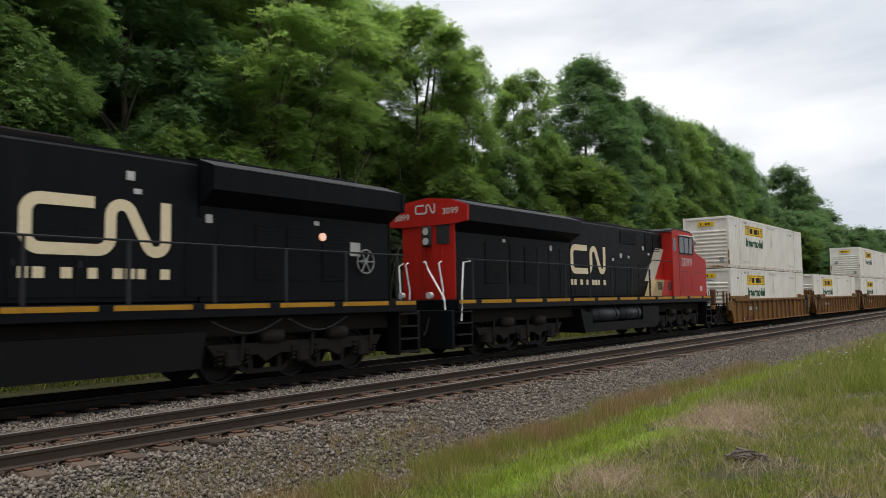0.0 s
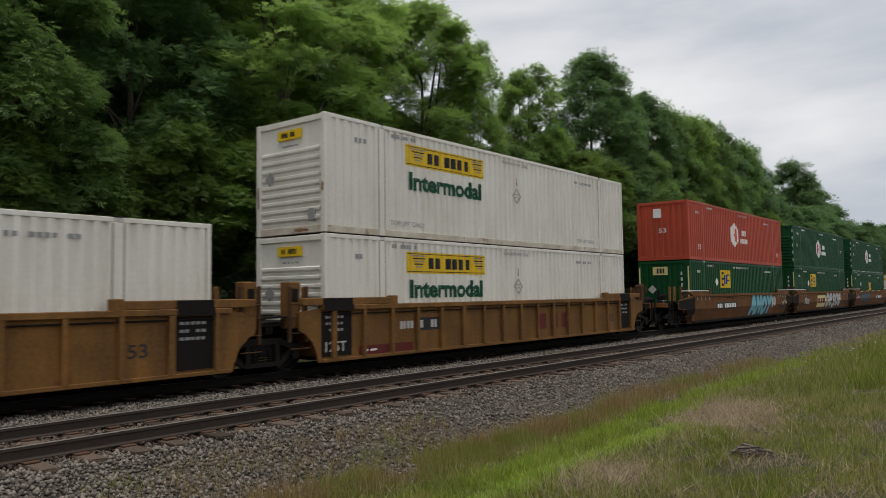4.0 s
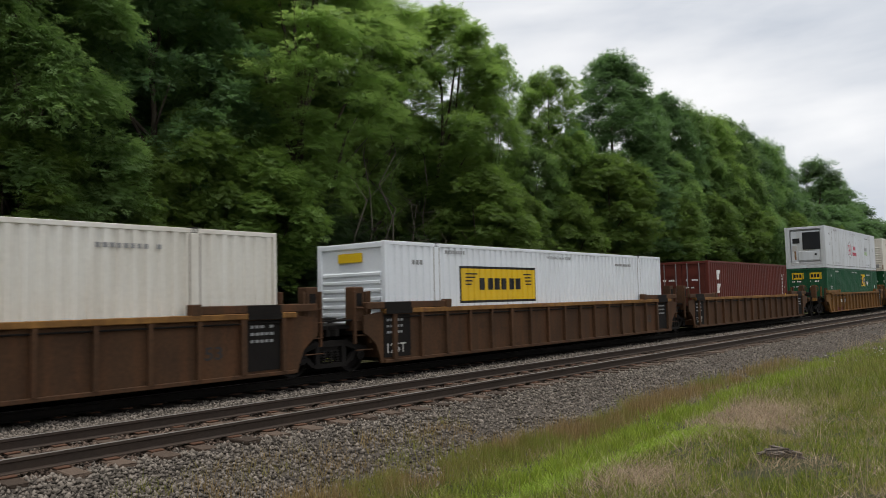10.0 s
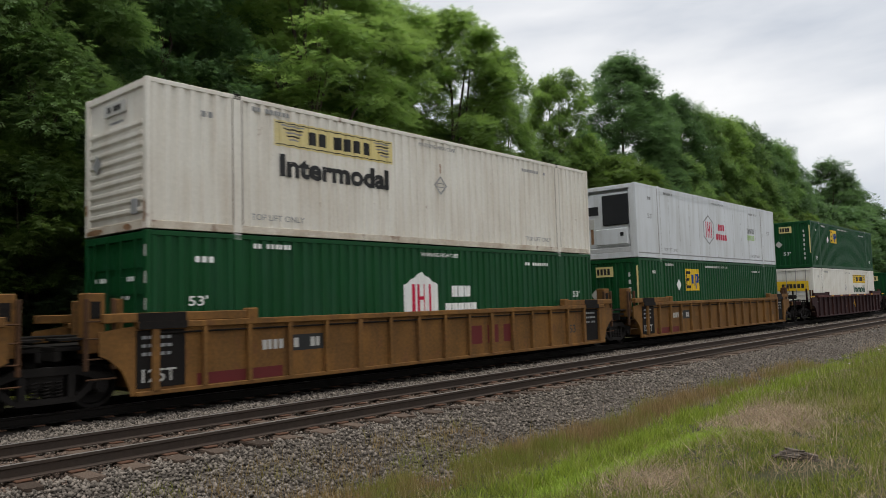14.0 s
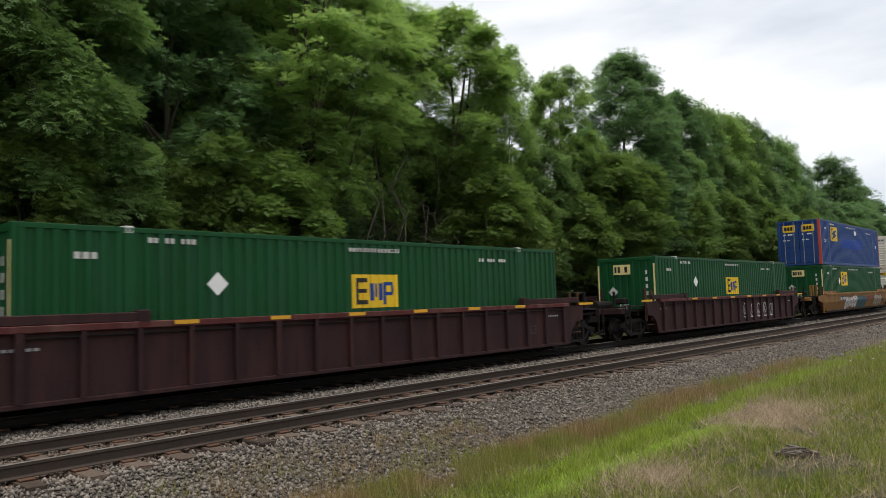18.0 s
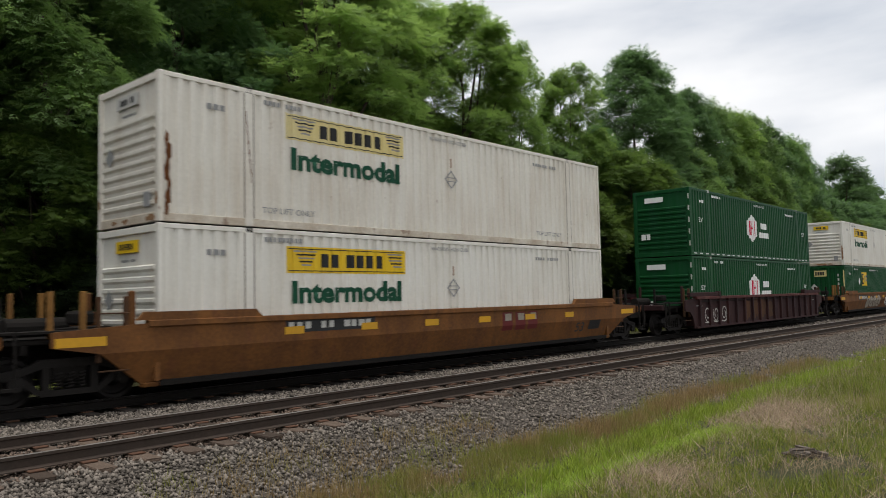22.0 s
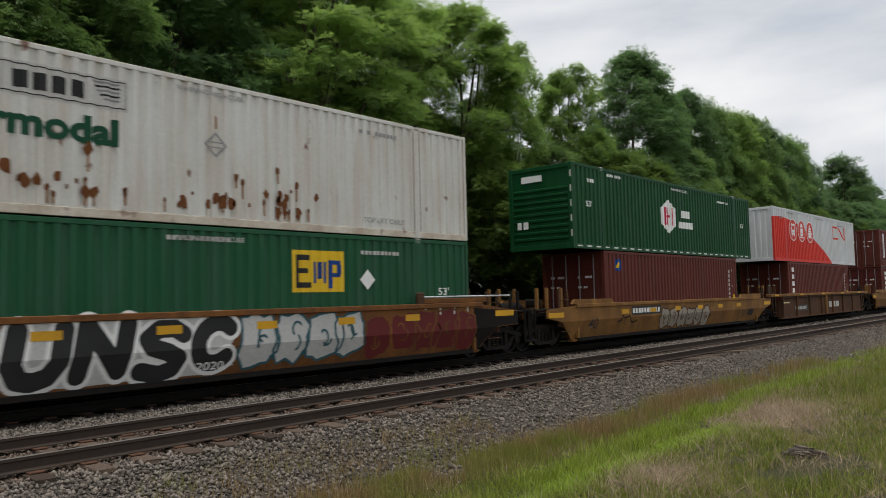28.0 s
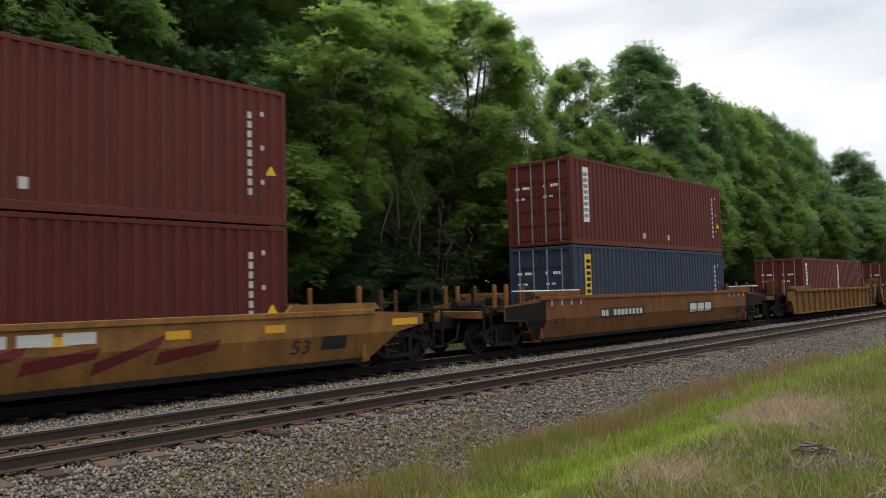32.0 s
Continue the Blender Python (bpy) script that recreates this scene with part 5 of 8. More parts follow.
def dressed_white(key, label, x=2.9, faded=False, upper=False, end="louver", seed=0, back=None, text_key=None):
    c = build_container(key, LONG, end, label=label, group="train's containers")
    banner(c, x, faded, back=back)
    word(c, x, key=text_key)
    small_print(c, seed, upper=upper)
    outline = bmesh.new()
    px = 8.35 if x < 5 else 7.6
    ring = [[outline.verts.new((px + a * q, -HALF - 0.006, 1.62 + b * q)) for a, b in ((-1, 0), (0, -1), (1, 0), (0, 1))] for q in (0.26, 0.2)]
    for k in range(4):
        outline.faces.new((ring[0][k], ring[0][(k + 1) % 4], ring[1][(k + 1) % 4], ring[1][k]))
    for zz in (1.57, 1.67):
        outline.faces.new([outline.verts.new((px + a, -HALF - 0.006, zz + b)) for a, b in ((-0.14, -0.012), (0.14, -0.012), (0.14, 0.012), (-0.14, 0.012))])
    part("placard_holder", outline, M["grey_ink"], c)
    part("tick_mark", sheet(rect(px - 0.02, px + 0.03, 1.95, 2.2), -HALF - 0.006), M["rust_film"], c)
    if end == "louver":
        b = part("end_emblem", bx(0.0, 0.03, -0.45, 0.45, 2.38, 2.62), M["yellow" if not faded else "dull_white"], c)
        marks(b, -0.3, 2.44, 0.6, 0.12, "ink", 7, -0.002, "end", seed=seed)
        marks(c, -0.3, 2.2, 0.6, 0.05, "grey_ink", 9, 0.048, "end", seed=seed + 5)
        placard(c, 0.75, 1.45, 0.2, "grey_ink", -0.004, "end")
        part("vent_cover", bx(-0.01, 0.05, -0.95, -0.7, 0.3, 0.6, bev=0.01), M["grey_ink"], c)
        r = random.Random(seed + 40)
        for k in range(5 if upper else 2):
            # rust creeping up from the end sill and the corner post
            low = k < 3
            pts = blob(r.uniform(-1.0, 1.0) if low else r.choice((-1.22, 1.22)), 0.08 if low else r.uniform(0.2, 1.2), r.uniform(0.1, 0.4) if low else 0.05, r.uniform(0.03, 0.07) if low else r.uniform(0.1, 0.35), seed * 7 + k, 14, 0.35, 0.9)
            bm = bmesh.new()
            bm.faces.new([bm.verts.new((-0.003 - 0.0006 * k, max(-1.29, min(1.29, y)), max(0.01, min(0.17, z)) if low else z)) for y, z in pts])
            part("rust_stain", bm, M["rust_film"], c)
    else:
        b = part("end_emblem", bx(-0.01, 0.02, -1.0, 1.0, 1.5, 2.1), M["yellow" if not faded else "dull_white"], c)
        marks(b, -0.8, 1.66, 1.6, 0.26, "ink", 7, -0.012, "end", seed=seed)
    return c


def hexagon(x, z, w, h):
    return [(x - w, z - h * 0.5), (x, z - h), (x + w, z - h * 0.5), (x + w, z + h * 0.5), (x, z + h), (x - w, z + h * 0.5)]


def hex_emblem(c, x, z, inner, words, w=0.64, h=0.68, tall=True, panel="white"):
    e = painted(c, "hexagon_emblem", hexagon(x, z, w, h), panel, lift=0.005, label="hexagonal emblem")
    for xa in (x - 0.34, x - 0.14, x + 0.06, x + 0.26):
        painted(e, "emblem_bar", rect(xa, xa + 0.08, z - 0.36, z + 0.36), inner, lift=0.009)
    painted(e, "emblem_bar", rect(x - 0.11, x + 0.1, z - 0.045, z + 0.045), inner, lift=0.01)
    for row, (n, zz, hh) in enumerate(((3, z + 0.02, 0.3), (5, z - 0.42, 0.27))):
        for i in range(n):
            xa = x + w + 0.32 + (0.28 if row == 0 else 0) + i * 0.27
            painted(c, "emblem_bar", rect(xa, xa + 0.2, zz, zz + hh), words, lift=0.006)
    return e


def dressed_green(key, label, x=7.23, dashes=False, end="louver", seed=0):
    c = build_container(key, LONG, end, label=label, group="train's containers")
    hex_emblem(c, x, 1.51, "sign_red", "white")
    small_print(c, seed, "white")
    for xa in (0.85, 14.9):
        write(c, "53'", xa, 1.45, 0.2, 0.42, "white", -HALF - 0.006)
    if dashes:
        for i in range(26):
            xa = 0.25 + i * 0.605
            part("reflector_dash", shared(("dash", i), lambda: sheet(rect(xa, xa + 0.3, 0.07, 0.115), -1.304), "white", "reflector_dash"), None, c)
    if end == "louver":
        e = part("end_emblem", bx(0.0, 0.03, -0.1, 0.75, 2.36, 2.58), M["white"], c)
        marks(c, -0.95, 0.75, 0.5, 0.25, "white", 2, -0.004, "end", seed=seed)
    for k in range(5):
        part("reflector", bx(-0.004, 0.0, -1.28, -1.22, 0.4 + k * 0.5, 0.62 + k * 0.5), M["dull_white"], c)
    return c


def yellow_plate(c, x, z=1.58, w=1.5, h=0.93):
    e = painted(c, "yellow_emblem", rect(x, x + w, z, z + h), "yellow", lift=0.005, label="yellow emblem panel")
    for a, b, za, zb, key in ((0.1, 0.2, 0.1, 0.83, "ink"), (0.2, 0.5, 0.71, 0.83, "ink"), (0.2, 0.46, 0.42, 0.53, "ink"), (0.2, 0.52, 0.1, 0.22, "ink"), (0.58, 0.68, 0.2, 0.68, "sign_blue"), (0.72, 0.82, 0.3, 0.68, "sign_blue"), (0.86, 0.97, 0.2, 0.68, "sign_blue"), (1.03, 1.12, 0.08, 0.72, "sign_blue"), (1.12, 1.36, 0.62, 0.72, "sign_blue"), (1.28, 1.38, 0.4, 0.62, "sign_blue"), (1.12, 1.36, 0.34, 0.43, "sign_blue")):
        painted(e, "emblem_bar", rect(x + a, x + b, z + za * h / 0.93, z + zb * h / 0.93), key, lift=0.01)
    return e


def dressed_emblem(key, label, x=4.4, z=1.58, h=0.93, diamond=3.75, end="flat", seed=0):
    c = build_container(key, LONG, end, label=label, group="train's containers")
    yellow_plate(c, x, z, 1.5, h)
    small_print(c, seed, "dull_white")
    placard(c, diamond, 1.85, 0.24)
    marks(c, 6.4 if x < 6 else 7.3, 2.6, 1.4, 0.09, "dull_white", 12, -HALF - 0.004, seed=seed + 4)
    for xa in (0.85, 14.9):
        write(c, "53'", xa, 1.45 if end != "flat" else 0.5, 0.2, 0.42, "white", -HALF - 0.006)
    if end == "flat":
        e = part("end_emblem", bx(0.0, 0.015, -0.2, 0.55, 2.2, 2.6), M["pale_yellow"], c)
        marks(e, -0.5, 2.28, 0.6, 0.24, "ink", 4, -0.002, "end", seed=seed)
        placard(c, 0.6, 1.5, 0.22, "dull_white", 0.012, "end")
        write(c, "53'", 0.35, 0.8, 0.2, 0.42, "white", 0.014, face="end")
        for k in range(2):
            part("reflector_strip", bx(-0.005, 0.0, -1.27 if k else 1.2, -1.2 if k else 1.27, 0.9, 2.6), M["pale_yellow"], c)
        for k in range(7):
            marks(c, 0.85, 0.5 + k * 0.28, 0.12, 0.16, "dull_white", 1, 0.012, "end", seed=k + 20)
    elif end == "doors":
        for s in (-0.95, 0.2):
            e = part("end_emblem", bx(0.0, 0.02, s, s + 0.75, 2.15, 2.6), M["yellow"], c)
            marks(e, -s - 0.65, 2.26, 0.55, 0.24, "ink", 3, -0.002, "end", seed=seed)
    return c


def dressed_forty(key, label, L=SHORT, seed=0, side=None):
    c = build_container(key, L, "doors", label=label, group="train's containers")
    if side:
        kind, xa, wa, key2 = side
        if kind == "band":
            painted(c, "name_panel", rect(xa, xa + wa, 0.75, 2.6), key2, lift=0.005)
            for i in range(8):
                painted(c, "name_bar", rect(xa + 0.08, xa + wa - 0.08, 0.9 + i * 0.2, 1.02 + i * 0.2), "grey_ink" if key2 == "white" else "ink", lift=0.009)
        elif kind == "stack":
            for i in range(6):
                zz = 2.35 - i * 0.38
                if zz > 0.2:
                    painted(c, "name_bar", rect(xa, xa + wa, zz, zz + 0.24), key2, lift=0.006)
        elif kind == "pair":
            for zz in (1.6, 2.25):
                painted(c, "name_bar", [(xa, zz - 0.25), (xa + wa * 0.8, zz - 0.25), (xa + wa, zz + 0.2), (xa + 0.1, zz + 0.2)], key2, lift=0.006)
    for i in range(9):
        painted(c, "marking", rect(L - 0.94, L - 0.86, 0.6 + i * 0.2, 0.74 + i * 0.2), "dull_white", lift=0.006)
        if i % 3 == 1:
            painted(c, "marking", rect(L - 0.64, L - 0.56, 0.6 + i * 0.24, 0.7 + i * 0.24), "dull_white", lift=0.006)
    painted(c, "warning_sign", [(L - 0.5, 1.05), (L - 0.26, 1.05), (L - 0.38, 1.25)], "yellow", lift=0.006)
    if L > 7:
        for xa in (4.9, 6.9):
            painted(c, "marking", rect(xa, xa + 0.16, 0.35, 0.55), "dull_white", lift=0.006)
    return c

# --- bogies and well cars
WHEELS = []  # wheelset, its car, its place along the car, its radius


def wheelset_mesh(r):
    """Two turned wheels with flange, tread, rim, dished web and hub, their axle, and bolted bearing caps."""
    bm = bmesh.new()
    n = 28
    tube(bm, [(0, -1.06, 0), (0, 1.06, 0)], 0.08, 8)
    prof = [(-0.09, 0.0), (-0.09, r + 0.028), (-0.06, r + 0.028), (-0.05, r), (0.065, r - 0.006), (0.065, r - 0.07), (0.0, r - 0.09), (-0.02, 0.2), (0.05, 0.14), (0.09, 0.12), (0.09, 0.0)]
    for s in (-1, 1):
        rings = [[bm.verts.new((q * math.cos(k * math.tau / n), s * (0.755 + y), q * math.sin(k * math.tau / n))) for k in range(n)] if q else bm.verts.new((0, s * (0.755 + y), 0)) for y, q in prof]
        for a, d in zip(rings, rings[1:]):
            for k in range(n):
                e = (k + 1) % n
                if not isinstance(a, list):
                    bm.faces.new((a, d[k], d[e]))
                elif not isinstance(d, list):
                    bm.faces.new((a[k], d, a[e]))
                else:
                    bm.faces.new((a[k], d[k], d[e], a[e]))
        disc(bm, 0, *sorted((s * 1.08, s * 1.17)), 0, 0.12, 12)
        for k in range(3):
            w = k * math.tau / 3
            disc(bm, 0.07 * math.cos(w), *sorted((s * 1.165, s * 1.19)), 0.07 * math.sin(w), 0.022, 6)
    return bm


def build_bogie(parent, x, axles=2, base=1.78, r=0.42, key="under"):
    """Side frames, springs, bolster, axles and wheels."""
    span = base * (axles - 1)
    b = part("bogie", shared(("bolster", x, axles), lambda: bx(x - 0.3, x + 0.3, -1.05, 1.05, 0.42, 0.72, bev=0.03), key, "bogie"), None, parent, "sooty cast steel bogie")
    for s in (-1, 1):
        def frame_():
            """Cast side frame: arch, tension bars and columns round open windows."""
            bm = bmesh.new()
            h = span / (2 if axles == 2 else 4)
            ya, yb = sorted((s * 0.98, s * 1.1))
            for xm in (x,) if axles == 2 else (x - h, x + h):
                prism(bm, [(xm - h - 0.3, 0.5), (xm - h - 0.26, 0.62), (xm - h + 0.2, 0.7), (xm - 0.5, 0.8), (xm + 0.5, 0.8), (xm + h - 0.2, 0.7), (xm + h + 0.26, 0.62), (xm + h + 0.3, 0.5), (xm + h, 0.52), (xm + 0.45, 0.66), (xm - 0.45, 0.66), (xm - h, 0.52)], ya, yb)
                prism(bm, [(xm - 0.5, 0.18), (xm + 0.5, 0.18), (xm + 0.52, 0.28), (xm - 0.52, 0.28)], ya, yb)
                for d in (-1, 1):
                    prism(bm, [(xm + d * 0.46, 0.2), (xm + d * 0.56, 0.22), (xm + d * (h - 0.02), 0.46), (xm + d * (h + 0.22), 0.5), (xm + d * (h - 0.1), 0.56), (xm + d * 0.5, 0.31)][::d], ya + 0.01, yb - 0.01)
                    box(bm, xm + d * 0.4 - 0.06, xm + d * 0.4 + 0.06, ya - 0.01, yb + 0.01, 0.26, 0.68)
            return bm
        part("side_frame", shared(("sframe", x, s, axles, base), frame_, "casting" if key == "under" else key, "side_frame"), None, b)
        for dx in (-0.2, 0.0, 0.2) if s < 0 else ():
            def coil():
                bm = bmesh.new()
                n = 30
                tube(bm, [(x + dx + 0.075 * math.cos(i * 5 * math.tau / n), s * 1.03 + 0.075 * math.sin(i * 5 * math.tau / n), 0.28 + 0.28 * i / n) for i in range(n + 1)], 0.02, 5)
                return bm
            part("spring", shared(("coil", x, dx, s), coil, "casting", "spring"), None, b)
    for i in range(axles):
        ob = part("wheelset", shared(("wheelset", r), lambda: wheelset_mesh(r), "tread", "wheelset"), None, b, "worn steel wheels on one axle")
        ob.location = (x - span / 2 + i * base, 0, r)
        WHEELS.append((ob, parent, x - span / 2 + i * base, r))
    return b


def handbrake(parent, x, key, z=1.2):
    part("brake_stand", bx(x - 0.16, x + 0.1, -1.12, -0.82, z, z + 0.82, bev=0.03), M["sill_d"], parent)
    bm = bmesh.new()
    n = 20
    ring = [(x + 0.12, -0.975 + 0.24 * math.cos(i * math.tau / n), z + 0.62 + 0.24 * math.sin(i * math.tau / n)) for i in range(n + 1)]
    tube(bm, ring, 0.018, 5)
    for i in range(4):
        a = i * math.pi / 4
        tube(bm, [(x + 0.12, -0.975 + 0.24 * math.cos(a), z + 0.62 + 0.24 * math.sin(a)), (x + 0.12, -0.975 - 0.24 * math.cos(a), z + 0.62 - 0.24 * math.sin(a))], 0.01, 4)
    part("brake_wheel", bm, M["sill_o"], parent)


def car_end(c, x, way, key, joined, brake=False):
    """Platform, draft sill, guide posts, ladder and hoses at one end; way: +1 at the trailing end."""
    reach = 1.55 if joined else 2.75
    a, b = sorted((x + way * 0.05, x + way * reach))
    part("end_platform", bx(a, b, -1.18, 1.18, 1.06, 1.14, bev=0.01), M["under"], c)
    part("draft_sill", bx(min(a, x + way * (reach + (0.0 if joined else 0.75))), max(b, x + way * (reach + (0.0 if joined else 0.75))), -0.24, 0.24, 0.72, 1.08, bev=0.02), M["under"], c)
    for s in (-1, 1):
        part("guide_post", bx(*sorted((x + way * 0.28, x + way * 0.4)), s * 0.95 - 0.045, s * 0.95 + 0.045, 1.13, 1.95, bev=0.015), M[key], c)
    for k in (0.62, 1.1):
        part("grab_post", bx(*sorted((x + way * k, x + way * (k + 0.07))), -1.42, -1.34, 0.7, 1.85 if not joined else 1.95, bev=0.01), M["sill_d"], c)
    for z in (0.55, 0.9, 1.25, 1.55):
        part("rung", tube(bmesh.new(), [(x + way * 0.62, -1.44, z), (x + way * 1.15, -1.44, z)], 0.015, 5), M["sill_d"], c)
    part("walkway", bx(a, b, -1.28, -0.7, 1.24, 1.28), M["under"], c)
    for k in range(3):
        part("cross_brace", bx(*sorted((x + way * (0.5 + k * reach / 3.2), x + way * (0.6 + k * reach / 3.2))), -1.2, 1.2, 0.9, 1.06), M["under"], c)
    part("brake_pipe", tube(bmesh.new(), [(a, -0.9, 1.22), ((a + b) / 2, -0.75, 1.3), (b, -0.9, 1.2)], 0.025, 6), M["under"], c)
    part("walkway", bx(a, b, 0.5, 1.28, 1.24, 1.28), M["under"], c)
    if joined and key in ("sill_y", "sill_d"):
        part("guide_box", bx(*sorted((x + way * 0.78, x + way * 1.12)), -1.34, -1.02, 1.0, 2.05, bev=0.02), M[key], c)
        part("box_slot", bx(*sorted((x + way * 0.86, x + way * 1.04)), -1.345, -1.335, 1.6, 1.9), M["under"], c)
    if not joined:
        cx = x + way * 3.5
        part("coupler", bx(min(cx, x + way * 3.1), max(cx, x + way * 3.1) + 0.1, -0.14, 0.14, 0.74, 1.02, bev=0.04), M["under"], c)
        pts = [(x + way * 2.8, -0.5, 0.9), (x + way * 3.0, -0.55, 0.45), (x + way * 3.3, -0.45, 0.3), (x + way * 3.6, -0.35, 0.6)]
        part("air_hose", tube(bmesh.new(), pts, 0.03, 6), M["under"], c)
        part("end_beam", bx(*sorted((x + way * 2.6, x + way * 2.85)), -1.25, 1.25, 1.0, 1.22, bev=0.02), M[key], c)
        for s in (-1, 1):
            part("step", bx(*sorted((x + way * 2.45, x + way * 2.8)), s * 1.38 - 0.05, s * 1.38 + 0.05, 0.35, 0.4), M["under"], c)
            for k in (2.45, 2.77):
                part("step_hanger", bx(*sorted((x + way * k, x + way * (k + 0.03))), s * 1.38 - 0.03, s * 1.38 + 0.03, 0.38, 1.3), M["under"], c)
            part("guide_post", bx(*sorted((x + way * 2.5, x + way * 2.58)), s * 0.8 - 0.04, s * 0.8 + 0.04, 1.13, 1.85, bev=0.012), M["under"], c)
    if brake:
        if key in ("sill_y", "sill_d"):
            handbrake(c, x + way * (1.0 if joined else 2.2), key)
        elif key != "sill_m":
            for k in (1.2, 1.75):
                for yy in (-1.0, 0.9):
                    part("stake", bx(*sorted((x + way * k, x + way * (k + 0.09))), yy - 0.05, yy + 0.05, 1.14, 1.95, bev=0.01), M["sill_s"], c)
        part("air_tank", tube(bmesh.new(), [(x + way * 1.55 - 0.55, 0.3, 1.32), (x + way * 1.55 + 0.55, 0.3, 1.32)], 0.17, 14), M["under"], c)
        part("valve", bx(x + way * 1.0 - 0.2, x + way * 1.0 + 0.2, -0.5, -0.1, 1.34, 1.6, bev=0.05), M["under"], c)


CREASED = []


def build_car(style, key, label, joined=(False, False), bogies=(True, True), brake=(True, False), seed=0, length=LONG, length_mark=False, yellow=False):
    """A well car round a load that starts at x = 0. style: ribbed, smooth or sloped."""
    c = thing("well_car", label, "railway car", "train's well cars")
    L = length
    if style in ("sloped", "smooth"):
        CREASED.append(c)
    e0, e1 = (1.55 if joined[0] else 2.75), (1.55 if joined[1] else 2.75)
    top = {"ribbed": 1.46, "smooth": 1.52, "sloped": 1.36, "girder": 1.44}[style]
    s0, s1 = ((0.95 if joined[0] else 1.25) if style == "ribbed" else (1.3 if joined[0] else 1.95), (0.95 if joined[1] else 1.25) if style == "ribbed" else (1.3 if joined[1] else 1.95))
    if style == "sloped":
        low = [(-s0, 1.0), (-1.15, 0.86), (-0.3, 0.24), (L + 0.3, 0.24), (L + 1.15, 0.86), (L + s1, 1.0)]
    elif style == "girder":
        s0 = s1 = 0.02
        low = [(-s0, 0.22), (L + s1, 0.22)]
    elif style == "smooth":
        low = [(-s0, 0.9), (-1.0, 0.86), (-0.3, 0.26), (L + 0.3, 0.26), (L + 1.0, 0.86), (L + s1, 0.9)]
    else:
        low = [(-s0, 0.95), (-0.8, 0.88), (-0.55, 0.66), (-0.42, 0.36), (-0.38, 0.2), (L + 0.38, 0.2), (L + 0.42, 0.36), (L + 0.55, 0.66), (L + 0.8, 0.88), (L + s1, 0.95)]
    hi = [(L + s1, top - (0.1 if style != "smooth" else 0.22)), (L + 0.2, top), (-0.2, top), (-s0, top - (0.1 if style != "smooth" else 0.22))]
    y = 1.5
    for s in (-1, 1):
        part("side_sill", prism(bmesh.new(), low + hi, *sorted((s * y, s * (y - 0.06)))), M[key], c)
        part("top_chord", bx(-0.3, L + 0.3, *sorted((s * (y + (0.1 if style == "ribbed" else 0.05)), s * (y - 0.12))), top - 0.07, top + 0.05, bev=0.012), M[{"sill_m": "chord_m", "sill_d": "sill_s"}.get(key, key)], c)
        part("bottom_chord", bx(-0.3, L + 0.3, *sorted((s * (y + 0.07), s * (y - 0.12))), 0.19, 0.27, bev=0.01), M[key], c)
        if style == "ribbed":
            for xa, xb in ((-0.9, 2.12), (L - 2.12, L + 0.9)):
                part("end_guide", bx(xa, xb, *sorted((s * (y + 0.06), s * (y - 0.1))), top + 0.05, top + 0.22, bev=0.015), M[key], c)
            for xc in (2.12, L - 2.12):
                part("guide_bracket", bx(xc - 0.12, xc + 0.12, *sorted((s * (y + 0.1), s * (y - 0.1))), top - 0.05, top + 0.26, bev=0.02), M[key], c)
        elif style == "smooth":
            for xa, xb in ((-0.5, 2.1), (L - 2.1, L + 0.5)):
                part("end_guide", bx(xa, xb, *sorted((s * (y + 0.01), s * (y - 0.12))), top + 0.05, top + 0.18, bev=0.015), M[key], c)
            if s < 0:
                for flip_, se in ((1, s0), (-1, s1)):
                    def fx(v):
                        return v if flip_ > 0 else L - v
                    part("end_panel", prism(bmesh.new(), [(fx(a), b) for a, b in ((-se, 0.92), (-1.0, 0.88), (-0.3, 0.28), (0.05, 0.28), (0.05, 1.42), (-se, 1.28))], -y - 0.003, -y), M["under"], c, "sooty black end panel")
                    part("grab_rail", tube(bmesh.new(), [(fx(-1.6), -y + 0.02, 1.74), (fx(2.1), -y + 0.02, 1.74)], 0.022, 6), M["chrome"], c)
                    part("rail_bracket", bx(*sorted((fx(2.0), fx(2.25))), -y - 0.03, -y + 0.08, top, 1.86, bev=0.03), M["sill_d"], c)
                    for k in range(4):
                        xk = fx(0.35 + 0.55 * k)
                        part("reflector", bx(xk, xk + 0.07, -y - 0.006, -y, 1.28, 1.46), M["dull_white"], c)
        elif style == "sloped":
            for xa, xb in ((-0.5, 2.15), (L - 2.15, L + 0.5)):
                part("end_guide", prism(bmesh.new(), [(xa, top + 0.05), (xb, top + 0.05), (xb - 0.15, top + 0.2), (xa + 0.15, top + 0.2)], *sorted((s * (y + 0.01), s * (y - 0.1)))), M[key], c)
    if style == "girder":
        for s in (-1, 1):
            part("pipe", tube(bmesh.new(), [(0.1, s * 1.54, 1.27), (L - 0.1, s * 1.54, 1.27)], 0.02, 6), M["under"], c)
        for i in range(8):
            xr = 0.05 + i * (L - 0.1) / 7
            part("rib", bx(xr - 0.05, xr + 0.05, -y - 0.09, -y, 0.27, top - 0.07), M[key], c)
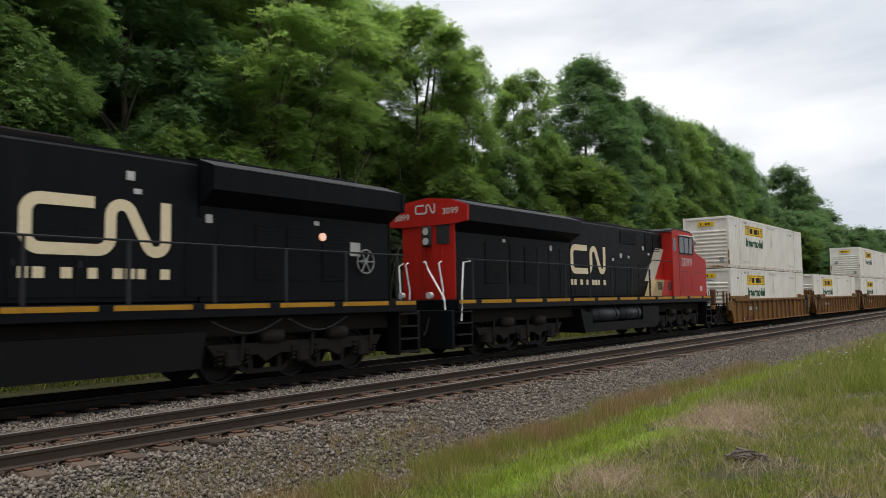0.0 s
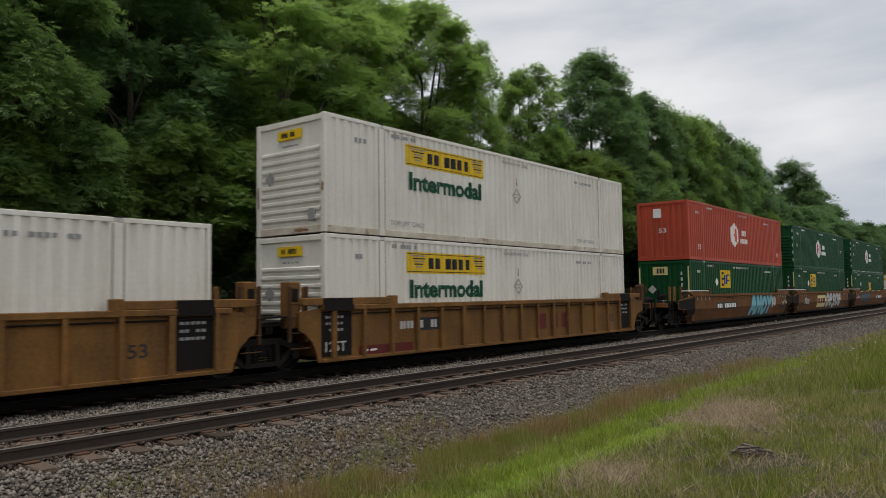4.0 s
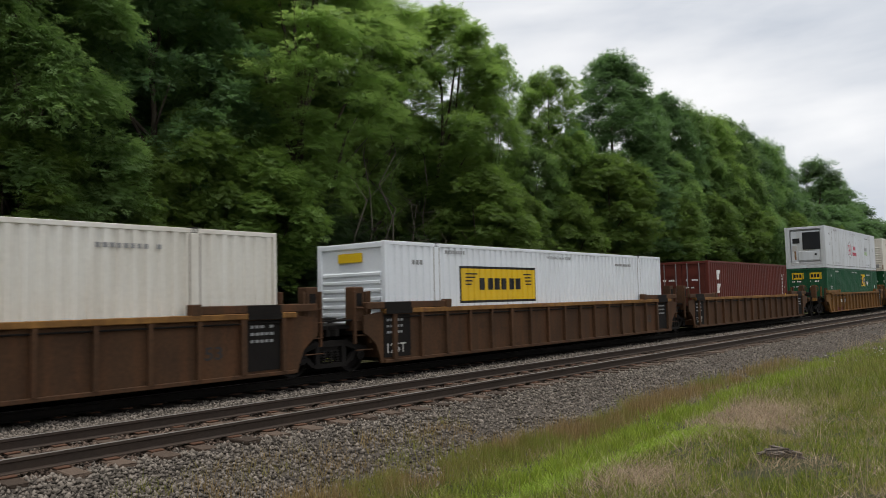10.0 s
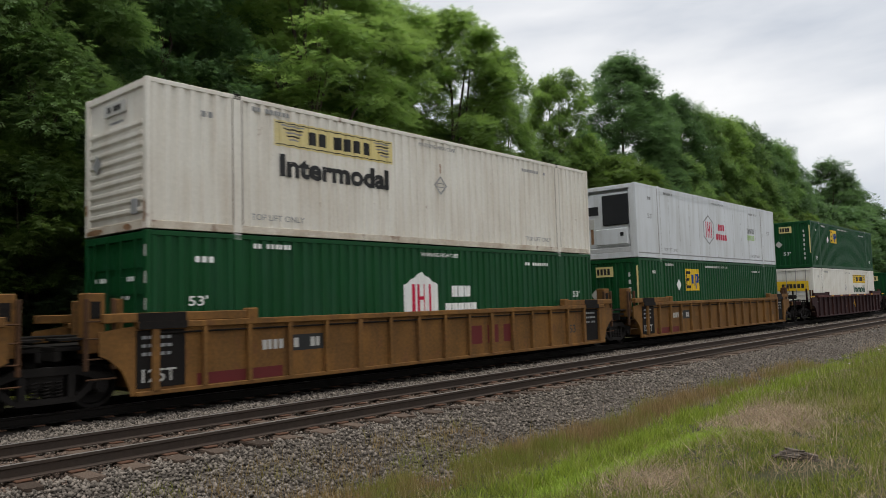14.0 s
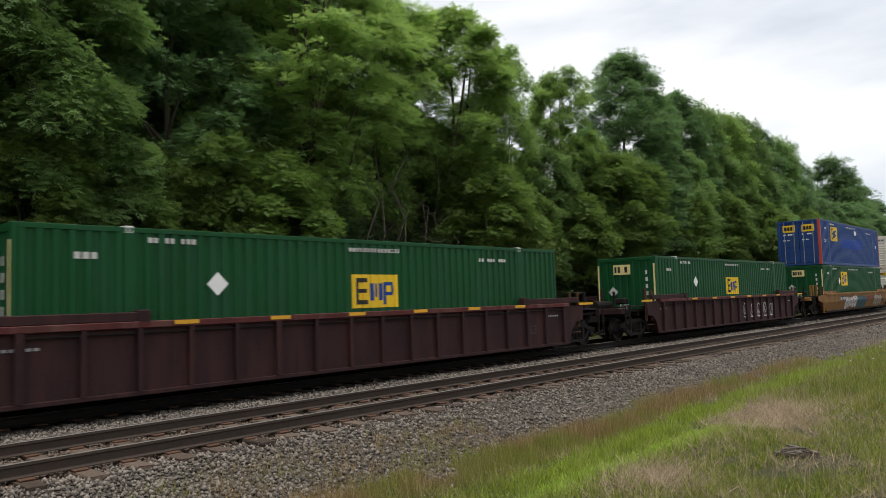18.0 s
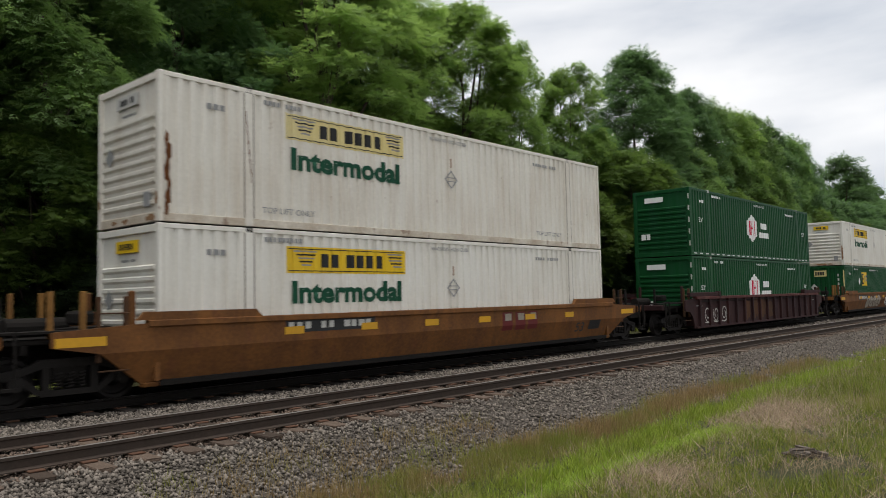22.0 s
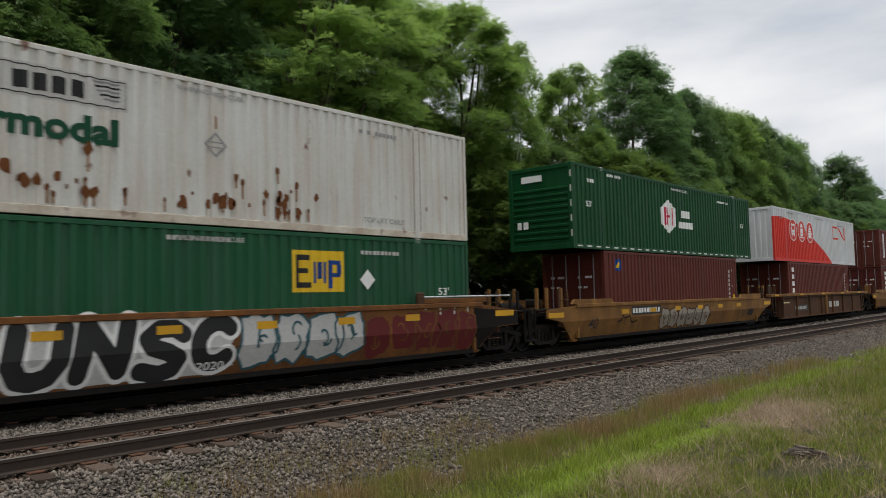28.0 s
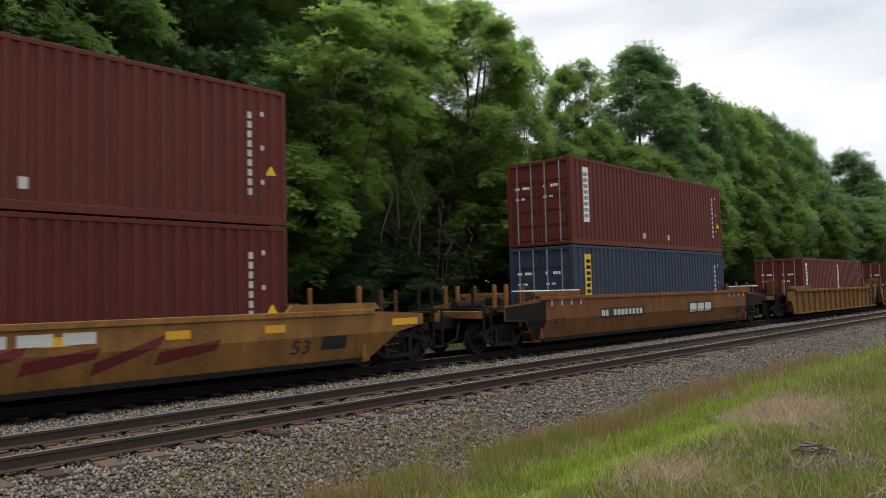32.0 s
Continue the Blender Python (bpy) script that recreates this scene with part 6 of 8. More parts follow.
    if style == "ribbed":
        n = 16
        part("pipe", tube(bmesh.new(), [(0.1, -1.55, 1.3), (L - 0.1, -1.55, 1.3)], 0.018, 6), M["under"], c)
        for i in range(n + 1):
            xr = 0.04 + i * (L - 0.08) / n
            wide = 0.09 if i % 5 else 0.13
            part("rib", shared(("rib", round(xr, 3), wide, L), lambda: prism(bmesh.new(), [(xr - wide / 2, 0.27), (xr + wide / 2, 0.27), (xr + wide / 2, top - 0.07), (xr - wide / 2, top - 0.07)], -y - 0.1, -y), key, "rib"), None, c)
    part("well_floor", bx(0, L, -1.4, 1.4, 0.2, 0.3), M["under"], c)
    for xa in (-0.12, L + 0.02):
        part("bulkhead", bx(xa, xa + 0.1, -1.42, 1.42, 0.3, 1.1), M[key], c)
    car_end(c, 0.0, -1, key, joined[0], brake[0])
    car_end(c, L, 1, key, joined[1], brake[1])
    if bogies[0]:
        build_bogie(c, -1.65 if joined[0] else -1.48)
    if bogies[1]:
        build_bogie(c, L + (1.65 if joined[1] else 1.48))
    yf = -y - 0.004
    r = random.Random(seed)
    if style == "ribbed":
        for xa, big in ((-0.3, None), (L - 0.95, None)):
            if key == "sill_m" or (xa < 1 and not joined[0]):
                marks(c, xa + 0.1, 1.1, 0.6, 0.05, "grey_ink", 5, -y - 0.006, seed=seed)
                continue
            p = part("data_panel", bx(xa, xa + 0.95 if xa < 1 else xa + 0.85, -y - 0.02, -y, 0.32, 1.36), M["under"], c)
            part("panel_cap", bx(xa, xa + 0.95 if xa < 1 else xa + 0.85, -y - 0.112, -y - 0.1, top - 0.08, top + 0.06), M["under"], c)
            part("panel_cap", bx(xa, xa + 0.95 if xa < 1 else xa + 0.85, -y - 0.066, -y - 0.06, top + 0.06, top + 0.215), M["under"], c)
            for k in range(3):
                marks(p, xa + 0.1, 1.2 - k * 0.15, 0.6, 0.06, "grey_ink", 5, -y - 0.024, seed=seed + k)
            if joined[0] and xa < 1:
                write(p, "125T", xa + 0.1, 0.42, 0.24, 0.66, "dull_white", -y - 0.026)
        write(c, "53", L - 1.9, 0.62, 0.26, 0.4, "ink", yf)
    elif style != "girder":
        if style == "smooth" or length_mark:
            write(c, "40" if length_mark else "53", 0.5, 0.55, 0.36, 0.62, "ink", yf)
        write(c, "53", L - 2.0, 0.5, 0.3, 0.5, "ink", yf)
        part("data_panel", bx(L - 1.2, L - 0.5, yf, -y, 0.55, 0.85), M["ink"], c)
    if yellow:
        for xa in [-1.9] + [2.7 + i * 2.15 for i in range(6)] + [L + 0.9]:
            part("yellow_reflector", bx(xa, xa + 0.5 if 0 < xa < L else xa + 0.85, *((-y - 0.106, -y - 0.09) if style == "ribbed" else (-y - 0.01, -y)), top - 0.03 if style == "ribbed" else top - 0.36, top + 0.045 if style == "ribbed" else top - 0.2), M["stripe"], c)
    return c


def plate_marks(c, x, w, z, h, n, panel=None, key="white", seed=0, y=-1.504):
    if panel:
        part("number_panel", bx(x - 0.08, x + w + 0.08, y + 0.001, -1.5, z - 0.07, z + h + 0.07), M[panel], c)
    marks(c, x, z, w, h, key, n, y - 0.002, seed=seed, name="numbering")


def stroke(bm, pts, w, y, taper=0.55):
    """A thick rounded pen stroke through points in x and z."""
    prev = None
    for i, (x, z) in enumerate(pts):
        xa, za = pts[max(0, i - 1)]
        xb, zb = pts[min(len(pts) - 1, i + 1)]
        d = Vector((xb - xa, zb - za)).normalized()
        k = w * (taper if i in (0, len(pts) - 1) else 1.0)
        a = (bm.verts.new((x - d.y * k, y, z + d.x * k)), bm.verts.new((x + d.y * k, y, z - d.x * k)))
        if prev:
            bm.faces.new((prev[0], a[0], a[1], prev[1]))
        prev = a


def graffiti(c, x0, x1, z0, z1, fill, rim, n, seed, shine=None):
    """Sprayed lettering too wild to read: swelling rimmed strokes."""
    r = random.Random(seed)
    w, h = (x1 - x0) / n, z1 - z0
    g = part("graffiti", sheet(blob((x0 + x1) / 2, (z0 + z1) / 2, (x1 - x0) / 2 * 0.96, h / 2 * 0.66, seed, 40, 0.14, 0.5), -1.503), M[rim], c, "spray-painted graffiti lettering")
    pen = min(w, h) * 0.036
    for i in range(n):
        bo, bi, bs = bmesh.new(), bmesh.new(), bmesh.new()
        cx, cz = x0 + (i + 0.5) * w + r.uniform(-0.06, 0.06) * w, (z0 + z1) / 2 + r.uniform(-0.06, 0.06) * h
        ring = blob(cx, cz, w * r.uniform(0.52, 0.66), h * r.uniform(0.42, 0.5), seed * 31 + i, 18, 0.16, 0.75)
        lift = 0.0006 * (i % 3)
        bi.faces.new([bi.verts.new((x, -1.5056 - lift, z)) for x, z in ring])
        stroke(bo, ring + ring[:2], pen, -1.5086 - lift)
        # inner hooks, unlike any letter
        for k in range(2):
            a0, turn = r.uniform(0, 6.28), r.choice((-1, 1)) * r.uniform(2.4, 4.6)
            hx, hz = cx + r.uniform(-0.18, 0.18) * w, cz + r.uniform(-0.16, 0.16) * h
            stroke(bo, [(hx + w * 0.17 * math.cos(a0 + turn * q / 9) * (0.6 + q / 18), hz + h * 0.17 * math.sin(a0 + turn * q / 9) * (0.6 + q / 18)) for q in range(10)], pen * 0.9, -1.5096 - lift)
        p = ring[r.randrange(9, 12)], ring[8]
        stroke(bs, [(cx + (x - cx) * 0.78, cz + (z - cz) * 0.78) for x, z in ring[5:9]], pen * 0.6, -1.5116)
        part("graffiti_rim", bo, M[rim], g)
        part("graffiti_bubble", bi, M[fill], g)
        if shine:
            part("graffiti_shine", bs, M[shine], g)
        else:
            bs.free()


def ring_line(a0, a1, n=14, k=0.42):
    return [(0.5 + k * math.cos(radians(a0 + (a1 - a0) * i / n)), 0.5 + 0.46 * math.sin(radians(a0 + (a1 - a0) * i / n))) for i in range(n + 1)]


SPRAYED = {
    "A": [[(0.06, 0.02), (0.42, 1.0), (0.58, 1.0), (0.94, 0.0)], [(0.26, 0.34), (0.76, 0.34)]],
    "N": [[(0.1, 0.0), (0.12, 1.0), (0.86, 0.04), (0.9, 1.0)]],
    "O": [ring_line(90, 450)],
    "Y": [[(0.05, 1.0), (0.45, 0.45), (0.95, 1.0)], [(0.47, 0.48), (0.42, 0.0)]],
    "G": [ring_line(40, 350) + [(0.6, 0.42)]],
    "C": [ring_line(45, 315)],
    "E": [ring_line(60, 170, 8) + ring_line(190, 300, 8), [(0.1, 0.52), (0.75, 0.56)]],
    "S": [[(0.9, 0.84), (0.68, 0.98), (0.34, 0.98), (0.12, 0.78), (0.24, 0.6), (0.6, 0.48), (0.88, 0.32), (0.8, 0.1), (0.5, 0.0), (0.1, 0.1)]],
    "U": [[(0.1, 1.0), (0.08, 0.35), (0.26, 0.06), (0.5, 0.0), (0.76, 0.08), (0.9, 0.35), (0.9, 1.0)]],
}


def fat_line(bm, pts, r, y, step):
    """A flat round-ended pen line; each piece lies a hair above the one before."""
    for i, (x, z) in enumerate(pts):
        bm.faces.new([bm.verts.new((x + r * math.cos(k * math.tau / 14), y, z + r * math.sin(k * math.tau / 14))) for k in range(14)])
        y -= step
        if i:
            xa, za = pts[i - 1]
            d = Vector((x - xa, z - za)).normalized() * r
            bm.faces.new([bm.verts.new((px, y, pz)) for px, pz in ((xa - d.y, za + d.x), (x - d.y, z + d.x), (x + d.y, z - d.x), (xa + d.y, za - d.x))])
            y -= step


def sprayed_word(c, body, x0, x1, z0, z1, fill, rim, pen=0.17, lean=0.1):
    """Fat sprayed capitals with a rim."""
    w, h = (x1 - x0) / len(body), z1 - z0
    r = min(w, h) * pen
    g = None
    for i, ch in enumerate(body):
        bo, bi = bmesh.new(), bmesh.new()
        dz = 0.05 * h * math.sin(i * 2.3)
        for line in SPRAYED[ch]:
            pts = [(x0 + i * w + r + a * (w - 1.1 * r) + lean * (b - 0.5) * h, z0 + r + b * (h - 2 * r) + dz) for a, b in line]
            fat_line(bo, pts, r * 1.5, -1.503 - 0.0009 * (i % 2), 0.00002)
            fat_line(bi, pts, r, -1.506 - 0.0009 * (i % 2), 0.00002)
        rim_ob = part("graffiti" if g is None else "graffiti_rim", bo, M[rim], g or c, "spray-painted graffiti lettering" if g is None else "")
        g = g or rim_ob
        part("graffiti_letter", bi, M[fill], g)


def tag(c, x, z, w, h, key, seed):
    """A loose sprayed scrawl."""
    r = random.Random(seed)
    bm = bmesh.new()
    pts, n = [], 11
    for i in range(n):
        pts.append((x + w * i / n + r.uniform(-0.1, 0.1) * w, z + h * r.random()))
    for (xa, za), (xb, zb) in zip(pts, pts[1:]):
        d = Vector((zb - za, xa - xb)).normalized() * 0.028
        bm.faces.new([bm.verts.new((px, -1.5045, pz)) for px, pz in ((xa - d.x, za - d.y), (xb - d.x, zb - d.y), (xb + d.x, zb + d.y), (xa + d.x, za + d.y))])
    part("scrawl", bm, M[key], c)


def swirl(c, x, z, w, h, key, seed):
    """A chalked curl with a foot stroke."""
    r = random.Random(seed)
    bm = bmesh.new()
    a0, turn = r.uniform(0, 6.28), r.choice((-1, 1))
    stroke(bm, [(x + w / 2 + w / 2 * (0.35 + 0.65 * q / 22) * math.cos(a0 + turn * q * 0.38), z + h / 2 + h / 2 * (0.35 + 0.65 * q / 22) * math.sin(a0 + turn * q * 0.38)) for q in range(23)], 0.022, -1.5045)
    stroke(bm, [(x, z + r.uniform(0, 0.1)), (x + w * 0.5, z), (x + w, z + r.uniform(0, 0.1))], 0.03, -1.506)
    part("scrawl", bm, M[key], c, "chalky spray-painted curl")


# --- locomotives
def arc(cx, cz, r, a0, a1, n=7):
    return [(cx + r * math.cos(radians(a0 + (a1 - a0) * k / n)), cz + r * math.sin(radians(a0 + (a1 - a0) * k / n))) for k in range(n + 1)]


def emblem_line():
    """The middle line of a rounded band emblem, 2.9 m long and 1.1 m high."""
    pts = [(1.32, 0.99), (0.9, 0.99)] + arc(0.36, 0.74, 0.25, 90, 180) + arc(0.36, 0.36, 0.25, 180, 270) + [(0.9, 0.11)]
    pts += arc(1.38, 0.36, 0.25, -90, 0) + arc(1.85, 0.77, 0.22, 180, 38)
    return pts + arc(2.56, 0.32, 0.21, 218, 360) + [(2.77, 0.6), (2.77, 1.1)]


def build_loco(name, label, flip, tanks, wing_end=8.1):
    c = thing(name, label, "locomotive", "train's locomotives")
    T = 22.3

    def X(*xs):
        return tuple(sorted(T - x for x in xs)) if flip else tuple(xs)

    def P(pts):
        return [(T - x, z) for x, z in pts] if flip else list(pts)

    def block(nm, x0, x1, y0, y1, z0, z1, key, bev=0.02, parent=None, lab=""):
        return part(nm, bx(*X(x0, x1), y0, y1, z0, z1, bev=bev), M[key], parent or c, lab)

    def slab(nm, pts, y0, y1, key, parent=None, lab=""):
        return part(nm, prism(bmesh.new(), P(pts), y0, y1), M[key], parent or c, lab)
    block("deck", 0.55, 21.75, -1.52, 1.52, 1.42, 1.72, "black", 0.02)
    for s in (-1, 1):
        block("stripe", 0.6, 21.7, *sorted((s * 1.527, s * 1.52)), 1.60, 1.70, "sill_stripe", 0, lab="amber reflective sill stripe")
        if s < 0:
            for k in range(11):
                xk = 1.4 + k * 1.9
                block("stripe_gap", xk, xk + 0.28, -1.532, -1.528, 1.6, 1.715, "black", 0)
    block("frame_beam", 0.4, 21.9, -1.1, 1.1, 1.0, 1.42, "under", 0.03)
    # radiator section with overhanging wings
    hood = 1.02
    block("radiator_body", 1.1, wing_end, -hood, hood, 1.72, 4.1, "black", 0.03)
    part("radiator_wing", [bm_ for bm_ in [bmesh.new()] if not wing(bm_, X(1.1, wing_end))][0], M["black"], c)
    # thin grey cover: the sky's light on the black roof, put into its colour
    roof = bmesh.new()
    xs_, line = X(1.12, wing_end - 0.02), [(-1.5, 4.525), (-0.9, 4.735), (0, 4.815), (0.9, 4.735), (1.5, 4.525)]
    lo_ = [[roof.verts.new((x, y, z)) for y, z in line] for x in xs_]
    hi_ = [[roof.verts.new((x, y, z + 0.02)) for y, z in line] for x in xs_]
    for k in range(4):
        roof.faces.new((hi_[0][k], hi_[0][k + 1], hi_[1][k + 1], hi_[1][k]))
        roof.faces.new((lo_[0][k], lo_[1][k], lo_[1][k + 1], lo_[0][k + 1]))
    for k in (0, 4):
        roof.faces.new((lo_[0][k], hi_[0][k], hi_[1][k], lo_[1][k]))
    part("radiator_roof", roof, M["loco_roof"], c, "radiator roof with light from the sky painted as grey")
    for k in range(6 if wing_end > 8 else 5):
        block("radiator_slat", 1.9 + k * 0.95, 2.7 + k * 0.95, -0.6, 0.6, 4.8, 4.87, "soot", 0.008)
    block("end_wall", 1.04, 1.1, -hood - 0.01, hood + 0.01, 1.72, 4.05, "loco_red" if not flip else "black", 0.012)
    part("end_cap", endcap(X(1.02, 1.1)), M["loco_red" if not flip else "black"], c)
    if not flip:
        light = block("headlight", 0.94, 1.04, -0.18, 0.18, 3.35, 3.95, "ink", 0.03)
        for z in (3.5, 3.8):
            part("lens", tube(bmesh.new(), [(0.92, 0, z), (0.95, 0, z)], 0.11, 14), M["dull_white"], light)
        block("end_window", 1.02, 1.04, -0.85, -0.35, 3.4, 4.0, "ink", 0)
        bm = bmesh.new()
        pts = [(0.46 - a * 0.28, 4.34 + b * 0.28) for a, b in emblem_line()]
        stroke(bm, pts, 0.028, 0.0, 1.0)
        for v in bm.verts:
            v.co = Vector((0.992, v.co.x, v.co.z))
        part("end_emblem", bm, M["dull_white"], c, "small white rounded emblem band")
        write(c, "3099", -0.62, 4.28, 0.2, 0.6, "dull_white", 0.994, face="end")
        write(c, "3099", 1.3, 4.2, 0.2, 0.6, "dull_white", 0.994, face="end")
        for yy in (-0.62, 0.1, 0.62):
            tube_pts = [(0.98, yy, 2.0), (0.98, yy, 3.3)]
            part("grab_iron", tube(bmesh.new(), tube_pts, 0.018, 6), M["loco_red"], c)
    # long hood
    block("engine_hood", wing_end, 16.9, -hood, hood, 1.72, 4.62, "black", 0.05)
    slab("hood_roof", [(wing_end, 4.6), (16.9, 4.6), (16.9, 4.72), (wing_end, 4.72)], -0.8, 0.8, "black")
    block("exhaust", 9.2, 10.6, -0.35, 0.35, 4.7, 4.92, "under", 0.04)
    block("roof_fan", 11.6, 13.6, -0.55, 0.55, 4.7, 4.84, "under", 0.05)
    for x0, x1, z0, z1 in ((12.4, 14.0, 3.95, 4.5), (14.9, 15.55, 3.7, 4.5), (15.75, 16.5, 3.7, 4.5), (2.6, 3.5, 2.2, 3.5), (4.0, 4.6, 2.2, 3.5), (4.9, 5.5, 2.2, 3.5)):
        g = block("grille", x0, x1, -hood - 0.02, -hood, z0, z1, "soot", 0.006)
        n = int((z1 - z0) / 0.09)
        for i in range(n):
            block("slat", x0 + 0.03, x1 - 0.03, -hood - 0.032, -hood - 0.02, z0 + 0.04 + i * 0.09, z0 + 0.08 + i * 0.09, "black", 0, g)
    for k in range(7):
        x0 = 8.4 + k * 1.15
        d = block("hood_door", x0, x0 + 1.07, -hood - 0.012, -hood, 1.85, 3.15, "black", 0.008)
        block("latch", x0 + 0.95, x0 + 1.0, -hood - 0.02, -hood - 0.012, 2.4, 2.52, "unit", 0, d)
    for k in range(3):
        block("hood_door", 5.75 + k * 0.78, 6.45 + k * 0.78, -hood - 0.012, -hood, 1.85, 3.5, "black", 0.008)
    for i, (x0, z0) in enumerate(((8.2, 3.85), (8.35, 4.1), (11.6, 3.2), (12.35, 3.35), (13.1, 3.35), (14.6, 3.75), (15.2, 3.55), (6.6, 3.4), (3.6, 3.55))):
        block("notice", x0, x0 + 0.16, -hood - 0.016, -hood, z0, z0 + (0.18 if i % 2 else 0.1), "dull_white", 0)
    # emblem: plain bars on the hood
    bx0, ez = 11.85 if flip else 8.1, 2.62
    yb = -hood - 0.016
    bm = bmesh.new()
    stroke(bm, [(bx0 + a, ez + b) for a, b in emblem_line()], 0.11, yb, 1.0)
    part("emblem_band", bm, M["cream"], c, "cream rounded emblem band")
    marks(c, bx0 + 0.0, 2.2, 2.9, 0.2, "cream", 12, yb, seed=9, name="lettering")
    if flip:
        part("marker_lamp", tube(bmesh.new(), [(T - 3.5, -hood - 0.05, 3.28), (T - 3.5, -hood, 3.28)], 0.1, 14), M["lamp"], c, "small glowing orange marker lamp")
        block("notice", 2.75, 3.1, -hood - 0.016, -hood, 3.3, 3.42, "dull_white", 0)
        block("side_window", 2.2, 2.55, -hood - 0.02, -hood, 2.85, 3.2, "dull_white", 0.005)
        bm = bmesh.new()
        ring = [(T - 2.1 + 0.3 * math.cos(k * math.tau / 20), -hood - 0.12, 2.72 + 0.3 * math.sin(k * math.tau / 20)) for k in range(21)]
        tube(bm, ring, 0.022, 6)
        for k in range(3):
            w = k * math.pi / 3
            tube(bm, [(T - 2.1 + 0.3 * math.cos(w), -hood - 0.12, 2.72 + 0.3 * math.sin(w)), (T - 2.1 - 0.3 * math.cos(w), -hood - 0.12, 2.72 - 0.3 * math.sin(w))], 0.02, 5)
        tube(bm, [(T - 2.1, -hood - 0.14, 2.72), (T - 2.1, -hood, 2.72)], 0.07, 8)
        part("brake_wheel", bm, M["grey_ink"], c, "grey spoked handbrake wheel")
        for xk in (4.0, 6.0):
            part("cable", tube(bmesh.new(), [(T - xk - 0.9 + q * 0.225, -1.45, 1.35 - 0.28 * math.sin(q * math.pi / 8)) for q in range(9)], 0.018, 5), M["unit"], c)
    # slanted band and cab
    slab("slanted_band", [(14.75, 2.4), (15.75, 2.4), (17.0, 3.9), (16.0, 3.9)], -hood - 0.03, -hood - 0.013, "band")
    slab("slanted_band", [(15.75, 2.4), (17.0, 2.4), (17.0, 3.9)], -hood - 0.034, -hood - 0.012, "loco_red")
    slab("equipment_box", [(15.71, 1.74), (17.66, 1.74), (17.66, 2.46), (16.11, 2.46)], -1.4, -hood - 0.034, "loco_red", lab="red equipment box below the cab")
    slab("equipment_box", [(14.65, 1.74), (15.7, 1.74), (16.1, 2.46), (15.2, 2.46)], -1.4, -hood - 0.034, "tan", lab="tan equipment box below the cab")
    for k in range(4):
        block("louvre", 16.45, 17.1, -1.416, -1.4, 2.02 + k * 0.09, 2.07 + k * 0.09, "unit", 0)
        block("louvre", 15.3, 15.8, -1.416, -1.4, 2.02 + k * 0.09, 2.07 + k * 0.09, "unit", 0)
    slab("seam", [(17.66, 1.74), (17.7, 1.74), (17.7, 4.6), (17.66, 4.6)], -1.507, -1.5, "ink")
    cab = slab("cab", [(16.9, 1.72), (21.2, 1.72), (21.25, 3.5), (20.2, 3.72), (19.75, 3.86), (19.5, 4.62), (19.3, 4.74), (17.2, 4.78), (16.9, 4.66)], -1.5, 1.5, "loco_red", lab="red driver's cab")
    slab("cab_roof", [(16.85, 4.68), (17.2, 4.8), (19.3, 4.76), (19.62, 4.62), (19.62, 4.68), (19.32, 4.82), (17.2, 4.87), (16.85, 4.76)], -1.46, 1.46, "loco_roof", cab)
    for x0, x1 in ((17.75, 18.3), (18.38, 18.9), (18.98, 19.38)):
        block("cab_window", x0, x1, -1.512, -1.48, 3.75, 4.5, "glass", 0, cab)
    block("window_frame", 17.68, 19.46, -1.52, -1.505, 4.5, 4.56, "black", 0, cab)
    block("window_frame", 17.68, 19.46, -1.52, -1.505, 3.68, 3.74, "black", 0, cab)
    for xk in (17.68, 18.31, 18.91, 19.4):
        block("window_frame", xk, xk + 0.06, -1.52, -1.505, 3.74, 4.5, "black", 0, cab)
    block("sunshade", 17.6, 19.5, -1.66, -1.5, 4.52, 4.57, "chrome", 0.006, cab)
    block("rear_cab_window", 17.0, 17.3, -1.508, -1.49, 3.8, 4.4, "glass", 0, cab)
    for x0 in (17.95, 19.1):
        for k in range(11):
            block("nose_louvre", x0, x0 + 0.95, -1.515, -1.5, 1.9 + k * 0.08, 1.945 + k * 0.08, "loco_red", 0, cab)
    block("nose_panel_line", 17.7, 20.9, -1.506, -1.5, 2.86, 2.875, "ink", 0, cab)
    block("step_light", 20.3, 20.6, -1.508, -1.5, 1.95, 2.2, "dull_white", 0, cab)
    if not flip:
        write(cab, "3099", 17.95, 3.12, 0.4, 1.34, "dull_white", -1.506, weight=0.004, label="white painted road number")
    # tank
    if tanks:
        slab("fuel_tank", [(8.0, 1.3), (8.35, 0.42), (14.9, 0.42), (15.2, 0.6), (15.2, 1.3), (13.5, 1.3), (13.5, 0.76), (8.95, 0.76), (8.9, 1.1)], -1.45, 1.45, "tank")
        for xa, xb in ((9.1, 11.2), (11.5, 13.3)):
            part("air_cylinder", tube(bmesh.new(), [(*X(xa, xb)[:1], -1.2, 1.06), (X(xa, xb)[1], -1.2, 1.06)], 0.28, 20), M["cylinder"], c, "blue-grey air cylinder", smooth=True)
            for xs in (xa + 0.3, xb - 0.3):
                part("cylinder_strap", tube(bmesh.new(), [(X(xs)[0] - 0.03 if not flip else T - xs - 0.03, -1.2, 1.06), (X(xs)[0] + 0.03 if not flip else T - xs + 0.03, -1.2, 1.06)], 0.295, 20), M["tank"], c)
    else:
        slab("fuel_tank", [(7.0, 1.15), (7.15, 0.42), (15.0, 0.42), (15.2, 1.15)], -1.45, 1.45, "tank")
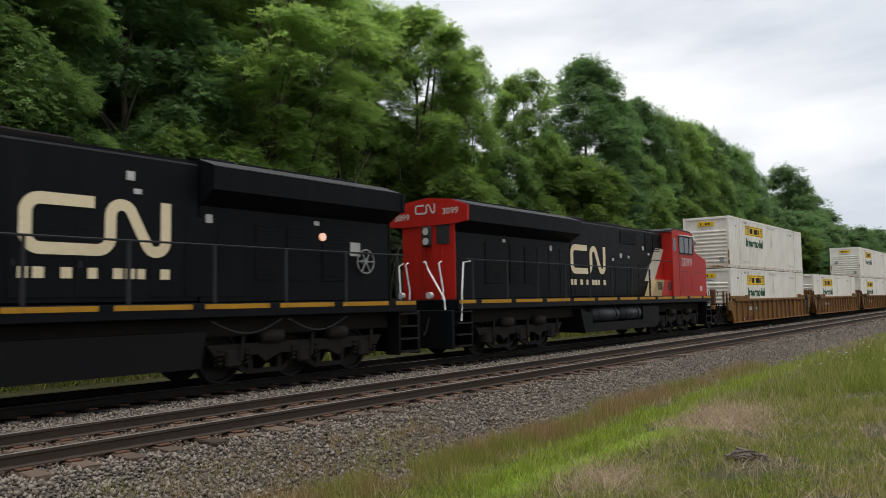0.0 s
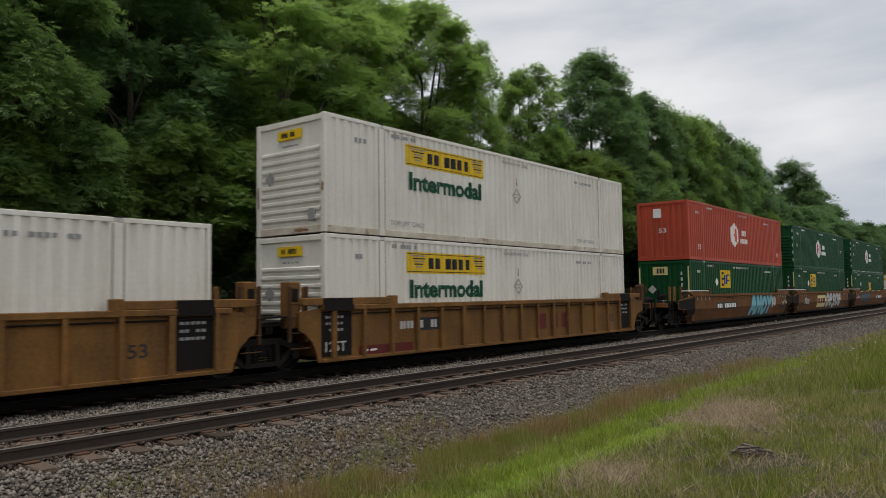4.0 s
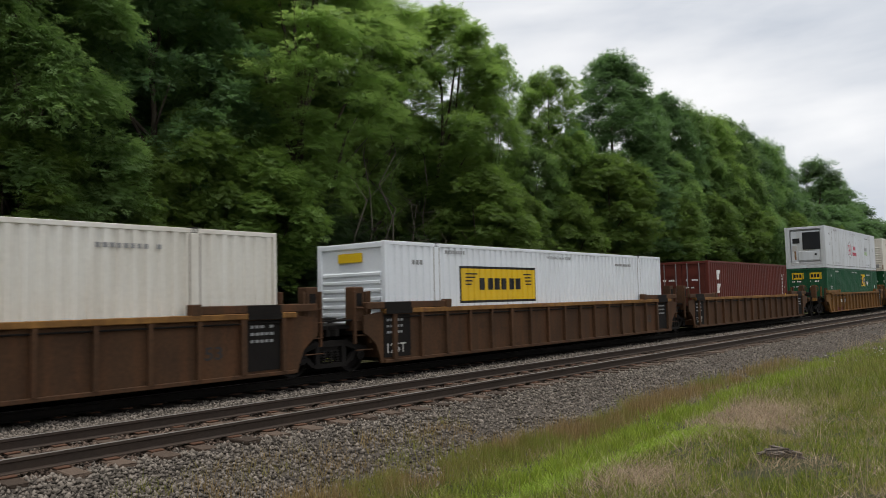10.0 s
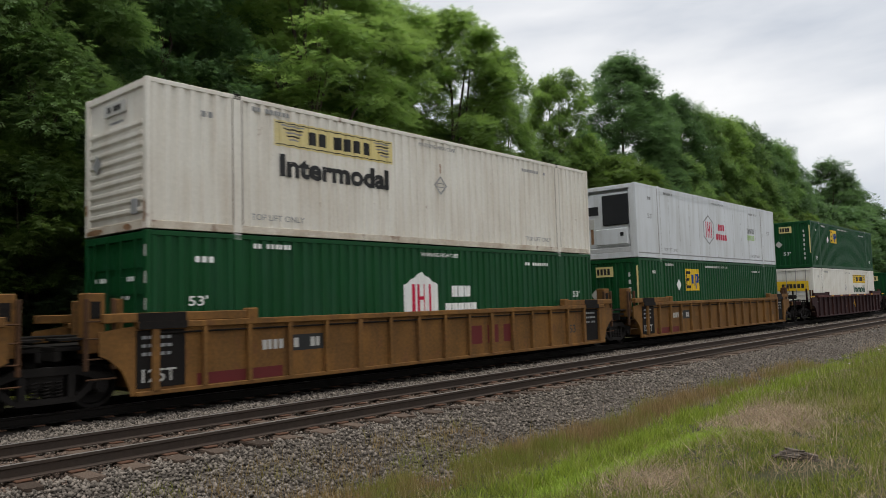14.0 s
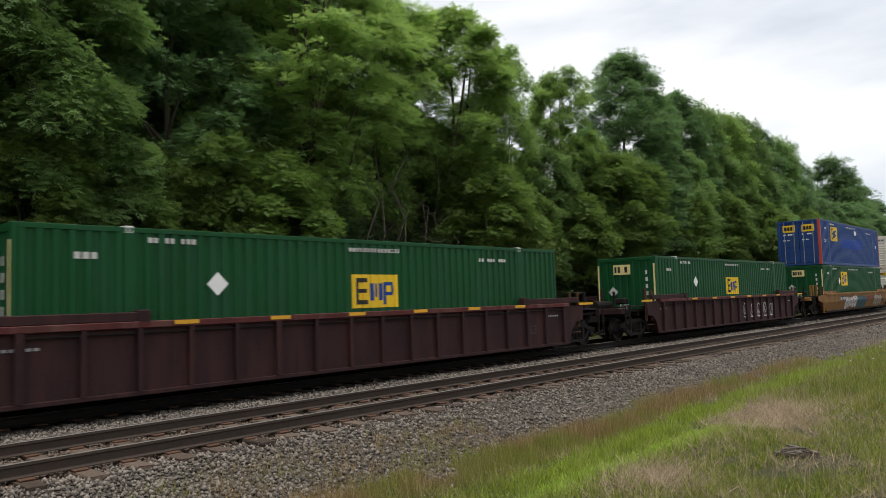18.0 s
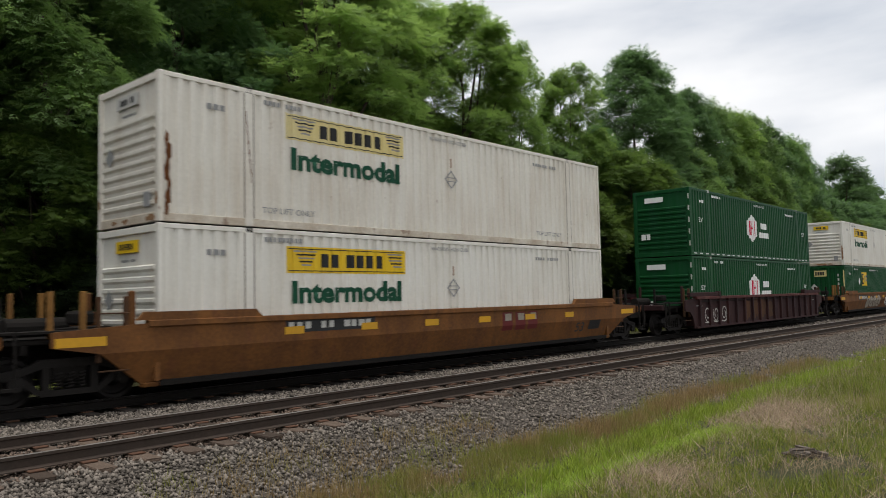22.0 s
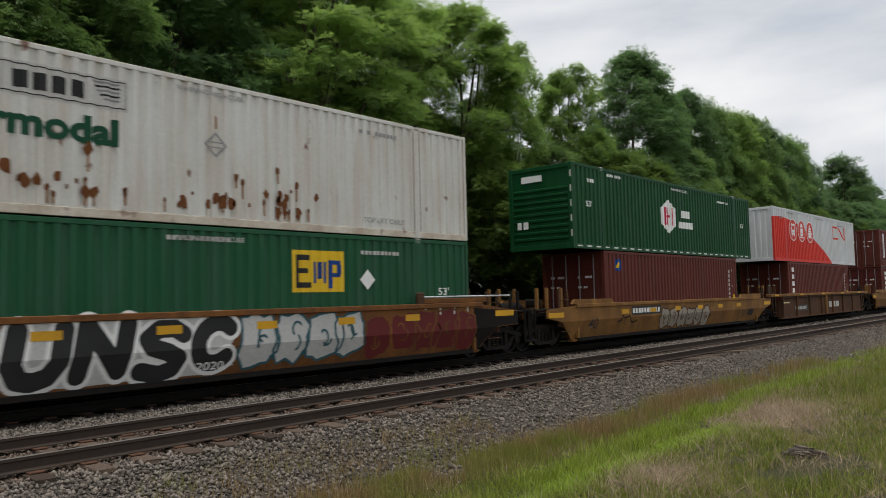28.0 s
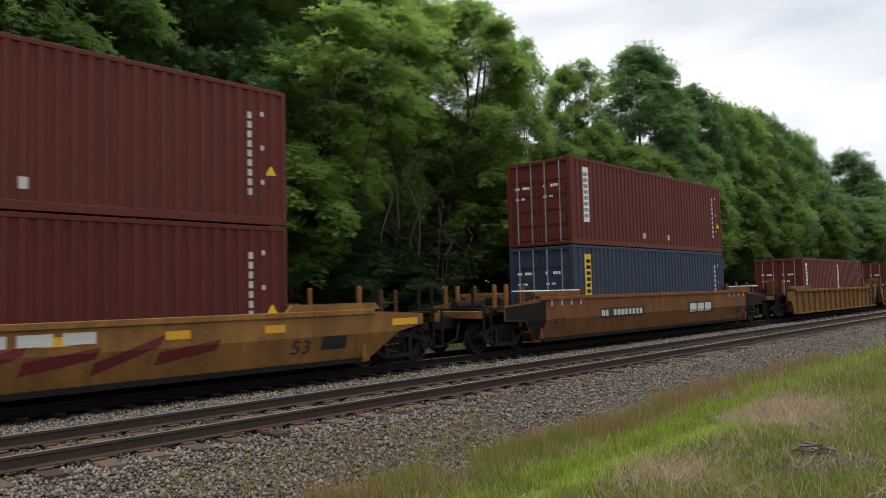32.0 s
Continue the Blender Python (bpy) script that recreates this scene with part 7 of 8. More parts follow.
    for xb in (4.3, 18.0):
        b = build_bogie(c, X(xb)[0] if not flip else T - xb, 3, 1.95, 0.53)
        for s in (-1,):
            for dx in (-1.95, 0, 1.95):
                xx = (T - xb if flip else xb) + dx
                part("axle_box", bx(xx - 0.2, xx + 0.2, -1.34, -1.1, 0.36, 0.74, bev=0.05), M["casting"], b)
                for e in (-0.34, 0.34):
                    n = 24
                    part("spring", tube(bmesh.new(), [(xx + e + 0.08 * math.cos(i * 4 * math.tau / n), -1.24 + 0.08 * math.sin(i * 4 * math.tau / n), 0.4 + 0.36 * i / n) for i in range(n + 1)], 0.024, 5), M["casting"], b)
                part("damper", tube(bmesh.new(), [(xx + 0.14, -1.36, 0.5), (xx + 0.2, -1.36, 1.02)], 0.04, 8), M["casting"], b)
            for dx in (-0.98, 0.98):
                xx = (T - xb if flip else xb) + dx
                part("brake_cylinder", tube(bmesh.new(), [(xx - 0.28, -1.3, 0.98), (xx + 0.28, -1.3, 0.98)], 0.15, 12), M["casting"], b, smooth=True)
            xx = T - xb if flip else xb
            part("outer_frame", prism(bmesh.new(), [(xx - 2.6, 0.85), (xx + 2.6, 0.85), (xx + 2.4, 0.62), (xx + 1.3, 0.6), (xx + 1.1, 0.44), (xx + 0.7, 0.6), (xx - 0.7, 0.6), (xx - 1.1, 0.44), (xx - 1.3, 0.6), (xx - 2.4, 0.62)], -1.28, -1.12), M["casting"], b)
    # handrails
    def rail_run(pts, key, r=0.02):
        part("handrail", tube(bmesh.new(), [((T - x if flip else x), y, z) for x, y, z in pts], r, 6), M[key], c)
    rail_run([(1.0, -1.47, 2.9), (14.0, -1.47, 2.9), (14.6, -1.47, 3.3), (16.9, -1.47, 3.3)], "unit", 0.022)
    for k in range(8):
        xk = 1.3 + k * 1.85
        rail_run([(xk, -1.49, 1.6), (xk, -1.48, 2.9)], "unit", 0.04)
    if not flip:
        for yy in (-1.45, -0.75, 0.55):
            rail_run([(1.25 if yy < -1 else 0.75, yy, 2.85), (0.9 if yy < -1 else 0.62, yy, 2.8), (0.75, yy - 0.05, 2.0), (0.7, yy - 0.05, 1.1)], "white", 0.028)
        rail_run([(0.7, -0.1, 2.85), (0.55, -0.3, 2.85), (0.5, -0.45, 2.6), (0.42, -1.1, 1.75), (0.42, -1.15, 1.2), (0.5, -1.0, 1.1)], "white", 0.026)
        rail_run([(0.7, 0.7, 2.85), (0.55, 0.75, 2.75), (0.45, 0.6, 1.7), (0.42, 0.6, 0.8)], "white", 0.026)
        for yy in (-0.55, 0.55):
            part("ditch_light", tube(bmesh.new(), [(0.36, yy, 1.85), (0.5, yy, 1.85)], 0.1, 12), M["chrome"], c)
    rail_run([(21.35, -1.3, 2.75), (21.6, -1.42, 2.2), (21.75, -1.45, 1.9), (21.75, -1.45, 1.2)], "white", 0.025)
    rail_run([(21.3, -1.45, 2.4), (21.4, -1.47, 2.1), (21.45, -1.47, 1.2)], "white", 0.025)
    for xe, way in ((0.45, -1), (21.85, 1)):
        block("pilot", *sorted((xe, xe + way * 0.12)), -1.45, 1.45, 0.3, 1.42, "black", 0.02)
        block("coupler", *sorted((xe, xe + way * 0.5)), -0.16, 0.16, 0.72, 1.05, "under", 0.04)
        for s in (-1, 1):
            for k in range(4):
                block("step", *sorted((xe - way * 0.05, xe - way * 0.75)), *sorted((s * 1.52, s * 1.2)), 0.35 + k * 0.33, 0.39 + k * 0.33, "casting", 0)
                block("step_edge", *sorted((xe - way * 0.05, xe - way * 0.75)), *sorted((s * 1.525, s * 1.5)), 0.355 + k * 0.33, 0.4 + k * 0.33, "tread", 0)
            block("step_side", *sorted((xe - way * 0.75, xe - way * 0.8)), *sorted((s * 1.5, s * 1.0)), 0.3, 1.42, "black", 0)
        for k in range(3):
            yy = -0.6 + k * 0.5
            xx = xe + way * 0.12
            pts = [(xx, yy, 1.2), (xx + way * 0.15, yy, 0.8), (xx + way * 0.25, yy, 0.7)]
            rail_run(pts, "under", 0.03)
    return c


def wing(bm, xs):
    x0, x1 = xs
    prof = [(-1.02, 3.75), (-1.5, 4.05), (-1.52, 4.5), (-0.9, 4.72), (0, 4.8), (0.9, 4.72), (1.52, 4.5), (1.5, 4.05), (1.02, 3.75)]
    a = [bm.verts.new((x0, y, z)) for y, z in prof]
    b = [bm.verts.new((x1, y, z)) for y, z in prof]
    bm.faces.new(a)
    bm.faces.new(b[::-1])
    for i in range(len(prof)):
        j = (i + 1) % len(prof)
        bm.faces.new((a[i], b[i], b[j], a[j]))
    return None


def endcap(xs):
    bm = bmesh.new()
    x0, x1 = xs
    prof = [(-1.05, 3.98), (-1.53, 4.04), (-1.55, 4.5), (-0.9, 4.74), (0, 4.84), (0.9, 4.74), (1.55, 4.5), (1.53, 4.04), (1.05, 3.98)]
    a = [bm.verts.new((x0 - 0.02, y, z)) for y, z in prof]
    b = [bm.verts.new((x1, y, z)) for y, z in prof]
    bm.faces.new(a)
    bm.faces.new(b[::-1])
    for i in range(len(prof)):
        j = (i + 1) % len(prof)
        bm.faces.new((a[i], b[i], b[j], a[j]))
    return bm


# ---- the train, car by car ----
U = {1: 42.58, 2: 62.08, 3: 81.34, 4: 104.68, 5: 123.85, 6: 143.26, 7: 166.65, 8: 186.13, 9: 205.54, 10: 228.91, 11: 248.41, 12: 268.14, 13: 291.2, 14: 314.35, 15: 337.73, 16: 361.28, 17: 384.62, 18: 408.21, 19: 431.75, 20: 455.17, 21: 478.58, 22: 500.19, 23: 519.87, 24: 541.54, 25: 564.97, 26: 588.2, 27: 607.6}
Z0, Z1 = 0.335, 3.258


def load(k, low, high=None, shift_low=0.0, shift_high=0.0):
    if low:
        on_train(low, U[k] + shift_low, Z0)
    if high:
        on_train(high, U[k] + shift_high, Z1)


def trio(first, style, key, label, seed, **kw):
    """Three wells on shared bogies."""
    out = []
    for i in range(3):
        c = build_car(style, key, label, (i > 0, i < 2), (True, i == 2), (i == 0, i == 2), seed + i, **kw)
        on_train(c, U[first + i])
        out.append(c)
    return out


def build_train():
    lead = build_loco("locomotive", "black diesel locomotive running with its radiator end last", True, False, 6.9)
    on_train(lead, U[1] - 48.85)
    second = build_loco("locomotive", "black and red diesel locomotive with a grey slanted band", False, True)
    on_train(second, U[1] - 25.8)
    WL, GL, EL = "white corrugated container with yellow and black emblem", "green corrugated container with a white hexagonal emblem", "green corrugated container with a yellow emblem plate"
    RIB_Y, RIB_D = "yellow-brown ribbed well car", "rusty dark brown ribbed well car"
    # three ribbed wells
    cars = trio(1, "ribbed", "sill_y", RIB_Y, 10)
    load(1, dressed_white("jb", WL, seed=1), dressed_white("jb", WL, upper=True, seed=2))
    load(2, dressed_white("jb", WL, seed=3))
    load(3, dressed_white("jb", WL, seed=4), dressed_white("jb", WL, upper=True, seed=5))
    for c in cars:
        plate_marks(c, 2.4, 0.55, 0.85, 0.2, 4, None, "dull_white", 1)
        plate_marks(c, 3.2, 0.75, 0.85, 0.2, 5, "ink", "dull_white", 2)
        for i in range(3):
            part("faded_bar", sheet(rect(9.2 + i * 0.75, 9.7 + i * 0.75, 0.55, 1.05), -1.504), M["plum"], c)
        part("primer_patch", sheet(rect(0.9, 2.9, 0.28, 0.5), -1.503), M["plum"], c)
        marks(c, 1.0, 0.36, 0.6, 0.05, "white", 2, -1.506, seed=3)
    # three smooth wells with graffiti
    cars = trio(4, "smooth", "sill_o", "orange-brown smooth-sided well car with graffiti", 20)
    red = build_container("red", LONG, "flat", label="orange-red corrugated container with a white hexagonal emblem", group="train's containers")
    hex_emblem(red, 6.87, 1.53, "bright_red", "white")
    small_print(red, 31, "dull_white")
    for xa in (1.2, 14.95):
        write(red, "53", xa, 0.55, 0.24, 0.42, "white", -HALF - 0.006)
    part("end_emblem", bx(0.0, 0.02, 0.05, 0.45, 2.1, 2.55), M["white"], red)
    write(red, "53", 0.2, 1.35, 0.22, 0.4, "white", 0.014, face="end")
    load(4, dressed_emblem("green", EL, 4.4, 1.55, seed=32), red)
    load(5, dressed_emblem("green", EL, 4.43, 1.6, seed=33), dressed_green("green", GL, seed=34))
    load(6, dressed_emblem("green", EL, 7.3, 1.28, 0.72, 3.7, seed=35), dressed_green("green", GL, dashes=True, seed=36))
    plate_marks(cars[0], 3.15, 2.95, 0.85, 0.22, 11, "ink", "white", 3)
    sprayed_word(cars[0], "ANOY", 8.6, 12.7, 0.3, 1.5, "cyan", "teal", 0.165)
    graffiti(cars[0], 12.75, 13.6, 0.7, 1.4, "spray", "sill_o", 2, 42)
    tag(cars[0], 4.6, 1.25, 1.2, 0.2, "under", 43)
    tag(cars[0], 15.0, 0.8, 1.4, 0.4, "dull_white", 44)
    part("red_backing", sheet(blob(10.6, 0.95, 2.75, 0.5, 45, 40, 0.12, 0.5), -1.502), M["plum"], cars[1])
    sprayed_word(cars[1], "GESOE", 8.0, 13.2, 0.36, 1.52, "spray", "ink", 0.15)
    part("cream_panel", sheet(rect(5.35, 7.9, 0.45, 1.3), -1.5035), M["pale_yellow"], cars[1])
    for i in range(3):
        part("red_bar", sheet(rect(5.5 + i * 0.75, 6.1 + i * 0.75, 0.72, 1.1), -1.506), M["plum"], cars[1])
    graffiti(cars[1], 1.6, 2.9, 0.7, 1.2, "spray", "under", 4, 46)
    graffiti(cars[2], 2.6, 6.7, 0.4, 1.45, "teal", "plum", 4, 47)
    plate_marks(cars[2], 9.9, 3.0, 0.85, 0.22, 10, "ink", "white", 4)
    tag(cars[2], 0.3, 0.9, 1.6, 0.35, "dull_white", 48)
    for i in range(4):
        part("pale_chord_patch", bx(1.9 + i * 2.9, 3.0 + i * 2.9, -1.555, -1.55, 1.5, 1.56), M["pale_yellow"], cars[2])
    # three dark ribbed wells
    trio(7, "ribbed", "sill_d", RIB_D, 50)
    load(7, dressed_white("jb", WL, seed=51))
    lone = build_container("jb_blue_white", LONG, "louver", label="clean white container with a black-framed yellow emblem", group="train's containers")
    painted(lone, "emblem_frame", rect(3.0, 6.85, 1.25, 2.3), "ink", lift=0.004)
    b = painted(lone, "emblem_panel", rect(3.07, 6.78, 1.32, 2.23), "yellow", lift=0.006)
    for i in range(6):
        painted(b, "emblem_bar", rect(3.9 + i * 0.36, 4.16 + i * 0.36, 1.62, 1.96), "ink", lift=0.01)
    for i in range(4):
        painted(b, "wing_bar", rect(3.25, 3.75 - i * 0.08, 2.06 - i * 0.1, 2.1 - i * 0.1), "ink", lift=0.01)
        painted(b, "wing_bar", rect(6.1 + i * 0.06, 6.6, 2.06 - i * 0.1, 2.1 - i * 0.1), "ink", lift=0.01)
    small_print(lone, 52)
    part("end_emblem", bx(0.0, 0.03, -0.45, 0.45, 2.38, 2.62), M["yellow"], lone)
    load(8, lone)
    load(9, dressed_forty("maroon2", "maroon forty-foot container with white slanted marks", seed=53, side=("pair", 1.0, 0.5, "white")), shift_low=1.98)
    # three ribbed wells with refrigerated boxes
    cars = trio(10, "ribbed", "sill_y", RIB_Y, 60)
    for c in cars:
        plate_marks(c, 2.4, 0.55, 0.85, 0.2, 4, None, "dull_white", 1)
        plate_marks(c, 3.2, 0.75, 0.85, 0.2, 5, "ink", "dull_white", 2)
        part("primer_patch", sheet(rect(0.9, 2.9, 0.28, 0.5), -1.503), M["plum"], c)
    for i in range(3):
        part("faded_bar", sheet(rect(9.2 + i * 0.75, 9.7 + i * 0.75, 0.55, 1.05), -1.504), M["plum"], cars[1])

    def cool(seed):
        c = build_container("reefer", LONG, "reefer", label="smooth white refrigerated container with a red hexagonal emblem", group="train's containers")
        e = painted(c, "hexagon_emblem", hexagon(7.05, 1.42, 0.6, 0.68), "grey_ink", lift=0.004)
        hex_emblem(c, 7.05, 1.42, "sign_red", "sign_red", 0.53, 0.6, panel="reefer")
        tagged(write(c, "CONTROLLED", 11.95, 1.16, 0.26, 1.05, "lime", -HALF - 0.006, weight=0.03), kind="stuff")
        tagged(write(c, "TEMPERATURE", 11.95, 1.5, 0.26, 1.05, "grey_ink", -HALF - 0.006, weight=0.03), kind="stuff")
        small_print(c, seed, "grey_ink", upper=True)
        for xa in (0.95, 14.9):
            write(c, "53'", xa, 1.55, 0.2, 0.42, "grey_ink", -HALF - 0.006)
        return c
    load(10, dressed_emblem("green2", EL, 10.29, 1.6, diamond=12.4, end="doors", seed=61), cool(62))
    load(11, dressed_green("green", GL, 7.5, end="doors", seed=63), dressed_white("jb_old", "cream weathered container with a faded emblem panel", faded=True, upper=True, seed=64, text_key="ink"))
    load(12, dressed_emblem("green", EL, 4.25, 1.6, diamond=3.57, seed=65), cool(66))
    # single dark maroon wells
    DK = "dark maroon ribbed well car with yellow reflectors"
    for k, hi in ((13, True), (14, False), (15, False), (18, True)):
        c = build_car("ribbed", "sill_m", DK, seed=k * 5, yellow=k != 18)
        on_train(c, U[k])
        if k == 13:
            tag(c, 6.1, 0.6, 0.5, 0.6, "stripe", 71)
            tag(c, 8.6, 0.6, 0.5, 0.6, "stripe", 72)
        if k == 15:
            for i in range(5):
                swirl(c, 8.8 + i * 0.92, 0.45, 0.55, 0.75, "spray", 73 + i)
        if k == 18:
            for i in range(3):
                swirl(c, 0.6 + i * 0.9, 0.4, 0.6, 0.7, "dull_white", 83 + i)
            for i in range(4):
                part("rust_patch", sheet(blob(5.6 + i * 1.0, 0.85, 0.35, 0.4, 90 + i, 22, 0.35), -1.503), M["rust_d"], c)
    load(13, dressed_white("jb", "cream white container with doors and an emblem panel", x=9.67, end="doors", seed=91), dressed_emblem("green", EL, 4.47, 1.68, 0.85, 3.76, seed=92))
    load(14, dressed_emblem("green", EL, 7.4, 1.26, 0.8, 3.8, seed=93))
    load(15, dressed_emblem("green", EL, 7.4, 1.26, 0.8, 3.85, seed=94))
    load(18, dressed_green("green", GL, dashes=True, seed=95), dressed_green("green", GL, dashes=True, seed=96))
    # single sloped wells
    SL = "amber sloped-end well car"
    made = {}
    for k, key, lab in ((16, "sill_s", SL + " with graffiti"), (17, "sill_o", SL), (19, "sill_o", SL + " with graffiti"), (20, "sill_s", SL), (22, "sill_s", SL + " with graffiti"), (24, "sill_s", SL + " with a red scrawl"), (21, "sill_o", "brown well car covered in bold graffiti"), (25, "sill_o", "brown smooth-sided well car")):
        made[k] = build_car("sloped" if k not in (21, 25) else "smooth", key, lab, seed=k * 7, yellow=k in (17, 19, 20, 21, 22, 24), length_mark=k == 22)
        on_train(made[k], U[k])
    blue = dressed_emblem("blue", "blue corrugated container with orange end posts", 2.5, 1.58, 0.93, 20.0, end="doors", seed=97)
    for xe in (-0.004, LONG - 0.096):
        part("orange_post", bx(xe, xe + 0.1, -1.306, -1.15, 0.02, BOX_H - 0.02), M["red"], blue)
    painted(blue, "repainted_patch", rect(5.05, 10.95, 1.2, 1.85), "patch_blue", lift=0.005)
    painted(blue, "label", rect(8.6, 9.15, 2.2, 2.5), "white", lift=0.006)
    load(16, dressed_emblem("green", EL, 4.42, 1.55, diamond=3.83, seed=98), blue)
    old = dressed_white("jb_old", "cream weathered container with a faded emblem panel", faded=True, upper=True, seed=100)
    for i in range(7):
        part("rust_stain", sheet(blob(0.16 + 0.02 * (i % 3), 0.25 + i * 0.22, 0.04 + 0.02 * (i % 2), 0.16, 300 + i, 10, 0.3, 0.9), -1.306), M["rust"], old)
        part("rust_run", sheet(rect(1.9 + 0.02 * i, 1.915 + 0.02 * i, 2.1 - 0.2 * i, 2.4 - 0.2 * i), -1.312), M["rust"], old)
    load(17, dressed_white("jb", WL, seed=99), old)
    load(19, dressed_emblem("green", EL, 4.3, 1.55, diamond=3.62, seed=101), dressed_white("jb", WL, upper=True, seed=102))
    load(20, dressed_white("jb_rusty", "rust-streaked white container with doors", x=9.67, faded=True, end="doors", seed=103), dressed_white("jb_rusty", "rust-spotted white container with yellow emblem", upper=True, seed=104))
    rusty = dressed_white("jb_rusty", "white container with a grey emblem and heavy rust spots", upper=True, seed=105, faded=True, back="dull_white", text_key="dark_green")
    r = random.Random(8)
    for i in range(46):
        xa = r.choice((r.gauss(5.6, 0.5), r.gauss(8.2, 0.7), r.gauss(10.0, 0.4)))
        za = 0.35 + abs(r.gauss(0, 0.28))
        s = r.uniform(0.025, 0.1)
        if i % 2 == 0:
            part("rust_run", sheet(rect(xa - 0.02, xa + 0.025, max(0.2, za - r.uniform(0.15, 0.5)), za), -HALF - 0.005), M["rust_film"], rusty)
        rr = blob(xa, za, s, s * 1.5, i, 8, 0.3, 1.0)
        part("rust_spot", sheet(rr, -HALF - 0.006), M["rust"], rusty)
    load(21, dressed_emblem("green2", EL, 10.2, 1.57, diamond=12.4, end="doors", seed=106), rusty)
    plate_marks(made[16], 3.0, 2.0, 0.95, 0.18, 9, "ink", "dull_white", 6)
    graffiti(made[16], 4.3, 7.4, 0.3, 1.15, "spray", "plum", 5, 111)
    graffiti(made[16], 7.5, 10.1, 0.3, 1.15, "teal", "ink", 4, 112)
    for i in range(3):
        part("red_bar", sheet(rect(10.3 + i * 0.75, 10.85 + i * 0.75, 0.85, 1.1), -1.504), M["plum"], made[16])
    graffiti(made[16], 12.6, 15.0, 0.3, 1.2, "beige_spray", "sill_d", 4, 113)
    plate_marks(made[17], 2.8, 2.4, 1.1, 0.15, 11, "ink", "dull_white", 7)
    for i in range(3):
        part("faded_bar", sheet(rect(10.2 + i * 0.62, 10.68 + i * 0.62, 0.72, 1.24), -1.504), M["plum"], made[17])
        part("faded_bar", sheet(rect(10.32 + i * 0.62, 10.62 + i * 0.62, 1.0, 1.2), -1.508), M["beige_spray"], made[17])
    plate_marks(made[19], 2.4, 2.1, 1.0, 0.17, 10, "ink", "dull_white", 8)
    graffiti(made[19], 4.3, 8.4, 0.3, 1.2, "beige_spray", "sill_d", 4, 115)
    graffiti(made[19], 9.9, 12.3, 0.4, 1.15, "spray", "under", 4, 116)
    tag(made[19], 8.5, 0.5, 1.2, 0.5, "under", 117)
    plate_marks(made[20], 3.0, 2.0, 1.0, 0.15, 9, "ink", "dull_white", 9)
    graffiti(made[20], 9.0, 14.0, 0.5, 1.1, "plum", "sill_o", 6, 118)
    tag(made[21], 0.0, 0.5, 0.7, 0.9, "white", 119)
    graffiti(made[21], 0.75, 4.25, 0.3, 1.5, "cyan", "ink", 5, 120, "white")
    part("white_backing", sheet(blob(6.5, 0.9, 2.2, 0.58, 121, 40, 0.08, 0.45), -1.502), M["spray"], made[21])
    sprayed_word(made[21], "UNSC", 4.35, 8.7, 0.32, 1.5, "ink", "white", 0.15)
    write(made[21], "2020", 7.85, 0.42, 0.16, 0.6, "white", -1.512)
    graffiti(made[21], 8.8, 12.1, 0.35, 1.5, "spray", "teal", 4, 122)
    graffiti(made[21], 12.2, 16.2, 0.3, 1.4, "plum", "sill_o", 5, 123)
    plate_marks(made[22], 3.5, 2.2, 1.0, 0.17, 10, "ink", "white", 10)
    graffiti(made[22], 5.75, 10.4, 0.3, 1.15, "beige_spray", "sill_d", 6, 124)
    tag(made[22], 2.3, 0.6, 1.6, 0.5, "under", 125)
    for i in range(4):
        part("red_scrawl", prism(bmesh.new(), [(7.7 + i * 1.15, 0.45 + 0.1 * (i % 2)), (8.9 + i * 1.15, 0.9 - 0.15 * (i % 2)), (9.0 + i * 1.15, 1.1 - 0.15 * (i % 2)), (7.75 + i * 1.15, 0.68 + 0.1 * (i % 2))], -1.508 - 0.002 * i, -1.5), M["plum"], made[24])
    for i in range(3):
        part("white_bar", sheet(rect(8.1 + i * 0.7, 8.65 + i * 0.7, 1.02, 1.22), -1.512), M["dull_white"], made[24])
    plate_marks(made[24], 4.0, 2.0, 1.0, 0.15, 9, "ink", "dull_white", 11)
    plate_marks(made[25], 3.3, 2.9, 0.85, 0.2, 11, "ink", "dull_white", 12)
    part("sign_panel", bx(10.0, 12.4, -1.504, -1.5, 0.7, 1.16), M["ink"], made[25])
    for i in range(3):
        part("sign_bar", bx(10.15 + i * 0.72, 10.75 + i * 0.72, -1.507, -1.504, 0.76, 1.1), M["dull_white"], made[25])
    # forty-foot boxes
    MA, MB = "maroon forty-foot container with ribbed doors", "brown-red forty-foot container with ribbed doors"
    under22 = dressed_forty("maroon2", "maroon forty-foot container with a blue and yellow sign", seed=131)
    painted(under22, "sign", rect(0.75, 1.2, 2.2, 2.62), "sign_blue", lift=0.006)
    painted(under22, "sign_stripe", [(0.85, 2.3), (1.0, 2.3), (1.12, 2.52), (0.97, 2.52)], "yellow", lift=0.01)
    load(22, under22, dressed_green("green", GL, dashes=True, seed=132), shift_low=1.95)
    mixed = build_car("girder", "rust_d", "brown two-tier ribbed well car with an amber rail", seed=133, yellow=False)
    for s in (-1, 1):
        part("amber_rail", bx(-1.75, LONG + 1.75, *sorted((s * 1.58, s * 1.3)), 1.36, 1.5, bev=0.015), M["sill_s"], mixed)
    for i in range(5):
        part("yellow_reflector", bx(-1.2 + i * 4.1, -0.6 + i * 4.1, -1.583, -1.578, 1.39, 1.47), M["stripe"], mixed)
    part("yellow_mark", sheet(rect(0.2, 1.3, 1.0, 1.06), -1.504), M["pale_yellow"], mixed)
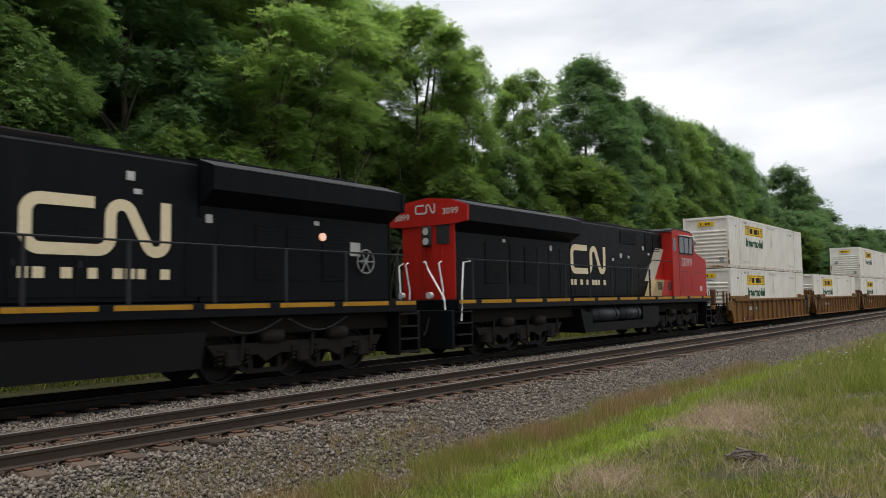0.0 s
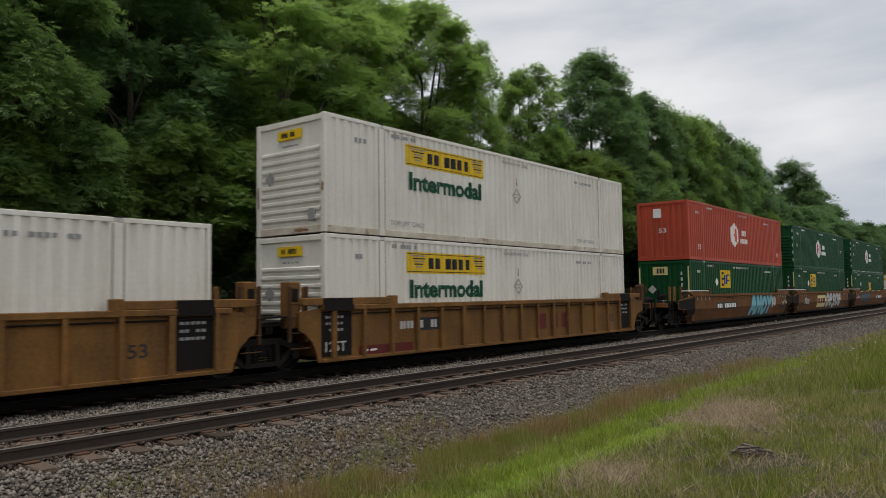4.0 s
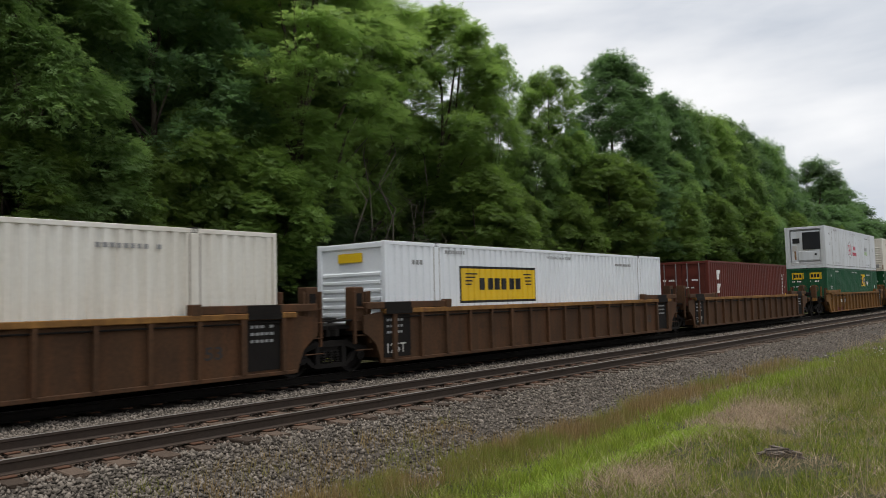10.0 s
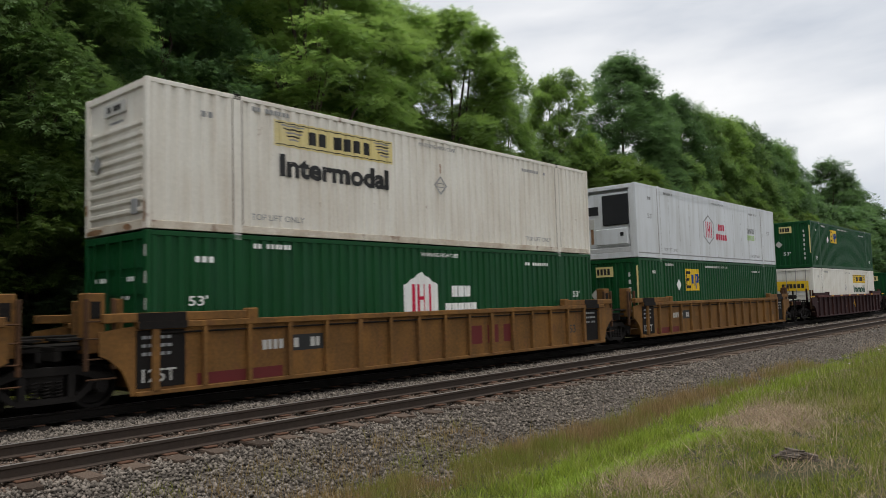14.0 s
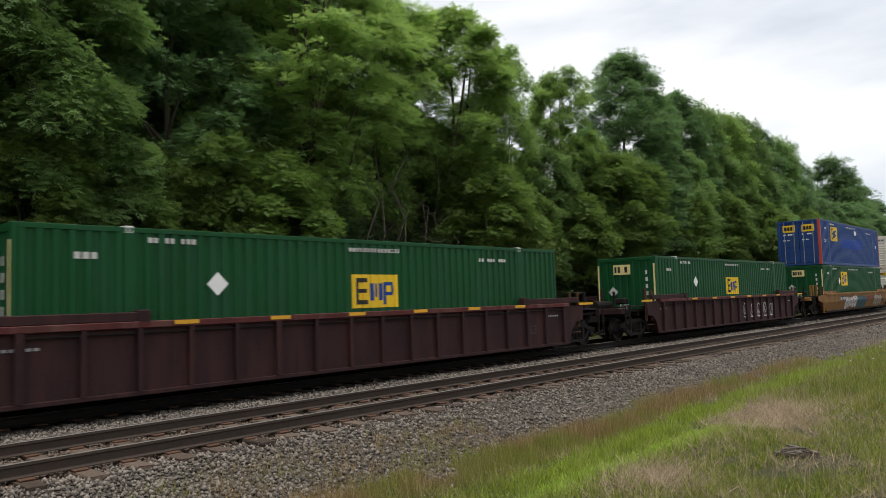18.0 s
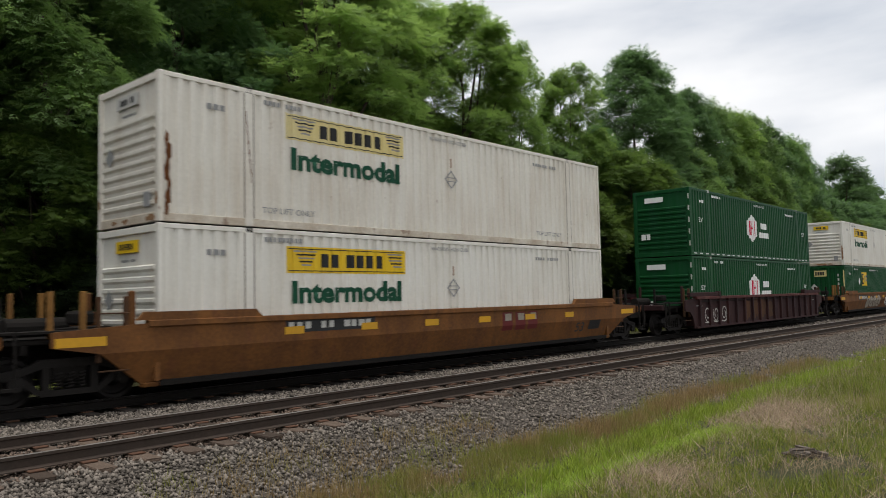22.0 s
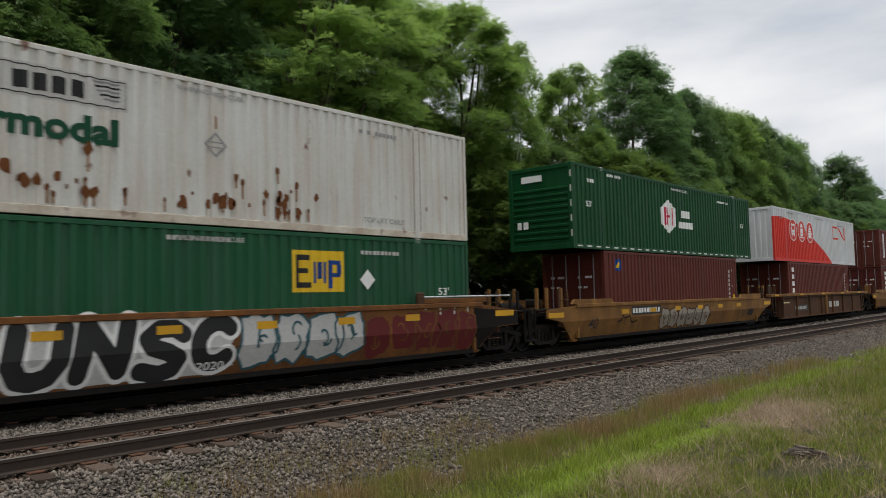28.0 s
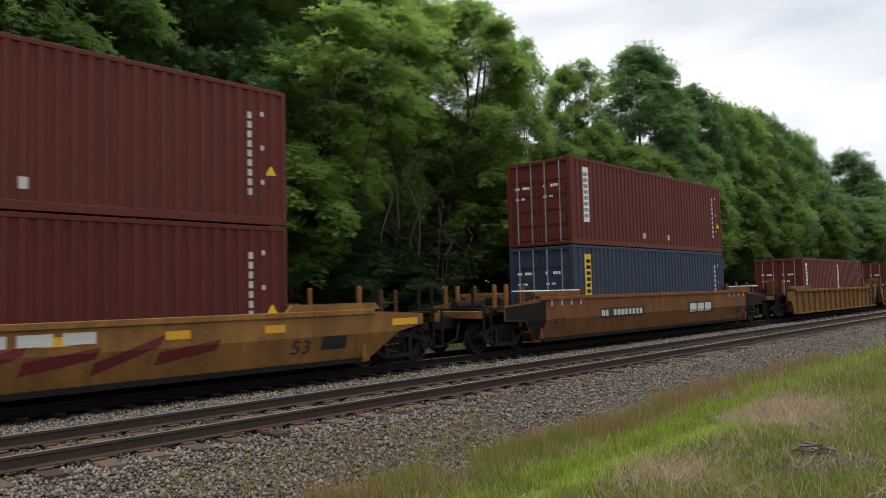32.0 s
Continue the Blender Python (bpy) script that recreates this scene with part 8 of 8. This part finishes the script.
    part("centre_panel", bx(7.75, 8.0, -1.6, -1.5, 0.24, 1.36, bev=0.01), M["sill_s"], mixed)
    plate_marks(mixed, 2.2, 2.2, 0.62, 0.18, 9, "ink", "dull_white", 13)
    for i in range(3):
        part("sign_bar", bx(8.6 + i * 0.75, 9.2 + i * 0.75, -1.507, -1.5, 0.62, 0.95), M["dull_white"], mixed)
    on_train(mixed, U[23])
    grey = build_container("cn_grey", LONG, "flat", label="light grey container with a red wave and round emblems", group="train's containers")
    wave_top = [(0.1, 2.35), (1.2, 2.42), (2.2, 2.35), (3.8, 2.2), (5.5, 1.85), (6.85, 1.45), (8.9, 0.8), (10.4, 0.17)]
    for (xa, za), (xb, zb) in zip(wave_top, wave_top[1:]):
        painted(grey, "red_field", [(xa, 0.17), (xb, 0.17), (xb, zb), (xa, za)] if zb > 0.18 else [(xa, 0.17), (xb, 0.17), (xa, za)], "cn_red", lift=0.004)
    part("red_lift_post", bx(1.875, 2.085, -1.313, -1.302, 0.02, 2.36), M["cn_red"], grey)
    part("red_corner_post", bx(-0.003, 0.1, -1.307, -1.2, 0.02, 2.34), M["cn_red"], grey)
    part("red_bottom_rail", bx(0.1, 10.4, -1.306, -1.29, 0.005, 0.165), M["cn_red"], grey)
    for i, xc in enumerate((3.15, 4.67, 6.2)):
        n = 28
        ring = bmesh.new()
        pts = [(xc + 0.66 * math.cos(k * math.tau / n), 1.78 + 0.62 * math.sin(k * math.tau / n)) for k in range(n)]
        pin = [(xc + 0.61 * math.cos(k * math.tau / n), 1.78 + 0.57 * math.sin(k * math.tau / n)) for k in range(n)]
        vo = [ring.verts.new((a, -HALF - 0.01, b)) for a, b in pts]
        vi = [ring.verts.new((a, -HALF - 0.01, b)) for a, b in pin]
        for k in range(n):
            ring.faces.new((vo[k], vo[(k + 1) % n], vi[(k + 1) % n], vi[k]))
        part("emblem_disc", sheet(pts, -HALF - 0.007), M["cn_red"], grey)
        part("emblem_ring", ring, M["white"], grey)
        # plain vehicle pictograms: a bus, an engine, a stacked ship
        white, red = -HALF - 0.012, -HALF - 0.014
        if i == 0:
            shapes = [(-0.3, 0.3, 1.52, 2.12, white), (-0.24, 0.24, 1.78, 2.0, red), (-0.36, -0.31, 1.8, 1.95, white), (0.31, 0.36, 1.8, 1.95, white), (-0.26, -0.12, 1.42, 1.52, white), (0.12, 0.26, 1.42, 1.52, white), (-0.22, -0.1, 1.6, 1.66, red), (0.1, 0.22, 1.6, 1.66, red)]
        elif i == 1:
            shapes = [(-0.24, 0.24, 1.5, 2.08, white), (-0.14, 0.14, 2.08, 2.2, white), (-0.19, -0.03, 1.9, 2.02, red), (0.03, 0.19, 1.9, 2.02, red), (-0.3, 0.3, 1.38, 1.46, white), (-0.12, 0.12, 1.62, 1.66, red)]
        else:
            shapes = [(-0.3, 0.3, 1.44, 1.62, white), (-0.36, 0.36, 1.64, 1.74, white), (-0.28, 0.28, 1.77, 1.9, white), (-0.2, 0.2, 1.93, 2.05, white), (-0.1, 0.1, 2.08, 2.18, white)]
        for a, b, za, zb, yy in shapes:
            part("emblem_shape", sheet(rect(xc + a, xc + b, za, zb), yy), M["white" if yy == white else "cn_red"], grey)
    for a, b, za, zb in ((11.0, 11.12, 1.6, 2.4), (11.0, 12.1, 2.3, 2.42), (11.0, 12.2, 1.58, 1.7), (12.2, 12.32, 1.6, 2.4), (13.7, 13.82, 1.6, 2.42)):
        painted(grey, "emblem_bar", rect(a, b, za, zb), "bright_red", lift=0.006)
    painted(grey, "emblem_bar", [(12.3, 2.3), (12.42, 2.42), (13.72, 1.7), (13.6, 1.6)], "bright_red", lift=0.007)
    small_print(grey, 134)
    marks(grey, -0.6, 1.2, 0.5, 0.3, "grey_ink", 2, 0.014, "end", seed=6)
    placard(grey, 0.7, 1.9, 0.22, "grey_ink", 0.012, "end")
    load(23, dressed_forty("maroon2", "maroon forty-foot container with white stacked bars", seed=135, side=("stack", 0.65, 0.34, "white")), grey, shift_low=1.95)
    load(24, dressed_forty("maroon", "maroon forty-foot container with white stacked bars", seed=136, side=("stack", 1.0, 0.5, "white")), dressed_forty("maroon2", MB, seed=137, side=("band", 1.0, 0.5, "white")), 1.98, 1.98)
    load(25, dressed_forty("navy", "dark blue forty-foot container with a yellow name panel", seed=138, side=("band", 0.7, 0.45, "yellow")), dressed_forty("maroon2", MB, seed=139, side=("band", 0.75, 0.42, "white")), 1.98, 1.98)
    # last wells in sight
    for k in (26, 27):
        c = build_car("ribbed", "sill_y", RIB_Y, (k == 27, k == 26), (True, k == 27), (k == 26, False), k * 9)
        on_train(c, U[k])
        for i in range(2):
            on_train(dressed_forty("maroon2", "brown-red twenty-foot container with a white name panel", TWENTY, k + i, ("band", 0.5, 0.3, "white")), U[k] + 1.98 + i * 6.12, Z0)


def crease(car, z=0.86, lean=0.36):
    """The lower half of a smooth side leans in; its paint marks follow."""
    todo = list(car.children)
    while todo:
        ob = todo.pop()
        todo += ob.children
        if ob.type != "MESH" or ob.data.users > 1 or ob.name.split(".")[0] in ("rung", "grab_post", "step", "step_hanger"):
            continue
        co = np.empty(len(ob.data.vertices) * 3)
        ob.data.vertices.foreach_get("co", co)
        co = co.reshape(-1, 3)
        if co[:, 1].min() > -1.42 or co[:, 2].min() > z:
            continue
        bm = bmesh.new()
        bm.from_mesh(ob.data)
        bmesh.ops.bisect_plane(bm, geom=bm.verts[:] + bm.edges[:] + bm.faces[:], plane_co=(0, 0, z), plane_no=(0, 0, 1))
        for v in bm.verts:
            if v.co.z < z and v.co.y < -1.3:
                v.co.y += lean * (z - v.co.z)
        bm.to_mesh(ob.data)
        bm.free()


build_train()
for ob in CREASED:
    crease(ob)


# ---- motion of the train ----
SPEED = ((0, 17.34), (4, 17.23), (8, 17.27), (12, 17.23), (16, 17.06), (20, 16.98), (24, 16.89), (28, 16.74), (32, 16.88))


def travelled(t):
    s = 0.0
    for (a, va), (b, vb) in zip(SPEED, SPEED[1:]):
        if t <= a:
            break
        e = min(t, b)
        ve = va + (vb - va) * (e - a) / (b - a)
        s += (va + ve) / 2 * (e - a)
    return s


def motions():
    times = [i * 1.0 for i in range(33)]
    path = [travelled(t) for t in times]
    place = {}
    for ob, u, z in TRAIN:
        place[ob] = u
        walk(ob, [(t, pose(u - s, FAR_Y, z)) for t, s in zip(times, path)])
    # wheels roll along the rail while their car goes by
    steps = [i / FPS for i in range(32 * FPS + 1)]
    gone = [travelled(t) for t in steps]
    for ob, car, x, r in WHEELS:
        spins = [(t, s) for t, s in zip(steps, gone) if -4 < place[car] + x - s < 46]
        if not spins:
            continue
        rows = [(t, pose(x, 0, r, 0, -math.degrees((s - spins[0][1]) / r), 0)) for t, s in spins]
        if rows[0][0] > 0.05:
            rows.insert(0, (0.0, rows[0][1]))
        if rows[-1][0] < 31.95:
            rows.append((32.0, rows[-1][1]))
        walk(ob, rows)


motions()
